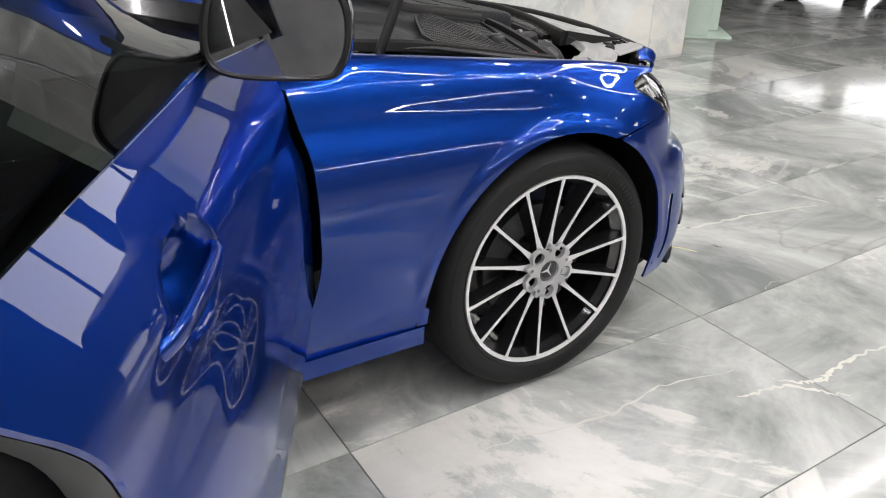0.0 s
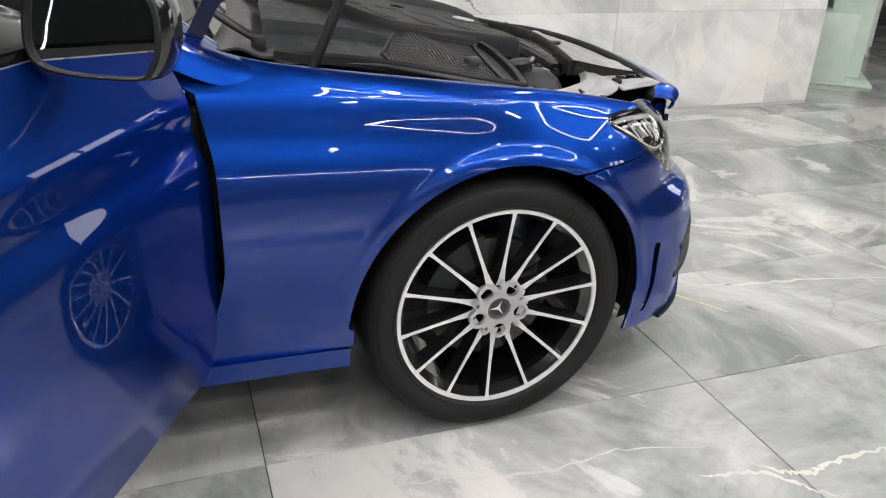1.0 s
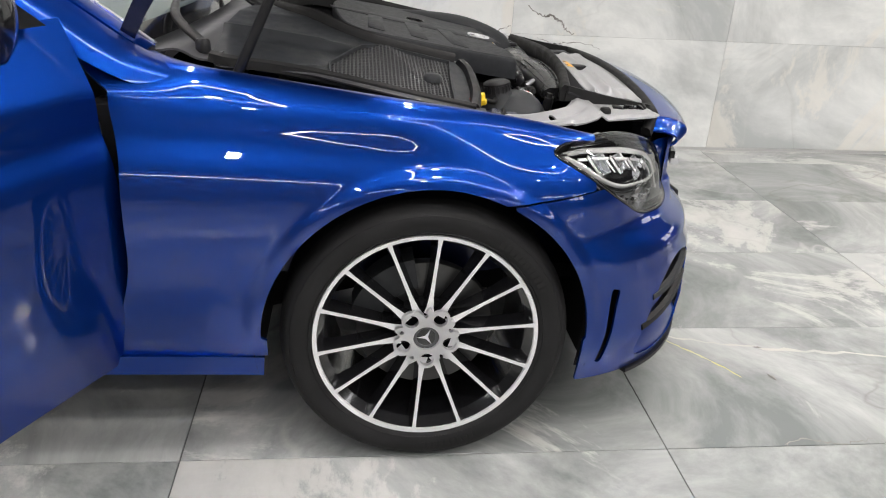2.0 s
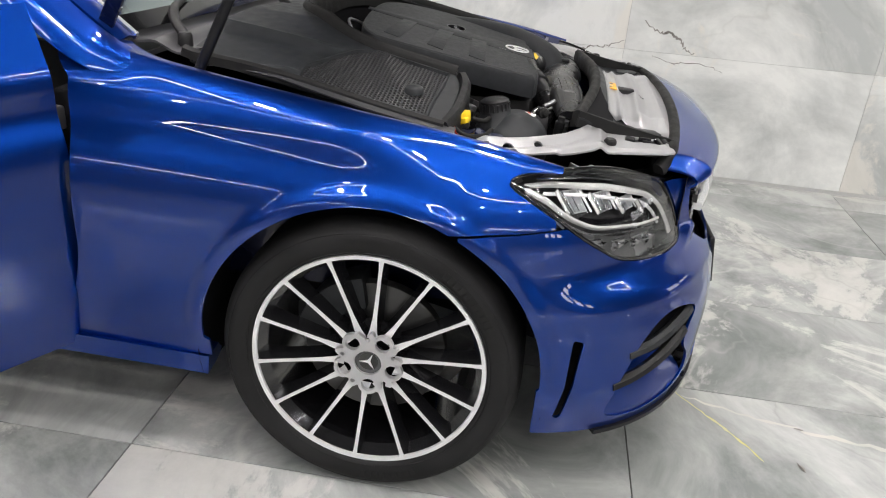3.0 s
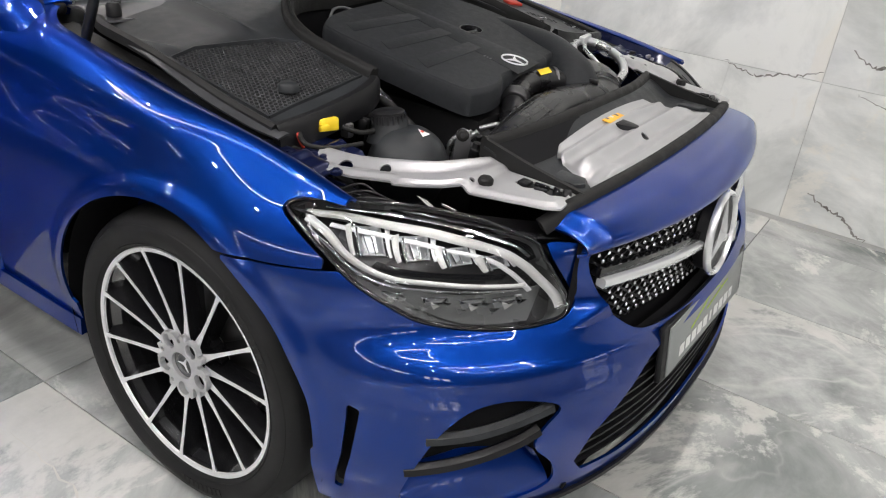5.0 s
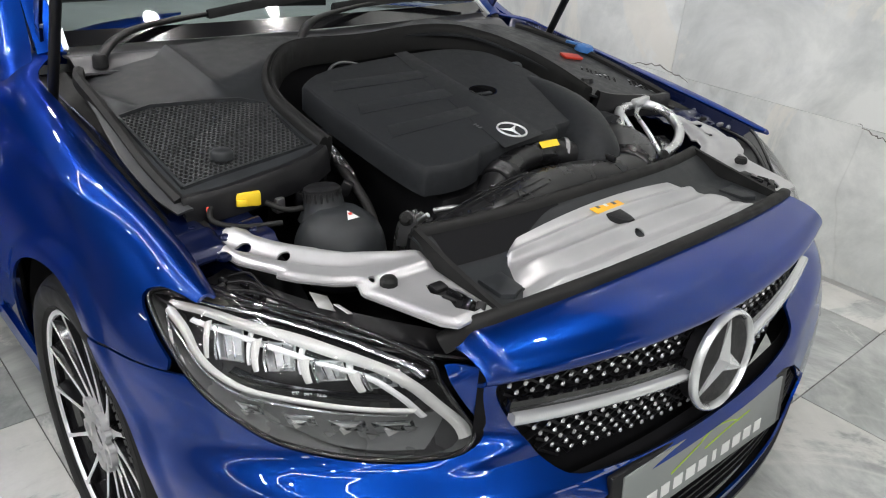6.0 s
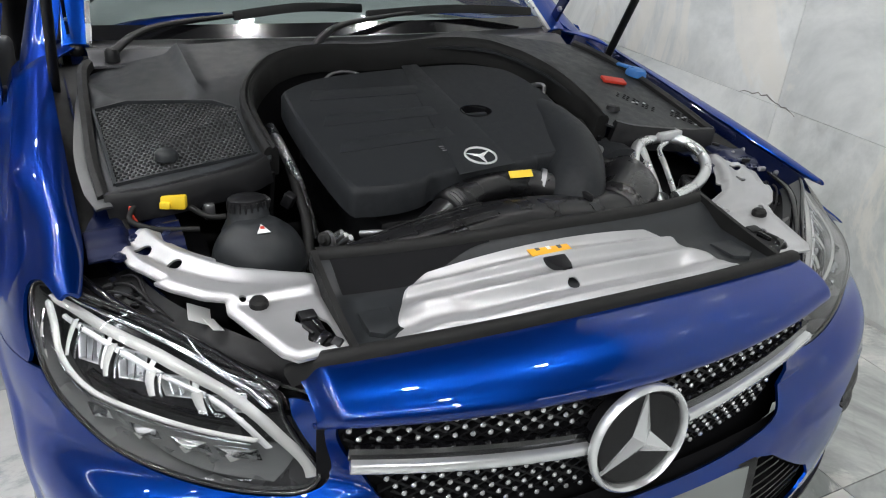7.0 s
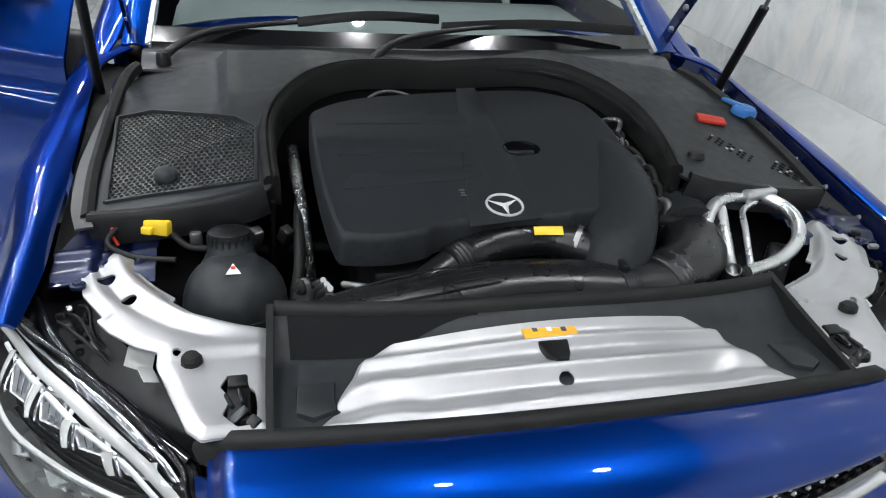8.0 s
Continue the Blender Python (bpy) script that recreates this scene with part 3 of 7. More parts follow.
def fender_at(x, v):
    """Section of a front wing: v from 0 (sill) over 0.7 (crease) to 1 (bonnet gap)."""
    zc = crease_z(x)
    if v <= 0.7:
        z = 0.285 + (zc - 0.285) * v / 0.7
        y = side(z, x) * plan(x)
        y -= 0.010 * math.exp(-((z - zc + 0.075) / 0.045) ** 2) * smooth(0.25, -0.1, x)
        r = math.hypot(x, z - HUB)
        y += 0.007 * smooth(0.412, 0.384, r) * smooth(0.30, 0.42, z)
        return (x, -y, z)
    w = (v - 0.7) / 0.3
    y0 = side(zc, x) * plan(x)
    y = y0 + (top_y(x) - y0) * w
    z = zc + (top_z(x) - zc) * w + 0.020 * math.sin(math.pi * min(w, 1.0)) ** 0.9
    return (x, -y, z)


def arch_gap(x, z, r=0.368):
    return math.hypot(x, z - HUB) - r if z > HUB else abs(x) - r * (0.965 if x < 0 else 0.985)


def fender_keep(q):
    x, y, z = q
    zc = crease_z(x)
    w = max((z - 0.87) / 0.06, 0.0)
    rear = x + 0.622 + 0.022 * smooth(0.72, 0.88, z) + 0.05 * smooth(0.55, 0.30, z) + 0.13 * min(w, 1.5)
    seam = z - 0.675 - 0.1 * (x - 0.236) if x > 0 else 1.0
    seam = min(seam, 0.354 - x)
    return min(arch_gap(x, z), rear, seam, lamp_gap(x, z) - 0.004 if x > 0.2 else 1.0)


def bumper_keep(q):
    x, y, z = q
    lim = 0.671 + 0.1 * (x - 0.236) - z
    if x > 0.3:
        lim = max(lim, 0.696 - z) if abs(y) < 0.56 else lim
    f = min(lim, lamp_gap(x, z) - 0.004, grille_gap(y, z), mouth_gap(y, z), intake_gap(-abs(y), z), slot_gap(x, z))
    if x < 0.45:
        f = min(f, arch_gap(x, z, 0.369))
    floor_z = 0.204
    f = min(f, z - floor_z)
    return f


def car_sides(s):
    """The soup and its mirror image across the car's middle."""
    o = Soup()
    o.v, o.f = list(s.v), list(s.f)
    return s, o.flip_y()


car = empty("car", "deep metallic blue saloon car with bonnet up and front door open", "car")

fender_r, fender_l = car_sides(shell(clip(sheet(fender_at, lin(-0.80, 0.44, 130), lin(0, 0.7, 66)[:-1] + lin(0.7, 1.0, 26)), fender_keep), 0.006))
part("front_wing", fender_r, PAINT, car, "metallic blue front wing beside the open door", 28)
fender_l.v = [(x, y + 0.030, z - 0.45 * max(abs(y) - 0.748, 0.0)) for x, y, z in fender_l.v]
part("front_wing", fender_l, PAINT, car, "metallic blue front wing facing the marble wall", 28)

half = sheet(skin, lin(0.02, math.pi / 2, 150), lin(0.19, 0.71, 90))
half.v = [(x, y - 0.007 * smooth(0.412, 0.384, math.hypot(x, z - HUB)) * smooth(0.30, 0.42, z), z) for x, y, z in half.v]
bump = Soup().add(half.v, half.f)
o = len(bump.v)
bump.v += [(x, -y, z) for x, y, z in half.v]
bump.f += [tuple(i + o for i in reversed(f)) for f in half.f]
def grille_x(y):
    return 0.757 - 0.33 * y * y


bump = clip(bump, bumper_keep)
# the skin swells forward to meet the grille's edge
bump.v = [(x + max(grille_x(y) + 0.004 - x, 0.0) * smooth(0.60, 0.47, abs(y)) * smooth(0.42, 0.50, z) * smooth(0.0, 0.03, lamp_gap(x, z)), y, z) for x, y, z in bump.v]
bumper = part("front_bumper", shell(bump, 0.006), PAINT, car, "metallic blue bumper with two-slot side intakes", 30)


# nose panel between the bonnet seal and the grille
def nose_at(y, v):
    a = abs(y) / 0.5
    p = ((0.645 - 0.041 * a ** 2.2, 0.778 - 0.018 * a ** 2), (0.745 - 0.062 * a ** 2.2, 0.776 - 0.016 * a ** 2),
         (0.806 - 0.088 * a ** 2.2, 0.728 - 0.004 * a ** 2), (0.758 - 0.083 * a ** 2, 0.702 + 0.002 * a ** 2))
    w = ((1 - v) ** 3, 3 * v * (1 - v) ** 2, 3 * v * v * (1 - v), v ** 3)
    e = smooth(0.476, 0.507, abs(y)) ** 1.5
    return (sum(k * q[0] for k, q in zip(w, p)) - 0.022 * e, y, sum(k * q[1] for k, q in zip(w, p)) - 0.030 * e * (1 - 0.5 * v))


part("nose_panel", shell(sheet(nose_at, lin(-0.507, -0.465, 10) + lin(-0.46, 0.46, 60) + lin(0.465, 0.507, 10), lin(0, 1, 20)), -0.006), PAINT, car, "blue painted panel over the grille", 40)
lip = [nose_at(y, 0.02) for y in lin(-0.515, 0.515, 50)]
part("bonnet_seal", ribbon([(x - 0.008, y, z - 0.002) for x, y, z in lip], (0, 0, 1), [(-0.014, -0.012), (-0.014, 0.010), (-0.008, 0.016), (0.004, 0.016), (0.011, 0.010), (0.013, -0.012)]), RUBBER, car, "black rubber bonnet seal", 50)


# grille
back = sheet(lambda y, z: (grille_x(y) - 0.030, y, z), lin(-0.50, 0.50, 40), lin(0.40, 0.715, 16))
grille = part("radiator_grille", back, DARK, car, "black grille with rows of small chrome pins")
bars = Soup()
for k in range(-34, 35):
    for sgn in (-1, 1):
        pts = [(y, 0.492 + (y - k * 0.034) * sgn * 0.62 + 0.10) for y in lin(k * 0.034 - 0.17, k * 0.034 + 0.17, 9)]
        pts = [(y, z) for y, z in pts if abs(y) < 0.49 and grille_gap(y, z) < 0.002]
        if len(pts) > 1:
            bars_s = ribbon([(grille_x(y) - 0.018, y, z) for y, z in pts], (1, 0, 0), [(-0.0022, -0.008), (-0.0022, 0.004), (0.0022, 0.004), (0.0022, -0.008)])
            bars.add(bars_s.v, bars_s.f)
part("lattice", bars, BLACK, grille, "black diamond lattice")
pin_me = mesh("pin", lathe([(0.0, 0.0030), (0.0032, 0.0024), (0.0046, 0.0008), (0.0048, -0.0006)], 10, "x"), BADGE_METAL)
for row in range(-1, 14):
    z = 0.505 + row * 0.0152
    for k in range(-18, 19):
        y = (k + 0.5 * (row % 2)) * 0.0272
        zz = z + 0.030 * (abs(y) / 0.47)
        bar_z = 0.600 + 0.078 * abs(y)
        if grille_gap(y, zz) > -0.009 or -0.013 < zz - bar_z < 0.031 or math.hypot(y + 0.014, zz - 0.613) < 0.105:
            continue
        p = new("pin", pin_me)
        p.parent = grille
        p.location = (grille_x(y) - 0.0125, y, zz)


def bar_line(s, dz, dx, a0, a1):
    return [(grille_x(y) + dx + 0.006 * (1 - abs(y) / 0.47), s * abs(y), 0.600 + 0.078 * abs(y) + dz) for y in lin(a0, a1, 16)]


for s in (-1, 1):
    part("louvre", ribbon(bar_line(s, 0.000, 0.006, 0.10, 0.466), (1, 0, 0), [(-0.009, -0.014), (-0.010, 0.004), (-0.006, 0.008), (0.006, 0.008), (0.010, 0.004), (0.009, -0.014)]), BADGE_METAL, grille, "satin silver louvre", 50)
    part("louvre_panel", ribbon(bar_line(s, 0.018, -0.004, 0.09, 0.466), (1, 0, 0), [(-0.010, -0.008), (-0.010, 0.004), (0.010, 0.004), (0.010, -0.008)]), GLOSS, grille, "gloss black louvre", 50)

# round badge
badge = part("badge", lathe([(0.0, 0.004), (0.080, 0.002), (0.086, -0.004), (0.088, -0.03), (0.05, -0.05)], 56, "x").moved(pose(0.780, -0.014, 0.613, 0, -6, 0)), BLACK, car, "round black badge with chrome ring and star")
ring = lathe([(0.086, -0.004), (0.087, 0.005), (0.0910, 0.009), (0.0955, 0.006), (0.0985, -0.001), (0.0970, -0.007), (0.086, -0.007)], 72, "x").moved(pose(0.782, -0.014, 0.613, 0, -6, 0))
part("badge_ring", ring, BADGE_METAL, badge, "chrome ring", 50)


def star(r, w, h):
    s = Soup()
    v = [(h, 0, 0)]
    for k in range(3):
        a = 2 * math.pi * k / 3
        c = a + math.pi / 3
        v += [(h * 0.25, r * math.sin(a), r * math.cos(a)), (0, w * math.sin(c), w * math.cos(c))]
    f = []
    for k in range(3):
        tip, nxt, prv = 1 + 2 * k, 2 + 2 * k, 2 + 2 * ((k - 1) % 3)
        f += [(0, prv, tip), (0, tip, nxt)]
    v += [(-0.004, *q[1:]) for q in v[1:]]
    for k in range(6):
        a, c = 1 + k, 1 + (k + 1) % 6
        f.append((a, a + 6, c + 6, c))
    s.v, s.f = v, f
    return s


part("badge_star", star(0.086, 0.021, 0.012).moved(pose(0.784, -0.014, 0.613, 0, -6, 0)), BADGE_METAL, badge, "chrome three-pointed star", 5)

# dealer plate below the grille, its lettering as plain bars
plate = part("plate_holder", box(0.014, 0.60, 0.125, 0.004).moved(pose(0.791, -0.01, 0.424, -2.5, -8, 0)), BLACK, car, "black plate holder")
part("dealer_plate", box(0.004, 0.545, 0.112, 0.0015).moved(pose(0.800, -0.01, 0.424, -2.5, -8, 0)), grain(material("grey_plate_film", (0.20, 0.215, 0.21), 0.35), 200, (0.3, 0.4), 0.03), plate, "grey dealer plate with illegible print")
for i, w in enumerate((0.030, 0.026, 0.028, 0.030, 0.028, 0.012, 0.028, 0.028, 0.028, 0.026)):
    part("print_bar", box(0.0012, w, 0.024, 0).moved(pose(0.8027, -0.01, 0.424, -2.5, -8, 0) @ pose(0, -0.185 + 0.041 * i, -0.026)), WHITE, plate)
for k, pts in enumerate(([(-0.13, 0.0), (-0.05, 0.022), (0.0, 0.040), (0.06, 0.034), (0.10, 0.020)], [(-0.02, 0.006), (0.06, 0.018), (0.14, 0.026)])):
    part("print_line", tube([(0.0, y, z) for y, z in pts], 0.0016, 6).moved(pose(0.8025, -0.01, 0.424, -2.5, -8, 0)), material("lime_print", (0.35, 0.50, 0.05), 0.5), plate)

# intakes: dark recess and blades
recess = clip(sheet(lambda th, z: tuple(np.array(skin(th, z)) * np.array((0.95, 0.95, 1.0))), lin(0.03, math.pi / 2, 70), lin(0.215, 0.49, 24)), lambda q: arch_gap(q[0], q[2], 0.378) if q[0] < 0.45 else 1.0)
for s in car_sides(recess):
    part("intake_recess", s, DARK, bumper, "dark air intake recess")


def skin_y(y, z, inset=0.0):
    a, b_ = bow(z)
    x = 0.6
    for _ in range(3):
        t = min(abs(y) / side(z, x), 0.999)
        x = X0 + (nose_x(z) - X0) * (1 - t ** a) ** (1 / b_)
    return (x - inset, -abs(y), z)


blade_lines = [[(0.600, 0.436), (0.673, 0.418), (0.730, 0.404), (0.784, 0.396)], [(0.622, 0.392), (0.661, 0.374), (0.745, 0.345), (0.806, 0.326)]]
for line in blade_lines:
    pts = [skin_y(y, z, 0.012) for y, z in spline(line, 6)]
    bl = ribbon(pts, (0.5, -0.6, 0.6), [(-0.011, -0.012), (-0.011, 0.006), (0.0, 0.011), (0.011, 0.006), (0.011, -0.012)])
    for s in car_sides(bl):
        part("intake_blade", s, BLACK_SOFT if line is blade_lines[0] else BLACK, bumper, "dark grey intake blade")
scoop_top = curve1((0.585, 0.620, 0.680, 0.745, 0.806), (0.322, 0.352, 0.352, 0.330, 0.300))
scoop_low = curve1((0.585, 0.640, 0.725, 0.785, 0.806), (0.256, 0.234, 0.226, 0.234, 0.252))
scoop = sheet(lambda y, v: skin_y(y, scoop_top(y) + (scoop_low(y) - scoop_top(y)) * v, 0.060 * (1 - v) ** 1.4 + 0.005), lin(0.586, 0.806, 30), lin(0, 1, 12))
for s in car_sides(shell(scoop, 0.004)):
    part("intake_scoop", s, PAINT, bumper, "blue painted intake floor", 50)
mesh_rows = Soup()
for k in range(9):
    z = 0.256 + k * 0.024
    half_w = min(0.335 + (0.458 - z) * 1.25, 0.53)
    r_ = ribbon([(skin_y(y, z)[0] - 0.028, y, z) for y in lin(-half_w, half_w, 30)], (1, 0, 0), [(-0.003, -0.01), (-0.003, 0.01), (0.003, 0.01), (0.003, -0.01)])
    mesh_rows.add(r_.v, r_.f)
part("lower_grille", mesh_rows, BLACK, bumper, "black lower grille slats")
splitter = ribbon([skin_y(y, 0.205, 0.004)[:1] + (y, 0.202) for y in lin(-0.80, 0.80, 80)], (0, 0, 1), [(-0.02, -0.006), (-0.02, 0.004), (0.012, 0.004), (0.012, -0.006)])
part("splitter", splitter, BLACK, bumper, "black lower lip")


# headlamps
LAMP_GREY = grain(material("dark_lamp_housing", (0.05, 0.05, 0.052), 0.25, 0.3), 200, (0.18, 0.32), 0.03)
LAMP_TRAY = grain(material("smoked_lamp_tray", (0.16, 0.165, 0.165), 0.25, 0.3), 200, (0.2, 0.32), 0.03)
GUIDE = grain(material("milky_light_guide", (0.52, 0.52, 0.50), 0.15, 0.1, 0.8), 60, (0.10, 0.28), 0.25, 0.001, ((0.30, 0.30, 0.29), (0.66, 0.66, 0.64)))


def headlamp(mirror):
    def side_of(s):
        return s.flip_y() if mirror else s
    lens_s = clip(sheet(skin, lin(0.02, 1.35, 100), lin(0.55, 0.80, 44)), lambda q: -lamp_gap(q[0], q[2]) if q[0] > 0.2 else -1.0)
    lamp = part("headlamp", side_of(Soup().add([tuple(skin_x(x, z, 0.055 if k else 0.002)) for k in (0, 1) for x, z in LAMP_EDGE], [(i, (i + 1) % len(LAMP_EDGE), (i + 1) % len(LAMP_EDGE) + len(LAMP_EDGE), i + len(LAMP_EDGE)) for i in range(len(LAMP_EDGE))])), LAMP_TRAY, car, "LED headlamp with clear lens and white light guides")
    part("lamp_seal", side_of(tube([tuple(skin_x(x, z, 0.003)) for x, z in LAMP_EDGE + LAMP_EDGE[:1]], 0.0042, 8, 1)), GLOSS, lamp, "black edge seal", 60)
    inner = Soup()
    cx, cz = 0.48, 0.680
    rings = [[tuple(skin_x(cx + (x - cx) * k, cz + (z - cz) * k, 0.055)) for x, z in LAMP_EDGE] for k in (1.0, 0.75, 0.5, 0.25, 0.03)]
    nL = len(LAMP_EDGE)
    for r_ in rings:
        inner.v += r_
    inner.f = [(a * nL + i, a * nL + (i + 1) % nL, (a + 1) * nL + (i + 1) % nL, (a + 1) * nL + i) for a in range(4) for i in range(nL)]
    part("lamp_housing", side_of(inner), LAMP_GREY, lamp, "dark lamp housing")
    ob = part("lens", side_of(lens_s), LENS, lamp, "clear lens", 60)
    ob.visible_shadow = False

    def band(name, line, w0, w1, depth, bulge, mat, label, thick=0.004):
        """A moulded strip that follows the lens at some depth, with a rounded face."""
        pts = spline(line, 6)
        n = len(pts)

        def at(i, v):
            x, z = pts[int(i)]
            (xa, za), (xb, zb) = pts[max(int(i) - 1, 0)], pts[min(int(i) + 1, n - 1)]
            d = math.hypot(xb - xa, zb - za) or 1.0
            w = (w0 + (w1 - w0) * i / (n - 1)) / 2 * v
            return tuple(skin_x(x - (zb - za) / d * w, z + (xb - xa) / d * w, depth - bulge * (1 - v * v)))
        part(name, side_of(shell(sheet(at, list(range(n)), lin(-1, 1, 7)), thick)), mat, lamp, label, 60)
    band("upper_bezel", [(0.36, 0.774), (0.44, 0.762), (0.52, 0.737), (0.575, 0.708), (0.598, 0.680)], 0.014, 0.018, 0.026, 0.0, GLOSS, "gloss black upper bezel")
    band("trim_strip", [(0.310, 0.776), (0.40, 0.769), (0.49, 0.747), (0.56, 0.717), (0.592, 0.690)], 0.004, 0.004, 0.016, 0.001, CHROME, "chrome edge trim")
    band("light_guide", [(0.287, 0.764), (0.338, 0.766), (0.40, 0.757), (0.47, 0.742), (0.546, 0.713), (0.590, 0.678), (0.620, 0.634), (0.646, 0.586)], 0.010, 0.008, 0.018, 0.004, GUIDE, "white upper light guide")
    band("guide_edge", [(0.33, 0.754), (0.40, 0.746), (0.47, 0.730), (0.545, 0.701), (0.585, 0.665), (0.612, 0.622)], 0.006, 0.005, 0.024, 0.002, SATIN_W, "bright inner trim")
    band("light_guide", [(0.291, 0.758), (0.335, 0.740), (0.375, 0.713), (0.410, 0.693), (0.450, 0.676), (0.505, 0.664), (0.556, 0.650), (0.602, 0.637)], 0.011, 0.008, 0.018, 0.004, GUIDE, "white lower light guide")
    band("guide_edge", [(0.300, 0.744), (0.345, 0.722), (0.392, 0.690), (0.445, 0.663), (0.505, 0.650), (0.556, 0.638), (0.600, 0.627)], 0.005, 0.004, 0.024, 0.002, CHROME, "chrome lower trim")
    band("lower_tray", [(0.44, 0.650), (0.50, 0.622), (0.56, 0.604), (0.630, 0.596)], 0.030, 0.040, 0.046, 0.0, LAMP_TRAY, "smoked grey lower tray")
    band("lower_shelf", [(0.42, 0.700), (0.47, 0.684), (0.53, 0.670), (0.585, 0.655)], 0.012, 0.012, 0.034, 0.0, GLOSS, "black shelf between guides")
    for k in range(4):
        band("side_fin", [(0.300 + 0.018 * k, 0.748 - 0.014 * k), (0.322 + 0.018 * k, 0.728 - 0.014 * k)], 0.0055, 0.004, 0.013, 0.001, GUIDE if k % 2 else CHROME, "slanted bright fin", 0.002)
    for k in range(4):
        x, z = (0.393, 0.456, 0.512, 0.560)[k], (0.734, 0.724, 0.708, 0.690)[k]
        w, h = (0.022, 0.019, 0.016, 0.013)[k], (0.021, 0.019, 0.016, 0.0135)[k]
        a, c, d, e = (skin_x(x - w * 1.5, z + h, 0.022), skin_x(x + w * 0.2, z + h, 0.022), skin_x(x + w * 1.7, z - h * 0.9, 0.030), skin_x(x + w * 0.3, z - h, 0.030))
        cup = [a, c, d, e]
        cen = sum(cup, Vector()) / 4
        back_v = skin_x(x, z, 0.044) - skin_x(x, z, 0.026)
        ring1 = [cen + (q - cen) * 0.90 + back_v * 0.1 for q in cup]
        deep = [cen + (q - cen) * 0.52 + back_v for q in cup]
        s = Soup()
        s.v = [tuple(q) for q in cup + ring1]
        s.f = [(i, (i + 1) % 4, (i + 1) % 4 + 4, i + 4) for i in range(4)]
        rf = part("reflector", side_of(shell(s, 0.003)), SATIN, lamp, "bright reflector frame", 5)
        s = Soup()
        # cup walls in facets
        for i in range(4):
            p0, p1, q0, q1 = ring1[i], ring1[(i + 1) % 4], deep[i], deep[(i + 1) % 4]
            for f in range(4):
                t0, t1 = f / 4, (f + 1) / 4
                mid = p0.lerp(p1, (t0 + t1) / 2).lerp(q0.lerp(q1, (t0 + t1) / 2), 0.5) + back_v * (0.12 if f % 2 else -0.05)
                s.add([p0.lerp(p1, t0), p0.lerp(p1, t1), q0.lerp(q1, t1), q0.lerp(q1, t0), mid], [(0, 1, 4), (1, 2, 4), (2, 3, 4), (3, 0, 4)])
        s.add(deep, [(0, 1, 2, 3)])
        part("reflector_cup", side_of(s), SATIN, rf, "faceted chrome cup", 5)
        for f in (0.3, 0.62):
            sl = [ring1[0].lerp(ring1[1], f), ring1[3].lerp(ring1[2], f), ring1[3].lerp(ring1[2], f) + back_v * 0.7, ring1[0].lerp(ring1[1], f) + back_v * 0.7]
            part("cup_fin", side_of(shell(Soup().add(sl, [(0, 1, 2, 3)]), 0.0015)), CHROME, rf, "", 5)
        for f, (wide, mat_b) in enumerate(((0.0075, GUIDE), (0.0035, CHROME), (0.005, SATIN_W))):
            dx_ = w * (-1.75, -1.25, 0.55)[f]
            band("reflector_bar", [(x + dx_, z + h * 1.05), (x + dx_ + w * 0.75, z), (x + dx_ + w * 1.5, z - h * 1.05)], wide, wide * 0.7, 0.020 + 0.003 * f, 0.002, mat_b, "slanted bright bar", 0.0025)
        # jewel under the lower guide
        x, z = (0.457, 0.512, 0.556, 0.592)[k], (0.642, 0.628, 0.618, 0.612)[k]
        jewel = part("marker_lens", side_of(Soup().add([skin_x(x - 0.017, z + 0.009, 0.026), skin_x(x + 0.014, z + 0.006, 0.026), skin_x(x + 0.020, z - 0.013, 0.030), skin_x(x - 0.008, z - 0.012, 0.030), skin_x(x + 0.002, z - 0.002, 0.014)], [(0, 1, 4), (1, 2, 4), (2, 3, 4), (3, 0, 4), (3, 2, 1, 0)])), CHROME, lamp, "small chrome marker lens", 5)
        for f in range(3):
            xx, zz = x - 0.014 + 0.013 * f, z - 0.010 + 0.003 * f
            part("jewel_facet", side_of(Soup().add([skin_x(xx - 0.005, zz + 0.006, 0.018), skin_x(xx + 0.006, zz + 0.002, 0.016), skin_x(xx + 0.001, zz - 0.007, 0.022), skin_x(xx, zz, 0.030)], [(0, 1, 2), (1, 0, 3), (2, 1, 3), (0, 2, 3)])), CHROME if f != 1 else GUIDE, jewel, "", 5)
    return lamp


headlamp(False)
headlamp(True)

# ---- wheels ----
def sector(r0, r1, a0, a1, y0, y1, n=6):
    """A flat ring segment with thickness, in the wheel's plane."""
    s = Soup()
    for a in lin(a0, a1, n):
        for r, y in ((r0, y0), (r1, y0), (r1, y1), (r0, y1)):
            s.v.append((r * math.sin(a), y, r * math.cos(a)))
    s.f = [(i * 4 + j, i * 4 + (j + 1) % 4, (i + 1) * 4 + (j + 1) % 4, (i + 1) * 4 + j) for i in range(n - 1) for j in range(4)] + [(0, 1, 2, 3), (n * 4 - 1, n * 4 - 2, n * 4 - 3, n * 4 - 4)]
    return s


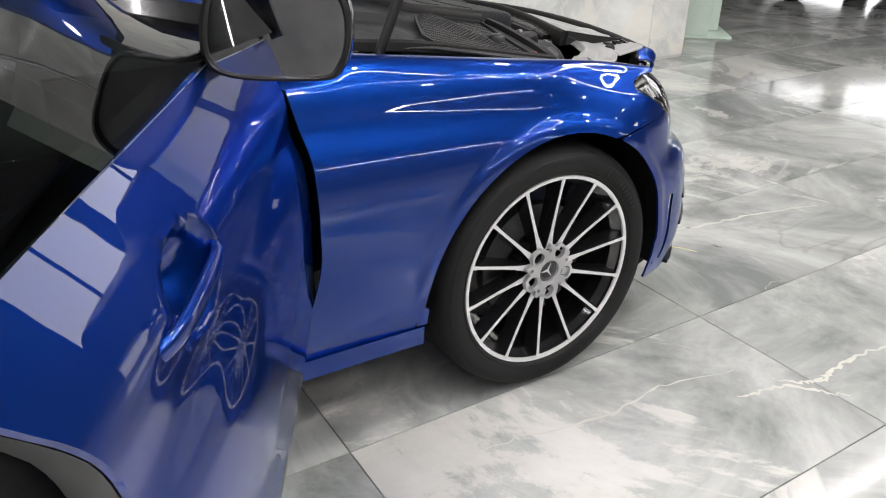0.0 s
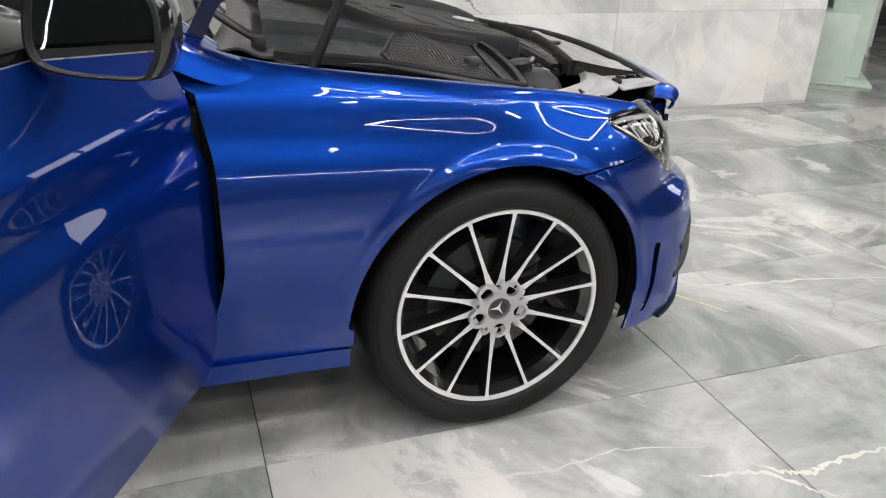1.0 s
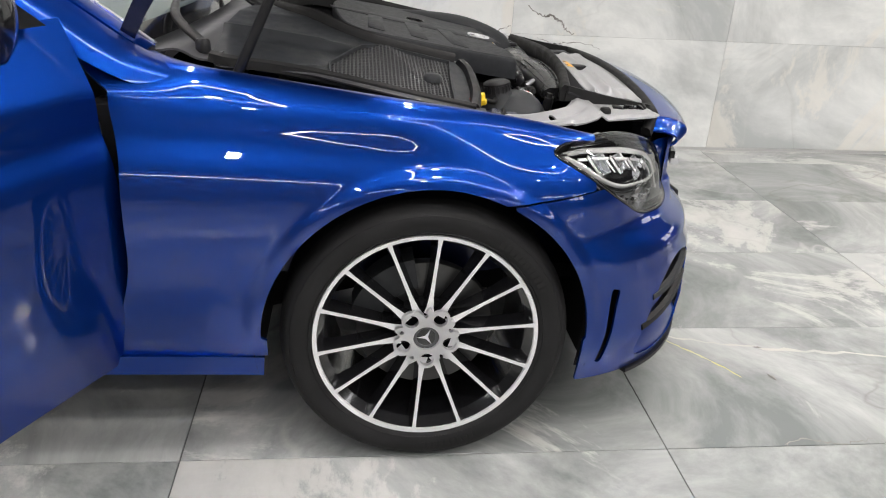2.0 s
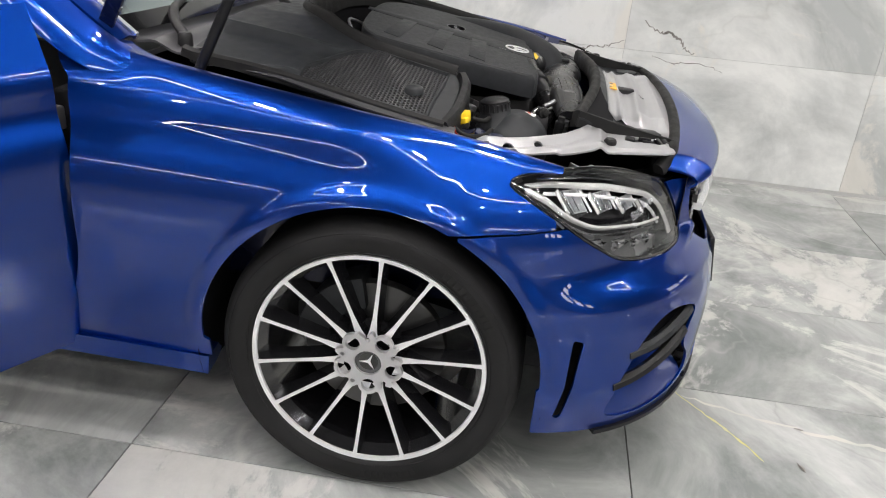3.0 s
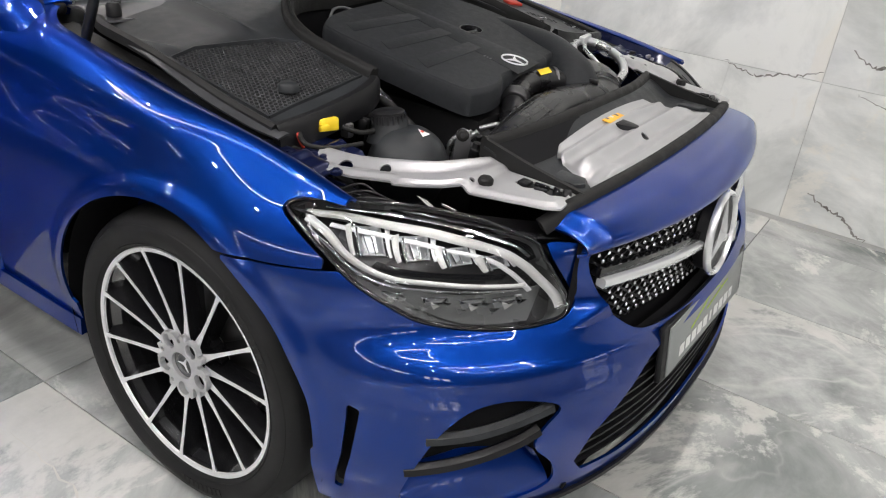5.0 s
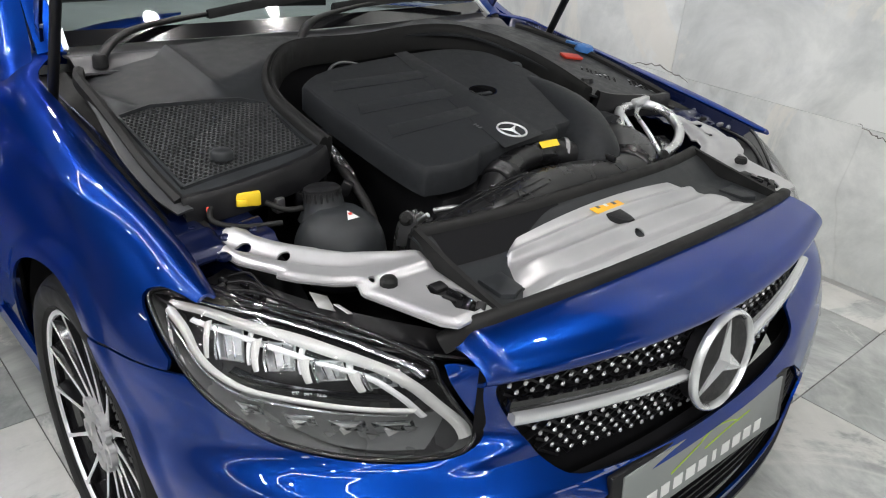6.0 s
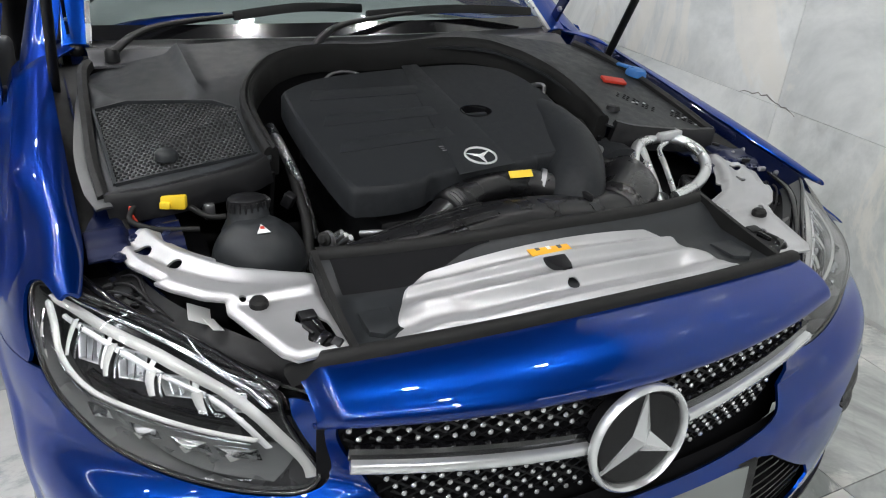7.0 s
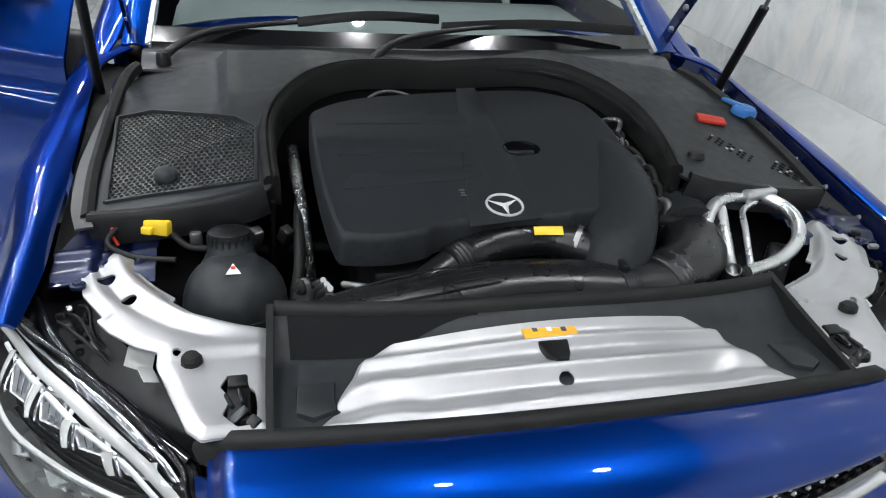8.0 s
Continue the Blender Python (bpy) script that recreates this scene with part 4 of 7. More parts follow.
def build_wheel(x, y, mirror, phase=4.6):
    """y is the plane of the outer rim ring; everything is built round the hub and mirrored for the other side."""
    hub = Matrix.Translation((x, 0, HUB))

    def put(s):
        s.v = [(a, b_ + y, c) for a, b_, c in s.v]
        s.moved(hub)
        return s.flip_y() if mirror else s
    # ring plane at y = 0, inboard is +y
    barrel = lathe([(0.2570, 0.002), (0.2570, -0.012), (0.249, -0.018), (0.232, -0.03), (0.225, -0.08), (0.215, -0.19), (0.235, -0.21)], 72, "-y")
    w = part("wheel", put(barrel), SPOKE, car, "multi-spoke black and polished alloy wheel")
    part("rim_ring", put(lathe([(0.2465, -0.004), (0.2475, 0.001), (0.2565, 0.0025), (0.2582, -0.003)], 96, "-y")), CUT, w, "polished rim edge", 60)
    tyre = [(0.2572, -0.002), (0.262, 0.004), (0.272, 0.010), (0.287, 0.0145), (0.301, 0.0135), (0.314, 0.006), (0.324, -0.008), (0.329, -0.025), (0.331, -0.05), (0.331, -0.17), (0.328, -0.196), (0.318, -0.215), (0.29, -0.228), (0.25, -0.215)]
    ty = part("tyre", put(lathe([tuple(q) for q in spline(tyre, 3)], 120, "-y")), TYRE, w, "black low-profile road tyre", 50)
    rib = Soup()
    for r, h in ((0.2655, 0.0085), (0.3065, 0.0115)):
        q = lathe([(r - 0.0016, h - 0.001), (r, h + 0.0008), (r + 0.0016, h - 0.001)], 96, "-y")
        rib.add(q.v, q.f)
    part("sidewall_rib", put(rib), TYRE, ty)
    for a0, cnt in ((0.55, 11), (2.7, 9)):
        for k in range(cnt):
            a = a0 + k * 0.052
            part("sidewall_letter", put(sector(0.277, 0.295, a, a + 0.034, -0.0148, -0.0156, 3)), RUBBER, ty)
    for k in range(14):
        a = radians(phase + k * 360 / 14)
        m = pose(0, 0, 0, 0, math.degrees(a), 0)

        def loft(sections):
            s = Soup()
            for r, wd, yy, dp, tw in sections:
                s.v += [(-wd / 2, yy, r), (wd / 2, yy, r), (wd / 2 + tw, yy + dp, r), (-wd / 2 - tw, yy + dp, r)]
            n = len(sections)
            s.f = [(i * 4 + j, i * 4 + (j + 1) % 4, (i + 1) * 4 + (j + 1) % 4, (i + 1) * 4 + j) for i in range(n - 1) for j in range(4)] + [(3, 2, 1, 0), (n * 4 - 4, n * 4 - 3, n * 4 - 2, n * 4 - 1)]
            return s
        rs = (0.058, 0.075, 0.11, 0.15, 0.19, 0.230, 0.250)
        wd = (0.024, 0.0155, 0.0092, 0.0078, 0.0075, 0.0078, 0.0110)
        yy = [0.017 - 0.018 * ((r - 0.058) / 0.192) ** 1.4 for r in rs]
        sp = loft([(r, q * 0.97, h + 0.0012, 0.040, 0.007 + 0.004 * (r > 0.2)) for r, q, h in zip(rs, wd, yy)])
        part("spoke", put(sp.moved(m)), SPOKE, w, "", 40)
        fc = loft([(r, q, h - 0.0004, 0.0016, 0.0) for r, q, h in zip(rs, wd, yy)])
        part("spoke_face", put(fc.moved(m)), CUT, w, "", 40)
    # hub plate with five bolt holes cut through
    plate_s = sheet(lambda a, r: (r * math.sin(a), 0.0155 - 0.0015 * (r / 0.07), r * math.cos(a)), [2 * math.pi * i / 140 for i in range(280)], lin(0.030, 0.088, 42), True)
    holes = [radians(33 + 72 * k) for k in range(5)]
    small = [radians(69 + 72 * k) for k in range(5)]

    def hub_keep(q):
        f = 1.0
        for a in holes:
            f = min(f, math.hypot(q[0] - 0.0560 * math.sin(a), q[2] - 0.0560 * math.cos(a)) - 0.0160)
        for a in small:
            f = min(f, math.hypot(q[0] - 0.0590 * math.sin(a), q[2] - 0.0590 * math.cos(a)) - 0.0052)
        ang = math.atan2(q[0], q[2])
        lobe = 0.0685 + 0.0075 * math.cos(14 * (ang - radians(phase)))
        ring = max(0.0225 - math.hypot(q[0] - 0.0560 * math.sin(a), q[2] - 0.0560 * math.cos(a)) for a in holes)
        return min(f, max(lobe - math.hypot(q[0], q[2]), ring))
    part("hub_plate", put(shell(clip(plate_s, hub_keep), -0.012)), CUT, w, "polished hub plate", 40)
    part("hub_core", put(lathe([(0.0, -0.040), (0.082, -0.040), (0.082, -0.060), (0.0, -0.06)], 32, "-y")), DARK, w)
    for a in holes:
        part("wheel_bolt", put(lathe([(0.0, -0.030), (0.007, -0.030), (0.0085, -0.033), (0.0085, -0.045)], 6, "-y").moved(Matrix.Translation((0.0560 * math.sin(a), 0, 0.0560 * math.cos(a))))), BLACK, w)
    part("centre_cap", put(lathe([(0.0, -0.0115), (0.021, -0.0115), (0.0225, -0.0100), (0.0325, -0.0105), (0.0350, -0.013), (0.0350, -0.03)], 48, "-y")), CHAR, w, "grey centre cap with chrome star")
    part("cap_disc", put(lathe([(0.0, -0.0108), (0.0215, -0.0108)], 40, "-y")), GLOSS, w)
    st = star(0.0205, 0.0042, 0.0025).moved(pose(0, 0, 0, 0, 0, -90) @ pose(0, 0, 0, 0, 0, 0))
    part("cap_star", put(st.moved(Matrix.Translation((0, 0.0100, 0)) @ pose(0, 0, 0, 0, 25, 0))), SATIN_W, w, "chrome star", 5)
    part("cap_ring", put(lathe([(0.0320, -0.0108), (0.0335, -0.0088), (0.0355, -0.0120)], 40, "-y")), CHROME, w)
    part("brake_disc", put(lathe([(0.070, -0.070), (0.158, -0.072), (0.160, -0.076), (0.160, -0.096), (0.07, -0.10)], 64, "-y")), DISC, w, "plain steel brake disc")
    cal = sector(0.108, 0.178, radians(-72), radians(-10), 0.050, 0.125, 12)
    part("brake_caliper", put(cal), BLACK_SOFT, w, "dark brake caliper", 40)
    return w


build_wheel(0.0, -0.870, False)
build_wheel(0.0, -0.870, True, 12.0)
build_wheel(-2.84, -0.870, False, 9.0)
build_wheel(-2.84, -0.870, True, 2.0)

# wheel housings: dark liners behind the arches
for s in (False, True):
    lin_s = sheet(lambda a, v: (0.388 * math.cos(a), -0.862 + 0.33 * v, HUB + 0.388 * math.sin(a)), lin(radians(-12), radians(194), 50), lin(0, 1, 6))
    wallp = [(0.388 * math.cos(a), -0.532, HUB + 0.388 * math.sin(a)) for a in lin(radians(-12), radians(194), 50)]
    lin_s.add(wallp + [(0, -0.532, HUB)], [(i, i + 1, 50) for i in range(49)])
    part("wheel_liner", lin_s.flip_y() if s else lin_s, DARK, car, "black wheel arch liner", 60)

# ---- sills, pillars, cabin ----
def sill(mirror):
    line = [(-0.366, -0.825, 0.268), (-0.50, -0.832, 0.276), (-0.9, -0.838, 0.284), (-1.6, -0.838, 0.284), (-2.42, -0.83, 0.275)]
    s = ribbon([tuple(q) for q in spline(line, 8)], (0, 0, 1), [(-0.035, -0.034), (0.020, -0.031), (0.046, -0.022), (0.050, -0.012), (0.034, 0.004), (0.028, 0.012), (-0.035, 0.012)])
    part("sill", s.flip_y() if mirror else s, PAINT, car, "blue side sill with flared lower edge", 45)


sill(False)
sill(True)


def roof_line(v):
    """Side outline of glass and roof, from the windscreen base over the roof to the boot."""
    return spline([(-0.60, 0.945), (-0.95, 1.16), (-1.35, 1.365), (-1.75, 1.435), (-2.3, 1.415), (-2.8, 1.25), (-3.15, 1.08), (-3.55, 1.03), (-3.84, 0.98)], 6)[v]


def ws_at(u, v):
    """Windscreen: u across, v from cowl to roof."""
    half = 0.665 - 0.10 * v
    y = half * u
    x = -0.520 - 0.085 * abs(u) ** 2 - 0.80 * v
    z = 0.943 + 0.43 * v + 0.035 * math.sin(math.pi * min(v, 1.0)) - 0.012 * abs(u) ** 2
    return (x, y, z)


glass_s = sheet(ws_at, lin(-1, 1, 30), lin(0.02, 1, 14))
ob = part("windscreen", glass_s, WSCREEN, car, "clear windscreen reflecting ceiling lights", 60)
ob.visible_shadow = False
band = sheet(lambda u, v: tuple(np.array(ws_at(u, v)) + np.array((0.002, 0, 0.004))), lin(-1, 1, 30), lin(0.0, 0.05, 3))
part("windscreen_band", band, GLOSS, car, "black printed windscreen edge", 60)
for s in (-1, 1):
    line = [tuple(np.array(ws_at(s * 1.02, v)) + np.array((0, 0, 0.002))) for v in lin(-0.02, 1, 12)]
    part("pillar", ribbon(line, (0, 0, 1), [(-0.03, -0.03), (-0.03, 0.006), (0.0, 0.014), (0.03, 0.006), (0.03, -0.03)]), PAINT, car, "blue windscreen pillar", 45)
    part("pillar_trim", ribbon([(x + 0.006, y - s * 0.030, z + 0.006) for x, y, z in line], (0, 0, 1), [(-0.006, -0.01), (-0.006, 0.006), (0.006, 0.006), (0.006, -0.01)]), SATIN, car, "satin pillar trim", 45)


    foot_a = spline([(-0.43, s * 0.812, 0.852), (-0.50, s * 0.808, 0.864), (-0.62, s * 0.800, 0.885), (-0.75, s * 0.775, 0.950), (-0.90, s * 0.740, 1.045)], 5)
    foot_b = spline([(-0.43, s * 0.752, 0.884), (-0.50, s * 0.750, 0.900), (-0.62, s * 0.715, 0.940), (-0.75, s * 0.690, 1.020), (-0.90, s * 0.665, 1.105)], 5)
    foot = sheet(lambda i, v: tuple(foot_a[int(i)] * (1 - v) + foot_b[int(i)] * v + np.array((0, s * 0.012, 0.012)) * math.sin(math.pi * v) * min(i / 8, 1.0)), list(range(len(foot_a))), lin(0, 1, 8))
    part("pillar_foot", shell(foot, 0.005), PAINT, car, "blue pillar foot behind the wing", 50)


def upper_body(u, v):
    """Roof and rear deck: u across, v along."""
    k = v * 40
    i = int(min(k, 39.999))
    x, z = roof_line(12 + int(min(k * 36 / 40, 35)))
    half = (0.575 if z > 1.3 else 0.575 + (1.3 - z) * 0.75)
    return (x, half * u, z - 0.05 * u ** 4 - 0.02 * u * u)


part("roof", shell(sheet(lambda u, v: upper_body(u, v), lin(-1, 1, 20), lin(0, 1, 37)), -0.01), PAINT, car, "blue roof and boot lid", 50)


def flank(x, v):
    zc = 0.92
    z = 0.285 + (zc - 0.285) * v
    t = smooth(-3.4, -3.85, x)
    return (x, -(side(z) + (0.02 if z > 0.8 else 0.0)) * (1 - 0.22 * t), z)


rear_r = clip(sheet(flank, lin(-3.86, -1.72, 90), lin(0, 1, 30)), lambda q: math.hypot(q[0] + 2.84, q[2] - HUB) - 0.373 if q[2] > HUB else abs(q[0] + 2.84) - 0.373)
for s in car_sides(shell(rear_r, 0.006)):
    part("rear_side", s, PAINT, car, "blue rear side panel", 40)
left_door = sheet(lambda x, v: flank(x, v), lin(-1.71, -0.675, 30), lin(0, 1, 24)).flip_y()
part("left_door", shell(left_door, 0.006), PAINT, car, "closed blue front door", 40)
tail = sheet(lambda u, v: (-3.85 - 0.05 * math.sin(math.pi * v), 0.69 * u, 0.25 + 0.72 * v), lin(-1, 1, 16), lin(0, 1, 10))
part("rear_bumper", shell(tail, 0.01), PAINT, car, "blue tail panel", 40)
for s in (-1, 1):
    sg = Soup()
    top = [(q[0], s * 0.575, q[1] - 0.03) for q in [roof_line(k) for k in range(9, 34)]]
    bot = [(q[0] if q[0] > -3.2 else -3.2, s * 0.83, 0.93) for q in top]
    sg.v = top + bot
    sg.f = [(i, i + 1, i + 26, i + 25) for i in range(24)]
    if s > 0:
        part("side_glass", sg, TINT, car, "tinted side window", 60)
    else:
        sg.f = sg.f[9:]
        part("side_glass", sg, TINT, car, "tinted rear side window", 60)
part("cabin_floor", box(2.6, 1.5, 0.05, 0.01, (-1.95, 0, 0.28)), CHAR, car, "dark cabin floor")
part("dashboard", box(0.52, 1.24, 0.20, 0.06, (-0.93, 0, 0.835), 4), DASH, car, "dark grey dashboard")
for s in (-1, 1):
    part("front_seat", box(0.5, 0.5, 0.18, 0.06, (-1.55, s * 0.36, 0.45), 3).add(*(lambda q: (q.v, q.f))(box(0.14, 0.48, 0.62, 0.06, (-1.84, s * 0.36, 0.80), 3))), CHAR, car, "black seat")
part("door_jamb", box(0.05, 0.08, 0.56, 0.01, (-0.665, -0.775, 0.56)), DARK, car, "dark door jamb")
# solid plate across the open doorway; its black is the cabin's shade
part("door_opening", box(0.36, 0.02, 0.62, 0.005, (-0.86, -0.70, 0.60)), DARK, car, "near-black plate for the shade in the door opening")
# closes the bay's rear; shade is in its near-black colour
part("bulkhead", box(0.03, 1.50, 0.55, 0, (-0.60, 0, 0.60)), DARK, car, "bulkhead plate, near-black in place of shade")

# ---- open front door ----
A = radians(62)
DOOR = Matrix(((-math.cos(A), math.sin(A), 0, -0.665), (-math.sin(A), -math.cos(A), 0, -0.845), (0, 0, 1, 0), (0, 0, 0, 1)))
BELT = 1.0


def door_skin(u, z):
    zc = 0.868
    if z <= zc:
        n = (side(z) - 0.897) * (0.45 if z > 0.62 else 1.0)
        n -= 0.012 * math.exp(-((z - zc + 0.07) / 0.045) ** 2)
        n += 0.006 * math.exp(-((z - 0.40) / 0.06) ** 2)
    else:
        n = (side(zc) - 0.897) * 0.45 - 0.47 * (z - zc)
    n -= 0.02 * (u / 1.1) ** 2
    return (u, n + 0.035, z)


CUP = (0.70, 0.862)


def door_cup(u, z):
    d = ((u - CUP[0]) / 0.092) ** 2 + ((z - CUP[1]) / 0.056) ** 2
    u0, n, z0 = door_skin(u, z)
    return (u0, n - 0.050 * max(1 - d, 0.0) ** 1.4, z0)


door_end = curve1((0.25, 0.50, 0.70, 0.80, 0.885, 0.926, 0.963, 0.997, 1.05), (0.905, 0.915, 0.930, 0.950, 0.987, 1.017, 1.045, 1.069, 1.100))


def door_keep(q):
    u, n, z = q
    front = u - 0.005 - 0.012 * smooth(0.45, 0.28, z)
    rear = door_end(z) - u
    return min(front, rear, z - 0.272)


panel = clip(sheet(door_cup, lin(-0.02, 1.10, 220), lin(0.25, 0.868, 110)[:-1] + lin(0.868, BELT, 14)), door_keep)
door = part("front_door", shell(panel, 0.008).moved(DOOR), PAINT, car, "blue front door standing open", 30)
part("door_edge", sheet(lambda z, v: (door_end(z) - 0.004 - 0.002 * v, door_skin(door_end(z), z)[1] - 0.004 - 0.040 * v, z - 0.004), lin(0.28, BELT, 40), lin(0, 1, 4)).moved(DOOR), CHAR, door, "grey folded door edge", 40)
part("door_edge_seal", ribbon([(door_end(z) - 0.010, door_skin(door_end(z), z)[1] - 0.075, z - 0.006) for z in lin(0.29, BELT - 0.01, 30)], (0, 1, 0), [(-0.030, -0.02), (-0.030, 0.012), (0.030, 0.020), (0.030, -0.02)]).moved(DOOR), RUBBER, door, "black rubber door edge seal", 45)
part("door_inner", box(0.90, 0.045, 0.62, 0.02, (0.48, -0.115, 0.600), 3).moved(DOOR), CHAR, door, "dark inner door panel")
hand = [(0.605, 0.002, 0.858), (0.63, 0.020, 0.860), (0.70, 0.024, 0.861), (0.80, 0.022, 0.862), (0.855, 0.004, 0.862)]
part("door_handle", tube([(u, door_skin(u, z)[1] + n - 0.010, z) for u, n, z in hand], [0.007, 0.008, 0.009, 0.008, 0.007], 12, 6, True, 1.5).moved(DOOR), PAINT, door, "blue bow handle with chrome edge", 60)
trim_l = [(u, door_skin(u, BELT)[1] - 0.002, BELT + 0.006) for u in lin(0.10, 1.07, 24)]
part("belt_trim", ribbon(trim_l, (0, 0, 1), [(-0.012, -0.006), (-0.012, 0.008), (-0.004, 0.014), (0.010, 0.012), (0.012, -0.006)]).moved(DOOR), GLOSS, door, "gloss black waist trim", 45)
part("belt_strip", ribbon([(u, n + 0.009, z - 0.010) for u, n, z in trim_l], (0, 0, 1), [(-0.003, -0.004), (-0.003, 0.004), (0.003, 0.004), (0.003, -0.004)]).moved(DOOR), SATIN, door, "thin bright waist strip", 45)
win = sheet(lambda u, v: (0.16 + u * 0.90, -0.045 - 0.23 * v, BELT + 0.015 + v * (0.05 + 0.36 * smooth(0.0, 0.62, u))), lin(0, 1, 24), lin(0, 1, 8))
ob = part("door_glass", win.moved(DOOR), TINT, door, "dark tinted door window", 60)
frame_l = [(0.13, -0.045, BELT + 0.02)] + [(0.16 + u * 0.90, -0.045 - 0.23, BELT + 0.015 + 0.05 + 0.36 * smooth(0.0, 0.62, u)) for u in lin(0.05, 1, 14)] + [(1.07, -0.10, BELT + 0.16), (1.07, -0.045, BELT + 0.0)]
part("window_frame", ribbon(frame_l, (0, 1, 0), [(-0.018, -0.014), (-0.018, 0.014), (0.018, 0.014), (0.018, -0.014)]).moved(DOOR), GLOSS, door, "gloss black window frame", 45)
part("mirror_sail", prism([(0.05, 0.0), (0.22, 0.0), (0.24, 0.14), (0.17, 0.09)], -0.012, 0.012, 0.004).moved(DOOR @ Matrix.Translation((0.02, -0.025, BELT)) @ pose(0, 0, 0, 90, 0, 0)), GLOSS, door, "black triangular mirror base")
for k in (0.38, 0.78):
    part("door_hinge", box(0.08, 0.03, 0.05, 0.006, (-0.01, -0.03, k)).moved(DOOR), STEEL, door, "dull steel door hinge")

# wing mirror: an outer shell, bezel and glass
MIR = DOOR @ pose(0.341, 0.048, 1.046, 0, -4, 0)
ml = [(-0.098, -0.030), (-0.088, 0.045), (-0.060, 0.066), (0.0, 0.072), (0.070, 0.066), (0.098, 0.040), (0.102, -0.010), (0.088, -0.050), (0.060, -0.064), (-0.06, -0.060)]
out = [tuple(q) for q in spline(ml, 5, True)]


def mirror_ring(k, dx):
    return [(dx, y * k, z * k) for y, z in out]


house = Soup()
for k, dx in ((0.93, 0.002), (1.0, -0.004), (1.04, -0.03), (1.0, -0.065), (0.82, -0.092), (0.45, -0.106), (0.02, -0.108)):
    house.v += mirror_ring(k, dx)
nO = len(out)
house.f = [(a * nO + i, a * nO + (i + 1) % nO, (a + 1) * nO + (i + 1) % nO, (a + 1) * nO + i) for a in range(6) for i in range(nO)]
part("wing_mirror", house.moved(MIR), GLOSS, door, "gloss black wing mirror", 50)
bez = Soup()
for k, dx in ((1.0, -0.002), (1.0, 0.004), (0.95, 0.006), (0.915, 0.0), (0.91, -0.008)):
    bez.v += mirror_ring(k, dx)
bez.f = [(a * nO + i, a * nO + (i + 1) % nO, (a + 1) * nO + (i + 1) % nO, (a + 1) * nO + i) for a in range(4) for i in range(nO)]
part("mirror_bezel", bez.moved(MIR), BLACK, door, "matt black mirror rim", 50)
gl = Soup()
gl.v = mirror_ring(0.925, -0.003) + [(-0.003, 0, 0)]
gl.f = [(i, (i + 1) % nO, nO) for i in range(nO)]
part("mirror_glass", gl.moved(MIR), MIRROR, door, "silvered mirror glass", 60)
part("mirror_arm", tube([(-0.05, -0.085, -0.045), (-0.055, -0.13, -0.07), (-0.05, -0.17, -0.085)], [0.03, 0.026, 0.03], 10, 5, True, 0.6).moved(MIR), GLOSS, door, "black mirror arm", 60)

# ---- engine bay ----
FOIL = grain(material("crumpled_foil", (0.35, 0.35, 0.36), 0.25, 1.0), 90, (0.15, 0.35), 1.0, 0.012)
def tray_z(x, y):
    rise = (0.06 - x) * 0.19 if x > -0.25 else 0.0589 + (-0.25 - x) * 0.08
    return 0.830 + rise + (0.68 - max(abs(y), 0.30)) * 0.16 - 0.022 * smooth(0.30, 0.0, abs(y))


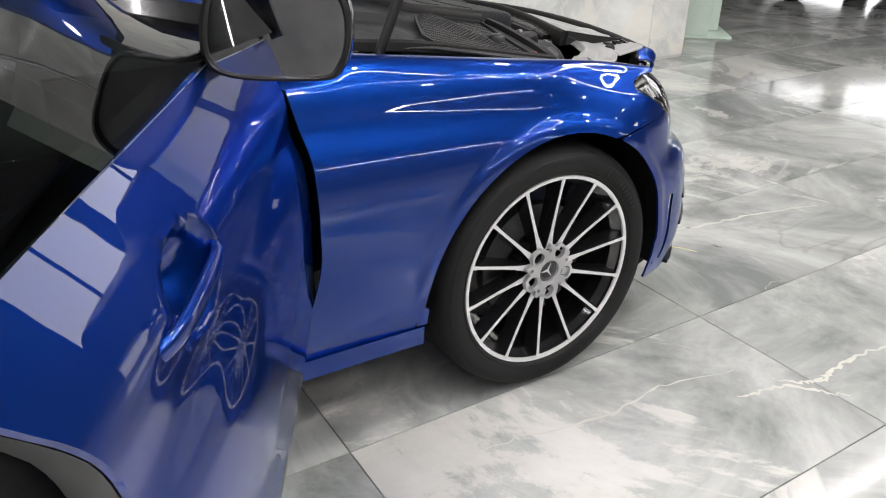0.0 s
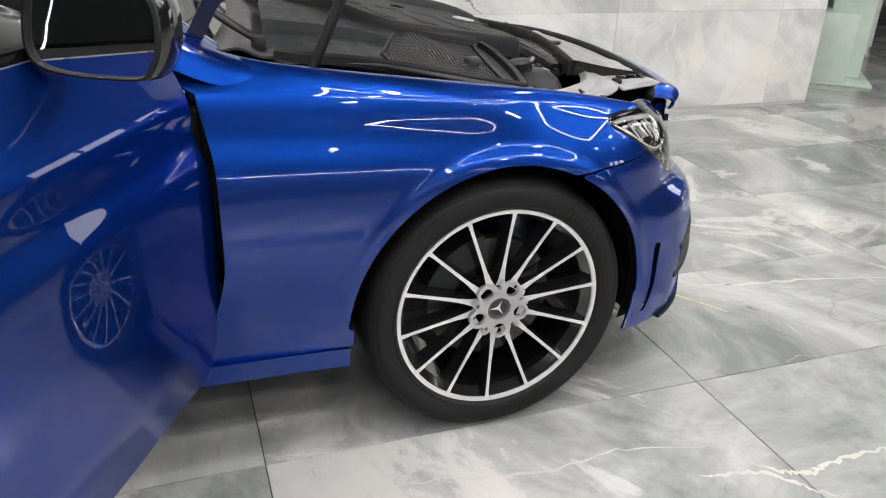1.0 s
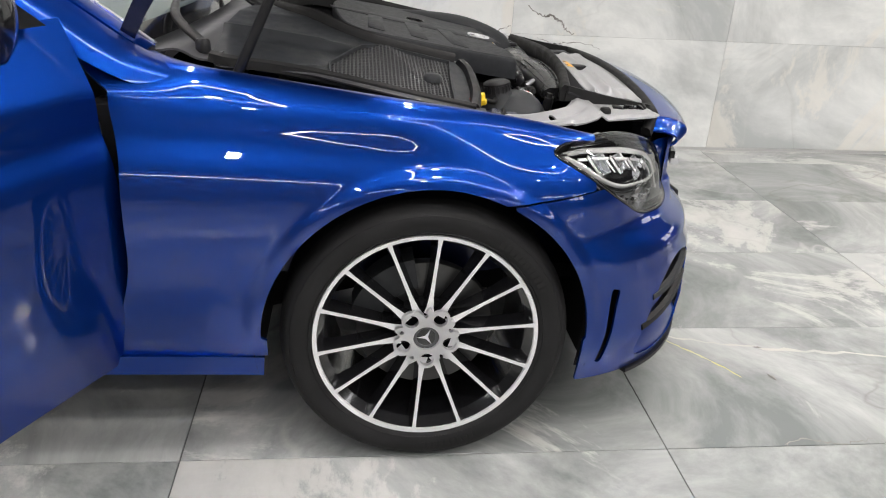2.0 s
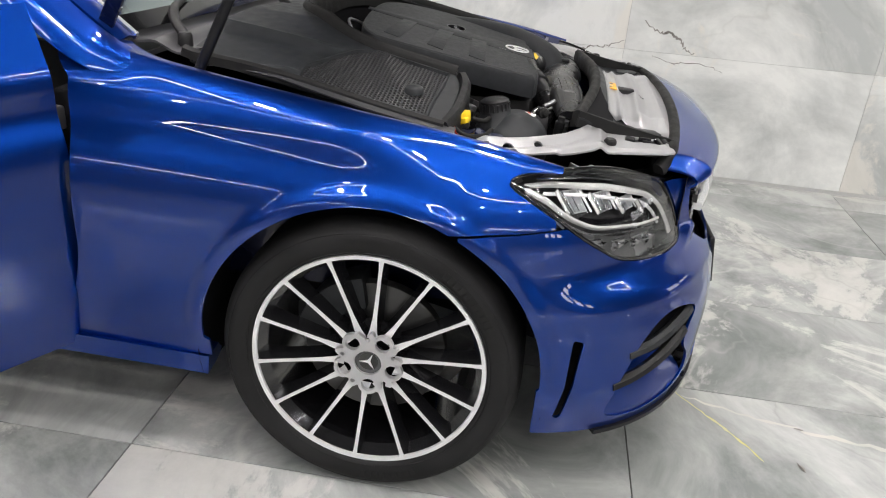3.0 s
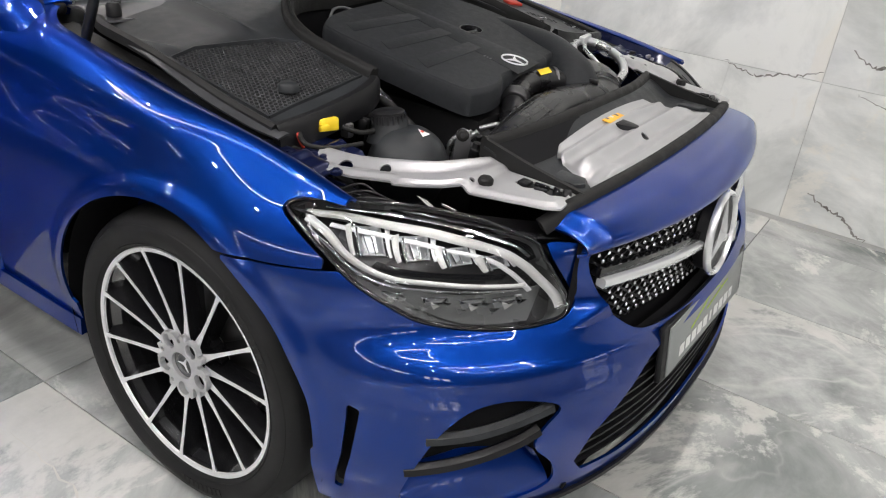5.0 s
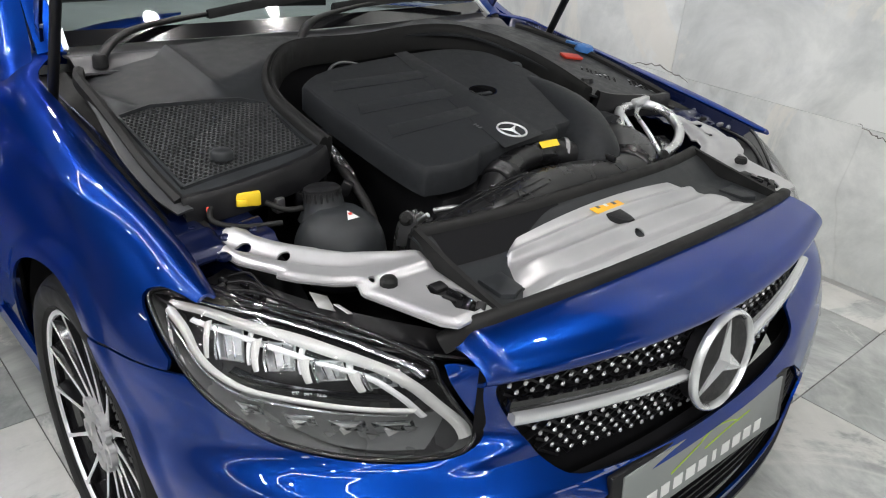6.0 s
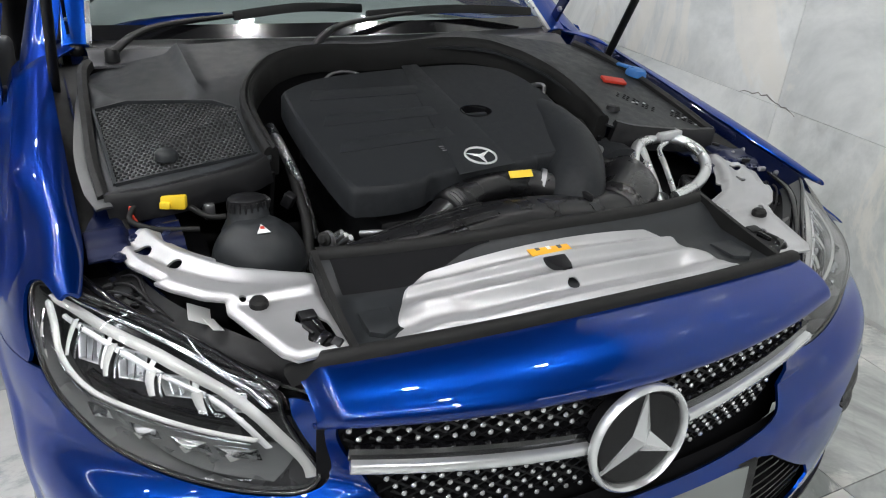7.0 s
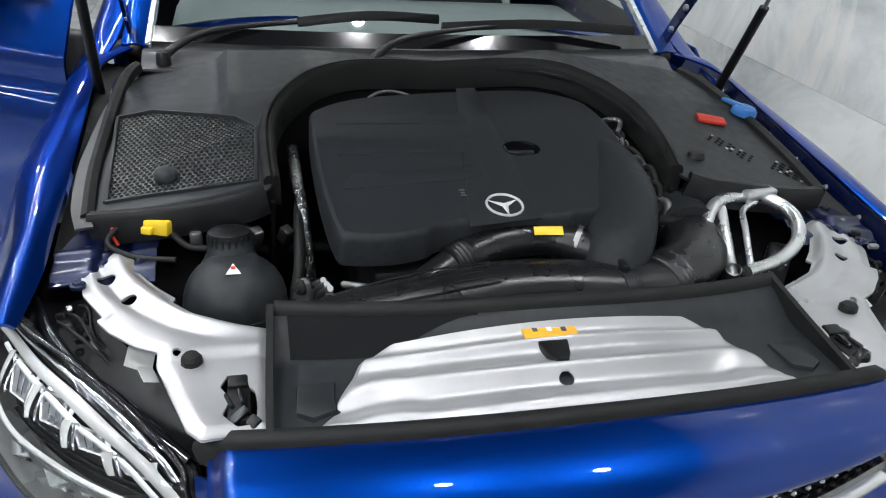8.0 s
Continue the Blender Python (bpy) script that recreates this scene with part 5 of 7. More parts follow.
# bay floor and front: plain plates, the depth's shade put into their black
part("bay_floor", box(1.25, 1.30, 0.04, 0, (-0.02, 0, 0.40)), DARK, car, "engine bay floor plate, near-black in place of shade")
part("under_tray", box(0.30, 1.10, 0.012, 0, (0.58, 0, 0.225)), DARK, car, "black underside tray")
part("bay_front", box(0.03, 0.86, 0.34, 0, (0.585, 0, 0.57)), DARK, car, "near-black panel for the shade at the radiator")
for s in (False, True):
    inner = sheet(lambda x, v: (x, -0.700 - 0.02 * v + 0.12 * smooth(0.1, 0.45, x), 0.42 + v * (tray_z(x, 0.70) - 0.03 - 0.42 - 0.05 * smooth(0.15, 0.5, x))), lin(-0.6, 0.52, 40), lin(0, 1, 8))
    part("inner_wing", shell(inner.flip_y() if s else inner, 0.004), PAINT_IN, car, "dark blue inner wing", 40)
    gutter = sheet(lambda x, v: (x, -0.668 - 0.082 * v, top_z(x) - 0.030 - 0.012 * math.sin(math.pi * v) + 0.006 * v), lin(-0.56, 0.16, 40), lin(0, 1, 6))
    if s:
        flange = sheet(lambda x, v: (x, 0.772 - 0.022 * v - 3.8 * min(x + 0.45, 0.0) ** 2, top_z(x) - 0.002 - 0.060 * v), lin(-0.56, 0.34, 40), lin(0, 1, 6))
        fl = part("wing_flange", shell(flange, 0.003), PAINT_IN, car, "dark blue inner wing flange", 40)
        for k in range(7):
            fx = -0.42 + 0.115 * k
            part("flange_bolt", lathe([(0.0, 0.005), (0.005, 0.004), (0.007, 0.0)], 10).moved(pose(fx, 0.760, top_z(fx) - 0.025, 70, 0, 0)), STEEL, fl)
    part("wing_gutter", shell(gutter.flip_y() if s else gutter, 0.003), RUBBER, car, "black rubber wing gutter", 40)
    ledge = sheet(lambda x, v: (x, -0.590 - 0.155 * v, 0.786 - 0.012 * v - 0.03 * smooth(0.2, 0.34, x) + 0.010 * smooth(0.55, 0.62, v) - 0.012 * math.exp(-((v - 0.36) / 0.08) ** 2) + 0.008 * math.exp(-((x - 0.165) / 0.012) ** 2) - 0.008 * smooth(0.215, 0.225, x)), lin(0.06, 0.235, 40), lin(0, 1, 30))
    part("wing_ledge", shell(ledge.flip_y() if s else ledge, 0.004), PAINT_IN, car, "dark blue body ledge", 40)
    for bx, by in ((0.135, -0.70), (0.19, -0.668), (0.19, -0.615), (0.25, -0.70)):
        part("ledge_bolt", lathe([(0.0, 0.007), (0.006, 0.006), (0.008, 0.002), (0.012, 0.001), (0.012, -0.004)], 10).moved(pose(bx, by if not s else -by, 0.786)), PAINT_IN, car, "blue painted bolt", 30)


def arch_line():
    pts = [(0.085, -0.398), (-0.02, -0.400), (-0.11, -0.394), (-0.19, -0.364), (-0.265, -0.300), (-0.335, -0.21), (-0.375, -0.10), (-0.385, 0.0), (-0.378, 0.14), (-0.345, 0.25), (-0.27, 0.345), (-0.17, 0.405), (-0.04, 0.412), (0.085, 0.390)]
    return [tuple(q) for q in spline(pts, 6)]


ARCH = arch_line()


def tray_outline(mirror):
    base = [(0.100, -0.700), (0.118, -0.60), (0.118, -0.47), (0.100, -0.405)] + [q for q in ARCH if q[1] < -0.05] + [(-0.425, -0.05), (-0.455, -0.30), (-0.480, -0.60), (-0.465, -0.660), (-0.40, -0.688), (-0.15, -0.705), (0.04, -0.712)]
    return base


tray_gap = poly_gap(tray_outline(False))
MESH_EDGE = [(0.060, -0.678), (0.060, -0.610), (0.066, -0.500), (0.070, -0.425), (-0.105, -0.420), (-0.150, -0.455), (-0.172, -0.500), (-0.222, -0.615), (-0.217, -0.682)]
mesh_gap = poly_gap(MESH_EDGE)


def rear_drop(x, y):
    """The step down behind the perforated part and the folds of the cover."""
    back = smooth(-0.16, -0.24, x + 0.35 * (y + 0.47))
    return (-0.014 * back * smooth(-0.46, -0.49, y) + 0.012 * back * math.exp(-((y + 0.475) / 0.016) ** 2)
            + 0.014 * math.exp(-((y + 0.655 - 0.25 * (x + 0.25)) / 0.022) ** 2) * smooth(-0.20, -0.26, x) + 0.006 * math.sin(9 * x + 14 * y) * back)


def tray(mirror):
    fn = lambda x, y: (x, y, tray_z(x, y) + rear_drop(x, y) * (0.0 if mirror else 1.0))
    base = clip(sheet(fn, lin(-0.62, 0.13, 80), lin(-0.72, -0.04, 74)), lambda q: -tray_gap(q[0], q[1]))
    if not mirror:
        base = clip(base, lambda q: mesh_gap(q[0], q[1]))
    s = shell(base, 0.005)
    t = part("cowl_cover", s.flip_y() if mirror else s, BLACK_SOFT, car, "black plastic cowl cover over the battery side" if mirror else "black plastic cowl cover with honeycomb vent", 40)
    rim = [(x, y, tray_z(x, y) + 0.004) for x, y in [(0.100, -0.700), (0.116, -0.60), (0.116, -0.47), (0.100, -0.415)]]
    front = ribbon([tuple(q) for q in spline(rim, 6)], (0, 0, 1), [(-0.012, -0.045), (-0.014, 0.0), (-0.008, 0.010), (0.006, 0.010), (0.012, 0.0), (0.012, -0.045)])
    part("cowl_front_lip", front.flip_y() if mirror else front, BLACK, t, "rounded black front lip", 50)
    outer = [(x, y, tray_z(x, y) + 0.003) for x, y in [(0.100, -0.702), (-0.02, -0.706), (-0.15, -0.700), (-0.30, -0.692), (-0.42, -0.682), (-0.47, -0.665)]]
    ob_ = ribbon([tuple(q) for q in spline(outer, 6)], (0, 0, 1), [(-0.012, -0.01), (-0.010, 0.008), (0.0, 0.013), (0.010, 0.008), (0.012, -0.01)])
    part("cowl_side_seal", ob_.flip_y() if mirror else ob_, RUBBER, t, "black rubber side seal", 50)
    return t


cowl_r = tray(False)
cowl_l = tray(True)
def vent_fold(x, y):
    """The vent is pressed into shallow planes that meet in a raised fold."""
    d = ((x + 0.025) * 0.142 + (y + 0.582) * 0.057) / 0.153
    return 0.009 * max(1.0 - abs(d) / 0.05, 0.0) * smooth(-0.63, -0.56, y) - 0.006 * max(1.0 - math.hypot((x - 0.02) / 0.06, (y + 0.66) / 0.05), 0.0)


# grey flange outside the near cowl cover's seal
fl_in = curve1((-0.40, -0.25, -0.15, -0.05, 0.06, 0.125), (-0.684, -0.700, -0.708, -0.712, -0.706, -0.690))
fl_w = curve1((-0.40, -0.25, -0.15, -0.05, 0.06, 0.125), (0.003, 0.010, 0.016, 0.022, 0.026, 0.028))
part("cowl_flange", shell(sheet(lambda x, v: (x, fl_in(x) - fl_w(x) * v, tray_z(x, 0.705) + 0.003 - 0.004 * v * v), lin(-0.40, 0.125, 40), lin(0, 1, 5)), 0.004), VENT, cowl_r, "dark grey flat outer flange", 40)
# honeycomb vent: ribs round open cells, a near-black sheet beneath as their shade
comb = Soup()
R6 = 0.0058
for i in range(-4, 42):
    for j in range(-2, 34):
        x = -0.25 + i * R6 * 1.5
        y = -0.69 + (j + 0.5 * (i % 2)) * R6 * math.sqrt(3)
        if mesh_gap(x, y) > -0.003:
            continue
        v = []
        for k in range(6):
            a = math.pi / 3 * k
            for r, dz in ((R6 * 1.02, 0.0), (R6 * 0.74, 0.0), (R6 * 0.74, -0.006)):
                px, py = x + r * math.cos(a), y + r * math.sin(a)
                v.append((px, py, tray_z(px, py) - 0.0015 + dz + vent_fold(px, py)))
        comb.add(v, [(3 * k, 3 * ((k + 1) % 6), 3 * ((k + 1) % 6) + 1, 3 * k + 1) for k in range(6)] + [(3 * k + 1, 3 * ((k + 1) % 6) + 1, 3 * ((k + 1) % 6) + 2, 3 * k + 2) for k in range(6)])
tagged(part("honeycomb_vent", comb, VENT, cowl_r, "black honeycomb vent mesh", 10), kind="stuff")
frame_v = [(x, y, tray_z(x, y) + 0.002) for x, y in MESH_EDGE + MESH_EDGE[:1]]
part("vent_rim", ribbon(frame_v, (0, 0, 1), [(-0.004, -0.004), (-0.003, 0.003), (0.003, 0.003), (0.004, -0.004)]), BLACK_SOFT, cowl_r, "", 50)
part("vent_chamber", sheet(lambda x, y: (x, y, tray_z(x, y) - 0.06), lin(-0.25, 0.09, 4), lin(-0.68, -0.41, 4)), DARK, cowl_r, "near-black sheet for the shade under the vent")
part("vent_knob", lathe([(0.0, 0.014), (0.016, 0.013), (0.021, 0.008), (0.022, -0.004)], 24).moved(Matrix.Translation((0.014, -0.580, tray_z(0.014, -0.58) + 0.004))), BLACK_SOFT, cowl_r, "round plastic clip", 50)
# battery-side details
part("charge_tab", box(0.030, 0.062, 0.008, 0.002).moved(pose(-0.160, 0.591, tray_z(-0.16, 0.591) + 0.005, -9, 11, -12)), RED, cowl_l, "red plastic flap")
part("washer_cap", lathe([(0.0, 0.018), (0.022, 0.017), (0.027, 0.010), (0.028, 0.0)], 28).moved(pose(-0.213, 0.697, tray_z(-0.213, 0.697) + 0.006, -4, 8, 0)), BLUECAP, cowl_l, "blue washer filler cap", 50)
part("washer_tab", box(0.05, 0.018, 0.008, 0.003).moved(pose(-0.239, 0.681, tray_z(-0.239, 0.681) + 0.018, -4, 8, 40)), BLUECAP, cowl_l)
part("cover_clip", lathe([(0.0, 0.012), (0.014, 0.011), (0.018, 0.0)], 20).moved(pose(0.010, 0.475, tray_z(0.01, 0.475))), BLACK, cowl_l)
# uncut holes: near-black discs as their shade, every fifth diagonal in satin silver
for (x0, y0), (x1, y1), wide in (((-0.090, 0.560), (-0.020, 0.612), 3), ((-0.010, 0.668), (0.030, 0.708), 4)):
    for i in range(8):
        for j in range(wide):
            px, py = x0 + (x1 - x0) * i / 7 + 0.010 * j, y0 + (y1 - y0) * i / 7 - 0.009 * j + 0.004 * (i % 2)
            part("vent_hole", lathe([(0.0, 0.0012), (0.0032, 0.0012), (0.0042, 0.0004)], 6).moved(pose(px, py, tray_z(px, py) + 0.001, -9, 11, 0)), SATIN if (i + j) % 5 == 0 else DARK, cowl_l)

# raised rubber seal round the engine
arch3 = [(x, y, tray_z(x, min(abs(y), 0.66)) + 0.004) for x, y in ARCH]
part("engine_seal", ribbon(arch3, (0, 0, 1), [(-0.016, -0.05), (-0.015, 0.004), (-0.010, 0.012), (-0.003, 0.014), (0.001, 0.009), (0.005, 0.014), (0.010, 0.011), (0.014, 0.002), (0.016, -0.05)]), RUBBER, car, "black rubber engine bay seal", 50)
# plain skirt under the seal, coloured as the bay's shade
part("seal_apron", ribbon([(x, y, z - 0.06) for x, y, z in arch3], (0, 0, 1), [(-0.004, -0.30), (-0.004, 0.02), (0.004, 0.02), (0.004, -0.30)]), DARK, car, "near-black wall for the shade below the seal", 50)

# wiper panel and wipers
part("wiper_panel", shell(sheet(lambda u, v: (-0.412 - 0.055 * u * u - 0.115 * v - 0.035 * v * abs(u), 0.66 * u, 0.917 + 0.024 * v - 0.006 * math.sin(math.pi * v * 3) - 0.010 * u * u), lin(-1, 1, 40), lin(0, 1, 14)), 0.005), SCUTTLE, car, "dark scuttle panel below the windscreen", 40)


def wiper(pivot, elbow, tip, blade_a, blade_b):
    w = part("wiper", tube([pivot, elbow, tip], [0.013, 0.011, 0.005], 10, 8, True, 0.7), BLACK, car, "black wiper arm resting on the windscreen", 60)
    part("wiper_blade", ribbon([tuple(q) for q in spline([blade_a, tuple((a + c) / 2 + (0.012 if k == 2 else 0) for k, (a, c) in enumerate(zip(blade_a, blade_b))), blade_b], 8)], (0, 0, 1), [(-0.010, -0.008), (-0.008, 0.006), (0.0, 0.014), (0.008, 0.006), (0.010, -0.008)]), BLACK, w, "black flat blade", 40)
    part("wiper_cap", lathe([(0.0, 0.010), (0.012, 0.009), (0.016, 0.003), (0.017, -0.02)], 20).moved(Matrix.Translation(pivot)), BLACK, w)


wiper((-0.495, -0.610, 0.930), (-0.575, -0.485, 0.972), (-0.628, -0.10, 0.998), (-0.600, -0.30, 0.985), (-0.622, 0.06, 0.995))
wiper((-0.410, -0.150, 0.944), (-0.500, -0.04, 0.980), (-0.590, 0.25, 0.996), (-0.578, 0.06, 0.986), (-0.585, 0.58, 0.986))


# engine cover
def cover_z(x):
    return 0.872 + (0.205 - x) * 0.150


COVER = [(0.248, -0.308), (0.272, -0.283), (0.276, -0.215), (0.264, -0.16), (0.245, -0.115), (0.240, 0.085), (0.228, 0.120), (0.215, 0.19), (0.12, 0.275), (-0.02, 0.312), (-0.15, 0.300), (-0.205, 0.258), (-0.235, 0.14), (-0.205, -0.18), (-0.155, -0.296), (-0.10, -0.318), (0.10, -0.320)]
cv = Soup()
rings_ = [(1.0, -0.055), (1.0, -0.012), (0.985, -0.003), (0.965, 0.0)]
oc = [tuple(q) for q in spline(COVER, 4, True)]
nC = len(oc)
cxm, cym = 0.0, -0.02
for k, dz in rings_:
    cv.v += [(cxm + (x - cxm) * k, cym + (y - cym) * k, cover_z(cxm + (x - cxm) * k) + dz) for x, y in oc]
cv.f = [(a * nC + i, a * nC + (i + 1) % nC, (a + 1) * nC + (i + 1) % nC, (a + 1) * nC + i) for a in range(3) for i in range(nC)]
top_gap = poly_gap([(cxm + (x - cxm) * 0.967, cym + (y - cym) * 0.967) for x, y in oc])
top_s = clip(sheet(lambda x, y: (x, y, cover_z(x)), lin(-0.25, 0.29, 60), lin(-0.33, 0.33, 70)), lambda q: -top_gap(q[0], q[1]))
top_s = clip(top_s, lambda q: math.hypot((q[0] - 0.017) / 0.026, (q[1] - 0.083) / 0.036) - 1.0)
cv.add(top_s.v, top_s.f)
cover = part("engine_cover", cv, ENGINE_BLACK, car, "matt black moulded engine cover", 35)
for pts in ([(-0.085, -0.245), (-0.085, 0.0)], [(0.030, -0.255), (0.022, -0.01)], [(0.140, -0.26), (0.118, -0.02)]):
    (xa, ya), (xb, yb) = pts
    part("cover_rib", prism([(xa - 0.045, ya), (xa, ya - 0.022), (xb, yb), (xb - 0.042, yb)], 0.0, 0.0016, 0.0007).moved(Matrix(((1, 0, 0, 0), (0, 1, 0, 0), (-0.150, 0, 1, cover_z(0)), (0, 0, 0, 1)))), ENGINE_BLACK, cover, "", 30)
part("cover_ridge", prism([(-0.235, 0.012), (0.262, -0.085), (0.245, 0.05), (-0.24, 0.055)], 0.0, 0.0010, 0.0005).moved(Matrix(((1, 0, 0, 0), (0, 1, 0, 0), (-0.150, 0, 1, cover_z(0)), (0, 0, 0, 1)))), ENGINE_BLACK, cover, "", 30)
TILT_C = pose(0, 0, 0, 0, math.degrees(math.atan(0.150)), 0)
part("filler_recess", lathe([(0.0, -0.022), (0.030, -0.022), (0.0345, -0.004), (0.0355, 0.0012), (0.038, 0.0012), (0.039, -0.0005)], 36).moved(Matrix.Translation((0.017, 0.083, cover_z(0.017))) @ TILT_C @ Matrix.Diagonal((0.74, 1.0, 1, 1))), GLOSS, cover, "black oil filler recess", 40)
part("filler_grip", box(0.012, 0.055, 0.010, 0.003).moved(Matrix.Translation((0.017, 0.083, cover_z(0.017) - 0.010)) @ TILT_C), BLACK_SOFT, cover)
BADGE = Matrix.Translation((0.205, -0.008, cover_z(0.205) + 0.001)) @ TILT_C @ pose(0, 0, 0, 0, -90, 0)
part("cover_ring", lathe([(0.0300, 0.0), (0.0308, 0.003), (0.0335, 0.003), (0.0342, 0.0)], 48, "x").moved(BADGE), SATIN_W, cover, "chrome ring on engine cover", 50)
part("cover_star", star(0.031, 0.0065, 0.004).moved(BADGE @ pose(0, 0, 0, 180, 0, 0)), SATIN_W, cover, "chrome three-pointed star", 5)
for k in range(3):
    part("print_bar", box(0.003, 0.010 - 0.002 * (k == 1), 0.001).moved(Matrix.Translation((0.160 + 0.008 * k, -0.075, cover_z(0.16 + 0.008 * k) + 0.0045)) @ TILT_C), GREY_PRINT, cover)
# cover's rounded air duct lobe
part("cover_duct", tube([(-0.08, 0.275, 0.868), (0.06, 0.270, 0.862), (0.18, 0.235, 0.850), (0.28, 0.185, 0.822), (0.315, 0.160, 0.790)], [0.050, 0.058, 0.064, 0.060, 0.050], 18, 8, True, 0.75), ENGINE_BLACK, cover, "rounded black air duct", 60)


# intake pipes
def bellows(name, pts, r, rings, parent, mat, label, flat=1.0):
    line = spline(pts, rings)
    rr = [r * (1.0 + 0.09 * (k % 2)) for k in range(len(line))]
    s = tube([tuple(q) for q in line], rr, 16, 2, True, flat)
    return part(name, s, mat, parent, label, 30)


pipe = part("intake_pipe", tube([(0.262, -0.085, 0.806), (0.240, -0.02, 0.818), (0.236, 0.06, 0.820), (0.262, 0.135, 0.808)], [0.033, 0.032, 0.031, 0.031], 18, 8, True), PIPE_BLACK, car, "glossy black intake pipe with yellow sticker", 60)
bellows("pipe_bellows", [(0.262, -0.085, 0.806), (0.275, -0.115, 0.798)], 0.033, 10, pipe, PIPE_BLACK, "ribbed pipe end")
part("pipe_end", tube([(0.276, -0.117, 0.797), (0.300, -0.165, 0.782), (0.320, -0.21, 0.765)], [0.030, 0.027, 0.024], 14, 5), PIPE_BLACK, pipe, "", 60)
part("pipe_clamp", tube([(0.247, 0.112, 0.8145), (0.252, 0.120, 0.813)], 0.0345, 18, 2), STEEL, pipe, "steel hose clamp", 50)
part("pipe_sticker", box(0.016, 0.052, 0.0012, 0).moved(pose(0.258, 0.058, 0.8475, 0, 38, -4)), YELLOW, pipe, "yellow sticker")
duct = part("air_duct", tube([(0.366, -0.352, 0.780), (0.362, -0.25, 0.786), (0.352, -0.14, 0.790), (0.334, -0.04, 0.790), (0.334, 0.07, 0.788), (0.346, 0.16, 0.784), (0.335, 0.25, 0.782), (0.27, 0.345, 0.785), (0.17, 0.40, 0.775)], [0.028, 0.042, 0.050, 0.052, 0.051, 0.050, 0.054, 0.060, 0.060], 20, 8, True, 0.72), PIPE_BLACK, car, "black ribbed air intake duct", 60)
ribs = Soup()
for k in range(5):
    off = -0.022 + 0.011 * k
    q = tube([(0.366 + 0.8 * off, -0.34, 0.801 - 6.0 * off * off), (0.362 + 1.4 * off, -0.24, 0.8165 - 9.0 * off * off), (0.350 + 1.5 * off, -0.13, 0.826 - 9.0 * off * off), (0.338 + 1.4 * off, -0.06, 0.826 - 9.0 * off * off)], 0.0016, 6, 5)
    ribs.add(q.v, q.f)
part("duct_rib", ribs, PIPE_BLACK, duct, "fine moulded ribs", 40)
part("duct_groove", tube([(0.376, -0.16, 0.814), (0.358, -0.06, 0.818), (0.358, 0.05, 0.816), (0.366, 0.13, 0.812)], 0.0022, 6, 6), BLACK_SOFT, duct)
bellows("duct_bellows", [(0.338, 0.235, 0.783), (0.318, 0.275, 0.784)], 0.0535, 10, duct, PIPE_BLACK, "ribbed duct sleeve", 0.75)
part("duct_collar", tube([(0.351, 0.155, 0.780), (0.350, 0.170, 0.780)], 0.0515, 20, 2, True, 0.75), BLACK_SOFT, duct, "", 50)
part("duct_clip", box(0.03, 0.012, 0.012, 0.003, (0.345, 0.163, 0.824)), BLACK, duct)
box_s = tube([(0.17, 0.40, 0.775), (0.08, 0.41, 0.765), (-0.02, 0.40, 0.75)], [0.066, 0.07, 0.06], 16, 6, True, 0.9)
part("air_box", box_s, ENGINE_BLACK, car, "black air filter housing", 60)

# engine side clutter under the cover
def cable(pts, r, mat=None, label=""):
    return part("cable", tube(pts, r, 8, 6), mat or RUBBER, car, label, 60)


part("engine_block", box(0.50, 0.50, 0.30, 0.02, (0.02, 0, 0.64), 2), BLACK, car, "dark engine block")
for k, (x, y, z, w) in enumerate(((0.30, -0.27, 0.75, 0.05), (0.31, -0.20, 0.74, 0.045), (0.335, -0.235, 0.755, 0.03), (0.29, -0.31, 0.73, 0.04))):
    part("bracket", box(w, w * 0.8, 0.05, 0.006).moved(pose(x, y, z, 10 * k, 15, 25 * k)), STEEL if k % 2 else BLACK, car, "small dark engine bracket")
for pts in ([(0.30, -0.30, 0.79), (0.325, -0.275, 0.800), (0.315, -0.24, 0.785)], [(0.31, -0.26, 0.77), (0.345, -0.24, 0.79), (0.335, -0.19, 0.77)]):
    cable(pts, 0.006, STEEL, "thin steel pipe")
for k in range(3):
    part("heat_shield", tube([(0.255 + 0.012 * k, -0.352 + 0.006 * k, 0.70), (0.262 + 0.012 * k, -0.348 + 0.006 * k, 0.76), (0.285 + 0.012 * k, -0.330 + 0.004 * k, 0.79)], 0.006, 8, 5), ALU, car, "bright metal hose rib", 60)
cable([(0.02, -0.345, 0.82), (0.10, -0.355, 0.80), (0.18, -0.36, 0.76), (0.25, -0.38, 0.70)], 0.010)
cable([(-0.10, -0.35, 0.86), (0.0, -0.350, 0.84), (0.09, -0.345, 0.80), (0.17, -0.34, 0.72)], 0.011, FOIL, "foil-wrapped hose")
for k in range(7):
    a = 0.08 * k
    cable([(-0.20 + 0.07 * k, 0.345 + 0.012 * math.sin(7 * k), 0.86 - 0.012 * k), (-0.16 + 0.07 * k, 0.360 + 0.016 * math.cos(5 * k), 0.875 - 0.014 * k), (-0.12 + 0.07 * k, 0.350 + 0.01 * math.sin(3 * k), 0.84 - 0.013 * k)], 0.007 + 0.002 * (k % 3), STEEL if k % 3 == 1 else RUBBER)
for k, (x, y) in enumerate(((-0.13, 0.37), (-0.03, 0.375), (0.05, 0.365))):
    part("connector", box(0.03, 0.022, 0.025, 0.004).moved(pose(x, y, 0.845 - 0.02 * k, 10, 10, 30 * k)), ALU if k == 0 else BLACK, car, "small engine connector")
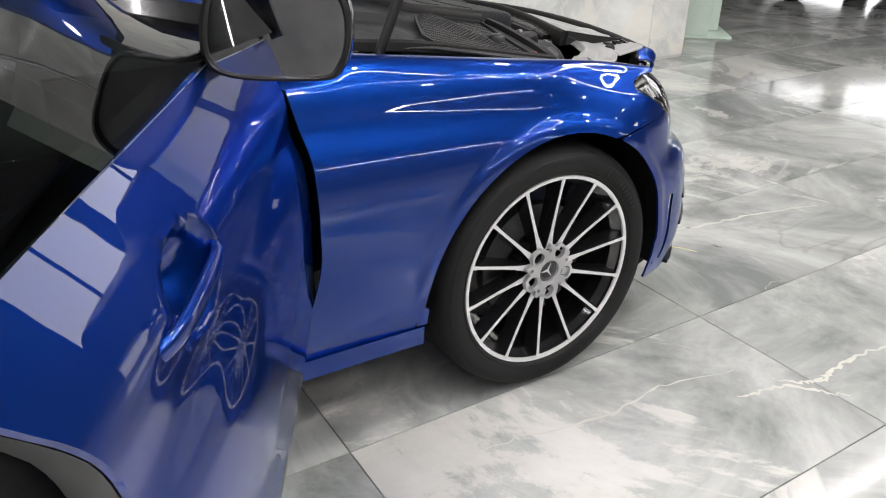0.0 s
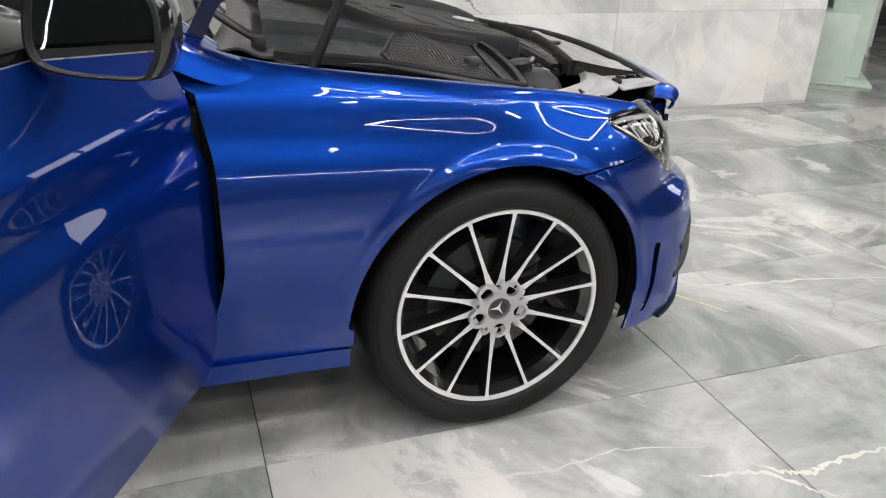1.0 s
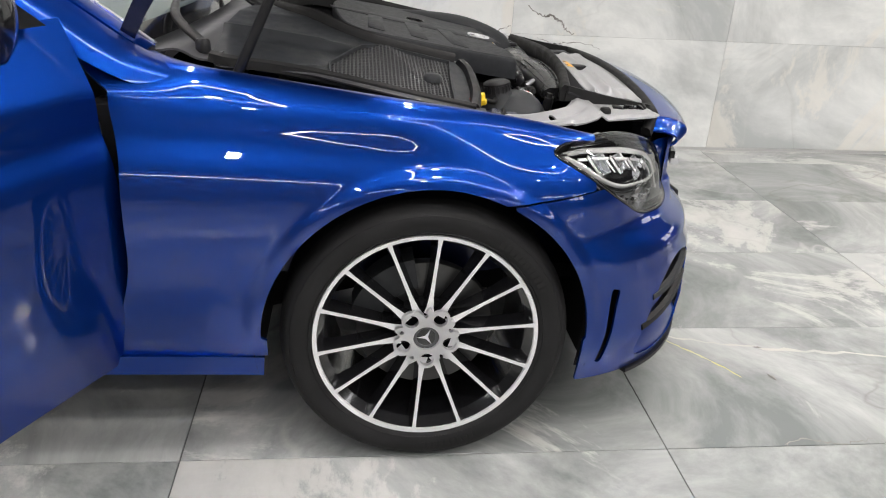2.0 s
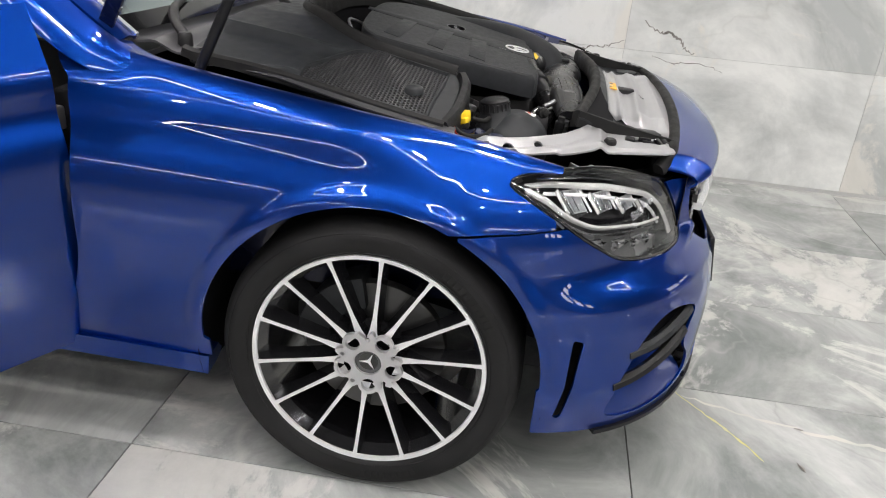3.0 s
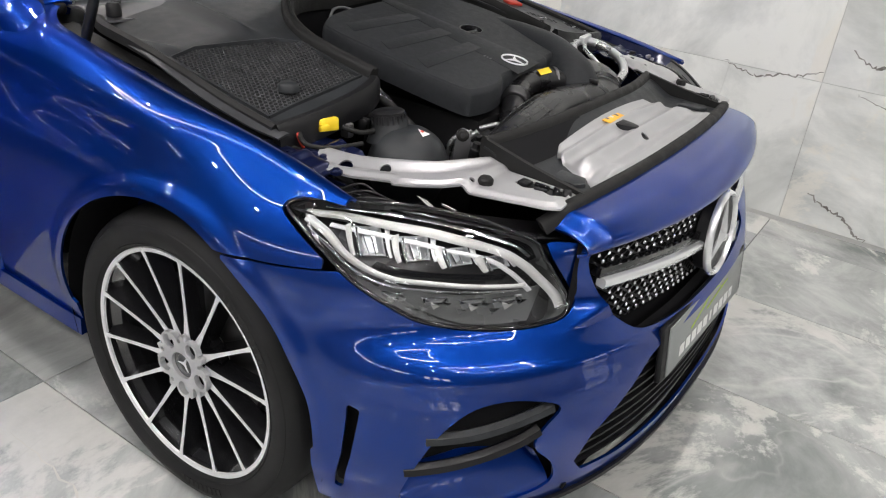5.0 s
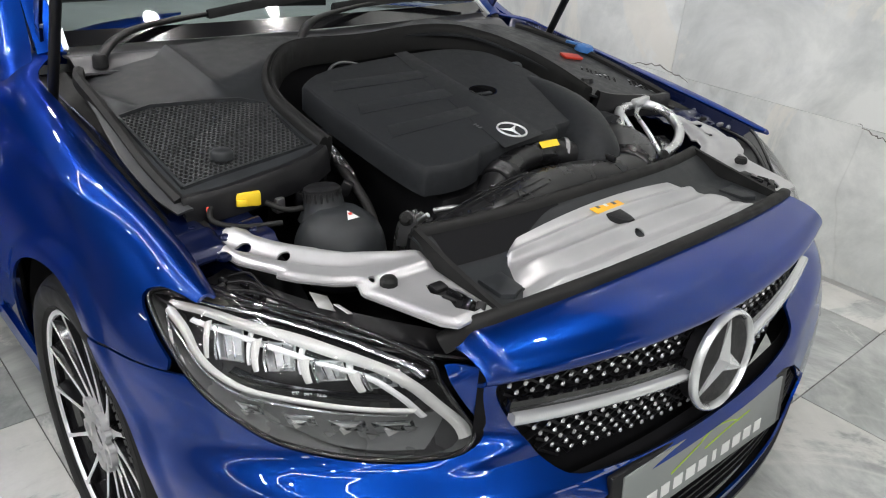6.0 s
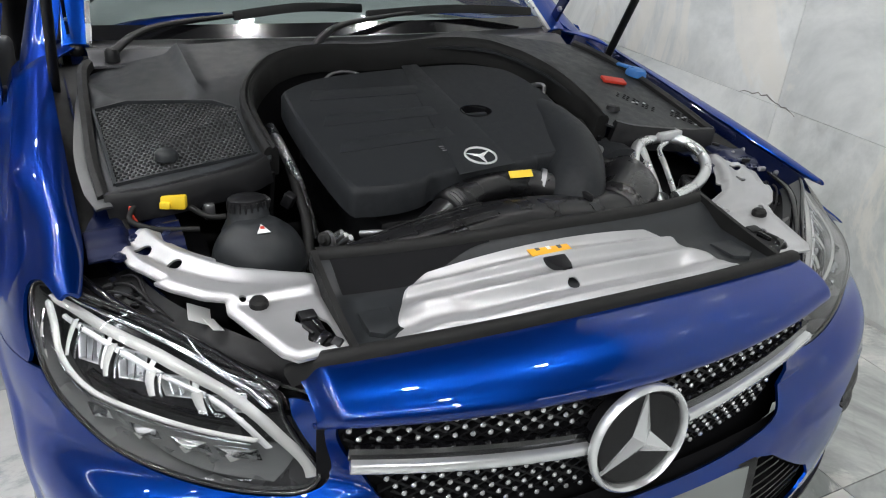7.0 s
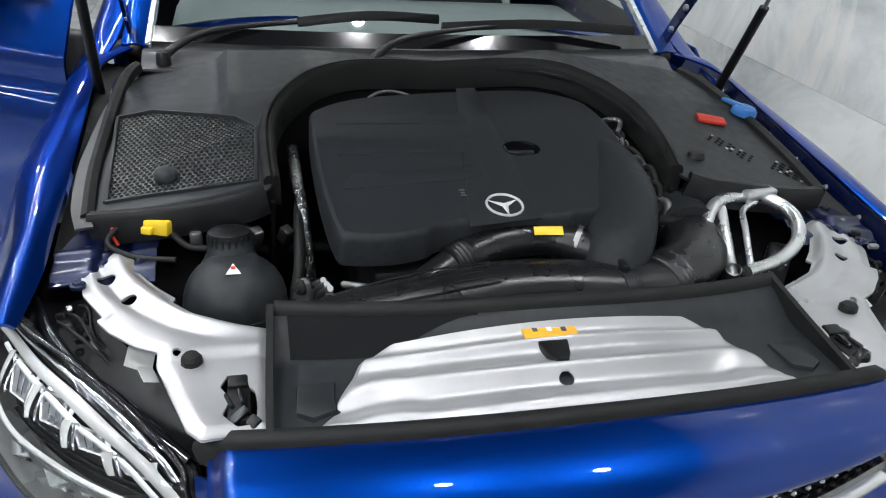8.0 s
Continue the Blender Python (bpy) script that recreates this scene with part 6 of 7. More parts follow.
cable([(-0.22, -0.20, 0.905), (-0.245, -0.16, 0.925), (-0.25, -0.11, 0.925), (-0.23, -0.05, 0.905)], 0.0035, STEEL, "thin grey wire")
part("hose_loop", tube([(-0.20, 0.21, 0.88), (-0.225, 0.235, 0.905), (-0.20, 0.265, 0.91), (-0.17, 0.25, 0.89)], 0.013, 10, 6), RUBBER, car, "short black hose", 60)

rng = random.Random(5)
for k in range(9):
    x_ = -0.20 + 0.030 * k + rng.uniform(-0.01, 0.01)
    z_ = 0.872 - 0.007 * k + rng.uniform(-0.012, 0.012)
    if k % 2:
        part("side_connector", box(rng.uniform(0.016, 0.030), 0.018, rng.uniform(0.012, 0.022), 0.004, segs=1).moved(pose(x_, rng.uniform(0.342, 0.368), z_, rng.uniform(-40, 40), rng.uniform(-30, 30), rng.uniform(0, 90))), (ALU, BLACK_SOFT, STEEL)[k % 3], car, "small engine connector")
    a_ = [(x_ + d_ + rng.uniform(-0.014, 0.014), 0.335 + e_ + rng.uniform(-0.008, 0.008), z_ + f_ + rng.uniform(-0.012, 0.012)) for d_, e_, f_ in ((0, 0, -0.02), (0.02, 0.018, 0.012), (0.05, 0.03, 0.008), (0.08, 0.02, -0.03))]
    cable(a_, rng.uniform(0.003, 0.0075), (FOIL, RUBBER, RUBBER)[k % 3], "thin engine hose")

# coolant bottle
tank_p = [(0.0, 0.070), (0.030, 0.068), (0.045, 0.060), (0.066, 0.042), (0.080, 0.015), (0.083, -0.015), (0.076, -0.045), (0.055, -0.075), (0.0, -0.085)]
tank = part("coolant_bottle", lathe([tuple(q) for q in spline(tank_p, 4)], 40).moved(pose(0.238, -0.468, 0.742, 0, -6, 0)), BLACK_SOFT, car, "dark grey coolant bottle with screw cap", 60)
part("bottle_seam", lathe([(0.0815, 0.004), (0.0855, 0.002), (0.0855, -0.002), (0.0815, -0.004)], 40).moved(pose(0.238, -0.468, 0.727, 0, -6, 0)), BLACK_SOFT, tank)
part("bottle_neck", lathe([(0.050, 0.0), (0.038, 0.022), (0.034, 0.045)], 32).moved(pose(0.196, -0.473, 0.778, 0, -10, 0)), BLACK_SOFT, tank)
cap_prof = [(0.0, 0.030), (0.028, 0.030), (0.0335, 0.026), (0.0345, 0.004), (0.0355, 0.0), (0.030, -0.004)]
part("bottle_cap", lathe(cap_prof, 40).moved(pose(0.190, -0.474, 0.808, 0, -10, 0)), BLACK, tank, "black screw cap", 40)
for k in range(20):
    a = 2 * math.pi * k / 20
    part("cap_grip", box(0.003, 0.005, 0.018, 0.001, segs=1).moved(pose(0.190, -0.474, 0.808, 0, -10, 0) @ pose(0, 0, 0, 0, 0, math.degrees(a)) @ Matrix.Translation((0.0345, 0, 0.013))), BLACK, tank)
tri_s = Soup().add([(0.014, -0.012, 0), (0.014, 0.012, 0), (-0.008, 0, 0)], [(0, 1, 2)])
part("warning_label", shell(tri_s, 0.0008).moved(pose(0.2665, -0.469, 0.8128, 0, 20, 0)), WHITE, tank, "white and red warning triangle")
part("warning_mark", box(0.006, 0.007, 0.0006).moved(pose(0.2685, -0.469, 0.8130, 0, 20, 0)), RED, tank)
# yellow connector and its wires
part("fuse_connector", box(0.036, 0.044, 0.026, 0.004, segs=2).add(*(lambda q: (q.v, q.f))(box(0.014, 0.018, 0.012, 0.002, (0.020, -0.012, -0.004)))).moved(pose(0.120, -0.587, 0.816, 0, -8, -22)), YELLOW, car, "bright yellow plug connector")
cable([(0.118, -0.606, 0.818), (0.102, -0.628, 0.828), (0.100, -0.648, 0.826), (0.122, -0.664, 0.808), (0.128, -0.655, 0.785)], 0.0030, RED, "thin red wire")
cable([(0.122, -0.604, 0.812), (0.11, -0.645, 0.815), (0.145, -0.668, 0.80), (0.178, -0.630, 0.792), (0.192, -0.56, 0.788)], 0.005)
cable([(0.10, -0.56, 0.81), (0.105, -0.50, 0.815), (0.12, -0.44, 0.80)], 0.008)
cable([(0.145, -0.565, 0.81), (0.17, -0.54, 0.80), (0.18, -0.51, 0.80)], 0.0055)
for k in range(4):
    part("terminal", box(0.022, 0.02, 0.03, 0.004).moved(pose(0.128, -0.53 + 0.05 * k, 0.792, 0, 8 * k, 14 * k)), BLACK if k % 2 else STEEL, car, "small dark terminal")

# body-colour free metal: curved brace plates each side, in grey primer
BR_OUT = [(0.190, -0.706), (0.275, -0.690), (0.338, -0.654), (0.346, -0.662), (0.376, -0.642), (0.417, -0.602), (0.434, -0.572), (0.452, -0.574), (0.500, -0.558), (0.585, -0.530), (0.606, -0.512), (0.600, -0.428)]
BR_IN = [(0.500, -0.424), (0.398, -0.421), (0.380, -0.466), (0.362, -0.498), (0.345, -0.530), (0.310, -0.560), (0.298, -0.556), (0.266, -0.584), (0.236, -0.604), (0.214, -0.618), (0.178, -0.616), (0.166, -0.650)]
BR = BR_OUT + BR_IN


def brace_hole(q):
    f = 1.0
    for x, y, rx, ry in ((0.238, -0.661, 0.013, 0.014), (0.300, -0.622, 0.010, 0.012), (0.440, -0.547, 0.006, 0.006), (0.374, -0.452, 0.004, 0.005), (0.362, -0.492, 0.005, 0.006)):
        f = min(f, math.hypot((q[0] - x) / rx, (q[1] - y) / ry) * min(rx, ry) - min(rx, ry))
    return min(f, latch_gap(q[0], q[1]))


latch_gap = poly_gap([(0.492, -0.480), (0.497, -0.455), (0.520, -0.452), (0.530, -0.445), (0.560, -0.442), (0.590, -0.447), (0.592, -0.470), (0.570, -0.487), (0.540, -0.476), (0.515, -0.490)])
br_gap = poly_gap(BR)


def brace_at(x, y):
    g = br_gap(x, y)
    z = 0.772 + 0.006 * smooth(-0.004, -0.016, g)
    d = math.hypot(x - 0.10, y + 0.335)
    z += 0.007 * math.exp(-((d - 0.325) / 0.012) ** 2) * smooth(0.46, 0.38, x)
    z -= 0.006 * math.exp(-((d - 0.355) / 0.010) ** 2) * smooth(0.44, 0.36, x)
    z += 0.010 * smooth(0.455, 0.435, x) + 0.004 * smooth(0.24, 0.18, x)
    return (x, y, z)


brace_s = shell(clip(clip(sheet(brace_at, lin(0.155, 0.615, 110), lin(-0.71, -0.41, 74)), lambda q: -br_gap(q[0], q[1])), brace_hole), 0.004)
for s in car_sides(brace_s):
    part("lamp_brace", s, PRIMER, car, "pale grey pressed metal brace over the headlamp", 40)
for sg in (1, -1):
    part("rubber_stop", lathe([(0.0, 0.014), (0.011, 0.013), (0.0145, 0.008), (0.015, -0.004), (0.018, -0.006)], 10).moved(pose(0.457, -0.527 * sg, 0.778, 0, 0, 0)), RUBBER, car, "black rubber bonnet stop", 30)
    lt = part("bonnet_latch", box(0.070, 0.030, 0.030, 0.004, (0.545, -0.466 * sg, 0.760)), BLACK, car, "black bonnet latch mechanism")
    for k, (x, y, a, b_, h) in enumerate(((0.507, -0.467, 0.022, 0.026, 0.776), (0.540, -0.462, 0.030, 0.008, 0.778), (0.545, -0.478, 0.026, 0.006, 0.777), (0.572, -0.466, 0.014, 0.030, 0.774), (0.585, -0.448, 0.016, 0.016, 0.774))):
        part("latch_lever", box(a, b_, 0.012, 0.003).moved(pose(x, y * sg, h, 8 * k, 5, 10 * k)), GLOSS if k in (1, 3) else BLACK, lt)
    for x, y, w, h, a in ((0.388, -0.604, 0.034, 0.040, -8), (0.424, -0.590, 0.028, 0.026, 24)):
        part("paper_label", box(w, h, 0.0012).moved(pose(x, y * sg, 0.738, -32 * sg, 18, a * sg)), PLASTER, car, "small white paper label")
    clutter = random.Random(11)
    for k in range(9):
        x = 0.268 + 0.011 * k
        size = (clutter.uniform(0.010, 0.022), clutter.uniform(0.006, 0.014), clutter.uniform(0.006, 0.012))
        part("lamp_connector", box(*size, 0.002, segs=1).moved(pose(x, (-0.712 + 0.004 * k + clutter.uniform(-0.018, 0.018)) * sg, 0.752 - 0.002 * k, clutter.uniform(-25, 25), clutter.uniform(-20, 20), clutter.uniform(0, 90))), (GLOSS, BLACK, GLOSS, STEEL)[k % 4], car, "small dark lamp connector")
    for k in range(3):
        part("lamp_wire", tube([(0.262 + 0.02 * k, (-0.700 - 0.012 * k) * sg, 0.756), (0.295 + 0.02 * k, (-0.680 - 0.010 * k) * sg, 0.770 - 0.004 * k), (0.335 + 0.02 * k, (-0.672 + 0.004 * k) * sg, 0.752), (0.350 + 0.02 * k, (-0.655 + 0.006 * k) * sg, 0.735)], 0.0022, 8, 5), BLACK, car, "thin black lamp wire", 60)
    # dark lamp mounting seen in the gap
    shelf = sheet(lambda x, v: (x, -(0.800 - 0.36 * max((x - 0.26) / 0.36, 0.0) ** 1.35 - 0.13 * v * (1 - 0.35 * (x - 0.26) / 0.36)), 0.750 - 0.06 * (x - 0.26) / 0.36 - 0.020 * math.sin(math.pi * v)), lin(0.22, 0.62, 36), lin(-0.15, 1, 12))
    part("lamp_mount", shell(shelf if sg > 0 else shelf.flip_y(), 0.004), BLACK, car, "black headlamp mounting", 40)
    rail = tube([(0.245, -0.765 * sg, 0.762), (0.36, -0.715 * sg, 0.762), (0.47, -0.632 * sg, 0.742), (0.575, -0.530 * sg, 0.712)], 0.008, 8, 6, True, 0.7)
    part("lamp_rail", rail, GLOSS, car, "black lamp edge rail", 60)

# radiator cover and silver front panel
SH = [(0.386, -0.412), (0.408, -0.30), (0.430, -0.16), (0.438, 0.0), (0.434, 0.16), (0.418, 0.30), (0.396, 0.418)]
SHC = [tuple(q) for q in spline(SH, 8)]
sh_x = curve1([y for x, y in SHC], [x for x, y in SHC])


def shroud_at(y, v):
    x = sh_x(y) + (0.632 - sh_x(y)) * v
    z = 0.800 - 0.032 * smooth(0.0, 0.35, v) - 0.010 * v + 0.016 * smooth(0.45, 0.0, abs(y)) * (1 - 0.5 * v)
    return (x, y, z)


shroud = part("radiator_cover", shell(sheet(shroud_at, lin(-0.425, 0.425, 70), lin(0, 1, 26)), 0.005), BLACK_SOFT, car, "black plastic radiator cover", 30)
part("radiator_seal", ribbon([(x - 0.004, y, shroud_at(y, 0)[2] + 0.006) for x, y in SHC], (0, 0, 1), [(-0.014, -0.03), (-0.012, 0.006), (-0.004, 0.013), (0.006, 0.012), (0.013, 0.004), (0.014, -0.03)]), RUBBER, shroud, "black rubber seal edge", 50)
for sg in (-1, 1):
    part("side_flange", ribbon([tuple(q) for q in spline([(0.386, 0.418 * sg, 0.812), (0.48, 0.424 * sg, 0.792), (0.56, 0.428 * sg, 0.778), (0.615, 0.430 * sg, 0.770)], 5)], (0, 0, 1), [(-0.005, -0.03), (-0.005, 0.008), (0.005, 0.008), (0.005, -0.03)]), RUBBER, shroud, "black upright edge", 40)
    part("cover_pad", prism([(0.520, 0.340 * sg), (0.575, 0.345 * sg), (0.588, 0.375 * sg), (0.575, 0.395 * sg), (0.520, 0.392 * sg)][::sg], 0.763, 0.7745, 0.003).moved(pose(0, 0, 0)), BLACK_SOFT, shroud, "moulded pad")
    for x, y in ((0.470, 0.405), (0.600, 0.385)):
        part("push_clip", lathe([(0.0, 0.005), (0.008, 0.004), (0.010, 0.0)], 16).moved(Matrix.Translation((x, y * sg, shroud_at(y * sg, (x - sh_x(y * sg)) / (0.632 - sh_x(y * sg)))[2]))), BLACK_SOFT, shroud)
# no opening is cut: a near-black strip on the cover gives the slot's shade
part("inlet_slot", sheet(lambda y, v: tuple(np.array(shroud_at(y, 0.03 + v * (0.03 + 0.24 * smooth(-0.12, -0.30, y)))) + np.array((0.0015, 0, 0.006))), lin(-0.395, -0.12, 30), lin(0, 1, 8)), DARK, shroud, "long near-black strip for the shade of an inlet slot")


PAN_Y = curve1((0.462, 0.480, 0.50, 0.54, 0.58, 0.632), (0.225, 0.265, 0.285, 0.313, 0.335, 0.375))


def pan_at(x, u):
    y = PAN_Y(x) * u - 0.02
    z0 = shroud_at(y, (x - sh_x(y)) / (0.632 - sh_x(y)))[2] + 0.011
    z = z0 + 0.011 * math.exp(-((x - 0.497) / 0.009) ** 2) + 0.010 * math.exp(-((x - 0.540 - 0.006 * math.cos(5 * y)) / 0.012) ** 2) * smooth(1.0, 0.85, abs(u)) - 0.006 * math.exp(-((x - 0.575) / 0.011) ** 2) + 0.005 * math.exp(-((x - 0.606) / 0.008) ** 2)
    z += 0.008 * math.exp(-(((x - 0.575) / 0.035) ** 2 + ((abs(y) - 0.275) / 0.045) ** 2) ** 2)
    edge = min(1 - abs(u), (x - 0.462) / 0.2)
    return (x, y, z - 0.008 * smooth(0.03, 0.0, edge))


pan = part("front_panel", shell(clip(sheet(pan_at, lin(0.462, 0.630, 60), lin(-1, 1, 90)), lambda q: math.hypot((q[0] - 0.567) / 0.0095, (q[1] + 0.020) / 0.0115) - 1), 0.003), ALU_PANEL, car, "silver pressed metal panel with ridges and a hole", 40)
# near-black disc beneath the cut hole, as the shade inside it
part("panel_hole", lathe([(0.0, 0.0), (0.013, 0.0)], 20).moved(Matrix.Translation((0.567, -0.020, 0.768))), DARK, pan)
lab = part("caution_label", box(0.030, 0.084, 0.0015, 0.0005).moved(pose(0.480, -0.018, 0.803, 0, 6, 1)), ORANGE, car, "yellow-orange caution label with unreadable print")
for k in range(3):
    part("print_bar", box(0.009, 0.008, 0.0006).moved(pose(0.478 + 0.002 * k, -0.040 + 0.022 * k, 0.8042, 0, 6, 1)), WHITE if k % 2 else CHAR, lab)
part("label_tab", prism([(0.49, -0.045), (0.53, -0.036), (0.545, -0.028), (0.545, -0.010), (0.53, -0.002), (0.49, 0.008)], 0.786, 0.799, 0.003).moved(pose(0, 0, 0)), BLACK, car, "black plastic tab")

# bracket that carries the radiator cover's corner
mount = part("mount_bracket", prism([(-0.020, -0.05), (0.018, -0.05), (0.016, 0.0), (0.010, 0.018), (-0.004, 0.022), (-0.014, 0.014)], -0.004, 0.004, 0.0015).moved(pose(0.300, -0.362, 0.782, 90, 0, 35)), STEEL, car, "dull steel mounting bracket", 30)
part("mount_bush", lathe([(0.0, 0.014), (0.007, 0.013), (0.009, 0.008), (0.013, 0.006), (0.014, -0.010), (0.0, -0.012)], 14).moved(pose(0.300, -0.366, 0.790, 75, 0, 35)), RUBBER, mount, "black rubber bush")
for k, (dx, dy, dz, r_) in enumerate(((0.045, -0.022, -0.006, 0.012), (0.058, 0.006, -0.020, 0.009), (0.012, 0.045, -0.012, 0.010))):
    part("mount_bolt", lathe([(0.0, 0.018), (0.7 * r_, 0.017), (0.75 * r_, 0.006), (r_, 0.004), (r_, -0.020), (0.6 * r_, -0.045)], 12).moved(pose(0.300 + dx, -0.362 + dy, 0.780 + dz, 12 * k, 8, 0)), (BLACK, STEEL, BLACK)[k], mount)

# air-conditioning pipes on the far side
ac = part("coolant_pipe", tube([(0.215, 0.418, 0.760), (0.185, 0.420, 0.800), (0.140, 0.462, 0.828), (0.122, 0.530, 0.832), (0.138, 0.574, 0.828), (0.185, 0.594, 0.815), (0.245, 0.570, 0.797), (0.290, 0.510, 0.780), (0.305, 0.445, 0.768)], 0.0125, 14, 8), SATIN, car, "bare aluminium air-conditioning pipe loop", 60)
part("thin_pipe", tube([(0.138, 0.540, 0.826), (0.160, 0.505, 0.818), (0.200, 0.492, 0.800), (0.245, 0.480, 0.775), (0.285, 0.470, 0.750)], 0.0060, 12, 8), SATIN, ac, "thin aluminium pipe", 60)
part("second_pipe", tube([(0.130, 0.475, 0.822), (0.17, 0.465, 0.800), (0.22, 0.455, 0.770), (0.265, 0.448, 0.735)], 0.010, 12, 8), SATIN, ac, "", 60)
part("pipe_block", box(0.030, 0.070, 0.024, 0.005).moved(pose(0.126, 0.548, 0.838, 0, 0, 10)), ALU, ac, "aluminium pipe block")
part("pipe_fitting", lathe([(0.013, 0.0), (0.016, 0.002), (0.016, 0.03), (0.013, 0.032)], 18).moved(pose(0.26, 0.447, 0.725, 10, 20, 0)), STEEL, ac)
part("receiver", box(0.085, 0.042, 0.10, 0.012, segs=3).moved(pose(0.215, 0.565, 0.705, 0, 0, -35)), ALU, car, "silver receiver canister", 40)
for k in range(5):
    part("wing_clip", box(0.018, 0.010, 0.01, 0.002, segs=1).moved(pose(0.06 + 0.055 * k, 0.715 - 0.004 * k, 0.792, 0, 0, 20 * k)), BLACK if k % 2 else STEEL, car, "small body clip")

# gas struts, hinges and the raised bonnet
B0, BA = Vector((-0.49, 0, 1.165)), radians(51)
for sg in (-1, 1):
    st = part("gas_strut", tube([(-0.425, 0.742 * sg, 0.850), (-0.30, 0.735 * sg, 1.118)], 0.011, 14, 2, True, 1.0, False), BLACK, car, "black gas strut holding the bonnet up", 60)
    part("strut_rod", tube([(-0.30, 0.735 * sg, 1.118), (-0.005, 0.70 * sg, 1.765)], 0.005, 10, 2, True, 1.0, False), STEEL, st, "thin steel rod", 60)
    part("strut_ball", lathe([(0.0, 0.012), (0.009, 0.009), (0.012, 0.0), (0.009, -0.009), (0.0, -0.012)], 14).moved(Matrix.Translation((-0.430, 0.742 * sg, 0.842))), STEEL, st)
    hg = part("bonnet_hinge", ribbon([(-0.640, 0.690 * sg, 0.935), (-0.60, 0.695 * sg, 1.010), (-0.545, 0.698 * sg, 1.090), (-0.45, 0.698 * sg, 1.185)], (0, 1, 0), [(-0.016, -0.004), (-0.016, 0.004), (0.016, 0.004), (0.016, -0.004)]), PAINT_IN, car, "dark blue hinge arm", 40)
    for k in range(3):
        part("hinge_bolt", lathe([(0.0, 0.008), (0.008, 0.007), (0.010, 0.0)], 6).moved(pose(-0.60 + 0.05 * k, 0.690 * sg, 0.99 + 0.07 * k, 90, 0, 0)), STEEL, hg)
    part("hinge_base", box(0.07, 0.034, 0.03, 0.012, (-0.615, 0.680 * sg, 0.915), 3), BLACK, car, "dark hinge mount")


def bonnet_at(u, v):
    half = 0.735 - 0.10 * v - 0.16 * smooth(0.75, 1.0, v)
    y = half * u
    s = 1.17 * v - 0.05 * u * u * (1 if v > 0.5 else -0.6)
    h = 0.035 * (1 - u * u) + 0.05 * math.sin(math.pi * min(v, 1.0)) * 0.8
    return (B0.x + s * math.cos(BA) - h * math.sin(BA), y, B0.z + s * math.sin(BA) + h * math.cos(BA))


bonnet = part("bonnet", shell(sheet(bonnet_at, lin(-1, 1, 30), lin(0, 1, 26)), 0.012), PAINT, car, "blue bonnet raised on gas struts", 40)
# out of view; added black so that the bay's plastics reflect less light
part("bonnet_liner", shell(sheet(lambda u, v: tuple(np.array(bonnet_at(u, 0.06 + 0.86 * v)) + np.array((math.sin(BA), 0, -math.cos(BA))) * (0.026 + 0.006 * math.cos(9 * u) * math.cos(11 * v))), lin(-0.86, 0.86, 24), lin(0, 1, 22)), 0.008), LINER, bonnet, "unseen black felt liner, added to darken bay reflections", 40)

# ---- marks on wall and floor ----
def vein(name, parent, pts, width, mat, wall=True, seed=1, rough=0.007):
    """A jagged natural vein as a thin inlay."""
    rng = random.Random(seed)
    line = spline(pts, 8)
    line = [(q[0] + rng.uniform(-rough, rough), q[1] + rng.uniform(-rough, rough)) for q in line]
    s = Soup()
    for i, (a, b_) in enumerate(line):
        w = width * (0.35 + rng.random()) * (0.3 + 0.7 * math.sin(math.pi * (i + 0.5) / len(line)))
        p0, p1 = line[max(i - 1, 0)], line[min(i + 1, len(line) - 1)]
        d = Vector((p1[0] - p0[0], p1[1] - p0[1]))
        d = d.normalized() if d.length else Vector((1, 0))
        nx, ny = -d.y * w, d.x * w
        for k in (1, -1):
            s.v.append((a + k * nx, 1.7722, b_ + k * ny) if wall else (a + k * nx, b_ + k * ny, 0.0006))
    s.f = [(2 * i, 2 * i + 1, 2 * i + 3, 2 * i + 2) for i in range(len(line) - 1)]
    ob = part(name, s, mat, parent)
    return ob


DARK_VEIN = grain(material("dark_stone_vein", (0.17, 0.16, 0.145), 0.3), 120, (0.2, 0.5), 0.1, 0.001, ((0.12, 0.11, 0.10), (0.30, 0.29, 0.27)))
PALE_VEIN = grain(material("pale_stone_vein", (0.56, 0.55, 0.51), 0.15), 120, (0.1, 0.25), 0.05, 0.001, ((0.46, 0.46, 0.43), (0.60, 0.58, 0.53)))
vein("stone_vein", wall_north, [(0.740, 0.765), (0.80, 0.722), (0.87, 0.715), (0.915, 0.690), (0.945, 0.655), (0.995, 0.628)], 0.006, DARK_VEIN, True, 3)
vein("stone_vein", wall_north, [(0.745, 0.165), (0.80, 0.125), (0.87, 0.105), (0.93, 0.075), (0.96, 0.040), (1.010, 0.022)], 0.006, DARK_VEIN, True, 4)
vein("stone_vein", wall_north, [(0.26, 0.625), (0.35, 0.600), (0.43, 0.590), (0.50, 0.618), (0.58, 0.628), (0.650, 0.655)], 0.0035, DARK_VEIN, True, 5)
vein("stone_vein", wall_north, [(0.80, 0.600), (0.90, 0.575), (1.00, 0.585), (1.15, 0.56)], 0.0025, DARK_VEIN, True, 6)
vein("stone_vein", wall_north, [(-0.75, 0.625), (-0.60, 0.640), (-0.45, 0.610)], 0.003, DARK_VEIN, True, 7)
vein("stone_vein", floor, [(0.55, -1.20), (0.60, -1.245), (0.66, -1.27), (0.72, -1.26), (0.82, -1.25), (0.95, -1.26), (1.10, -1.30)], 0.008, PALE_VEIN, False, 8)
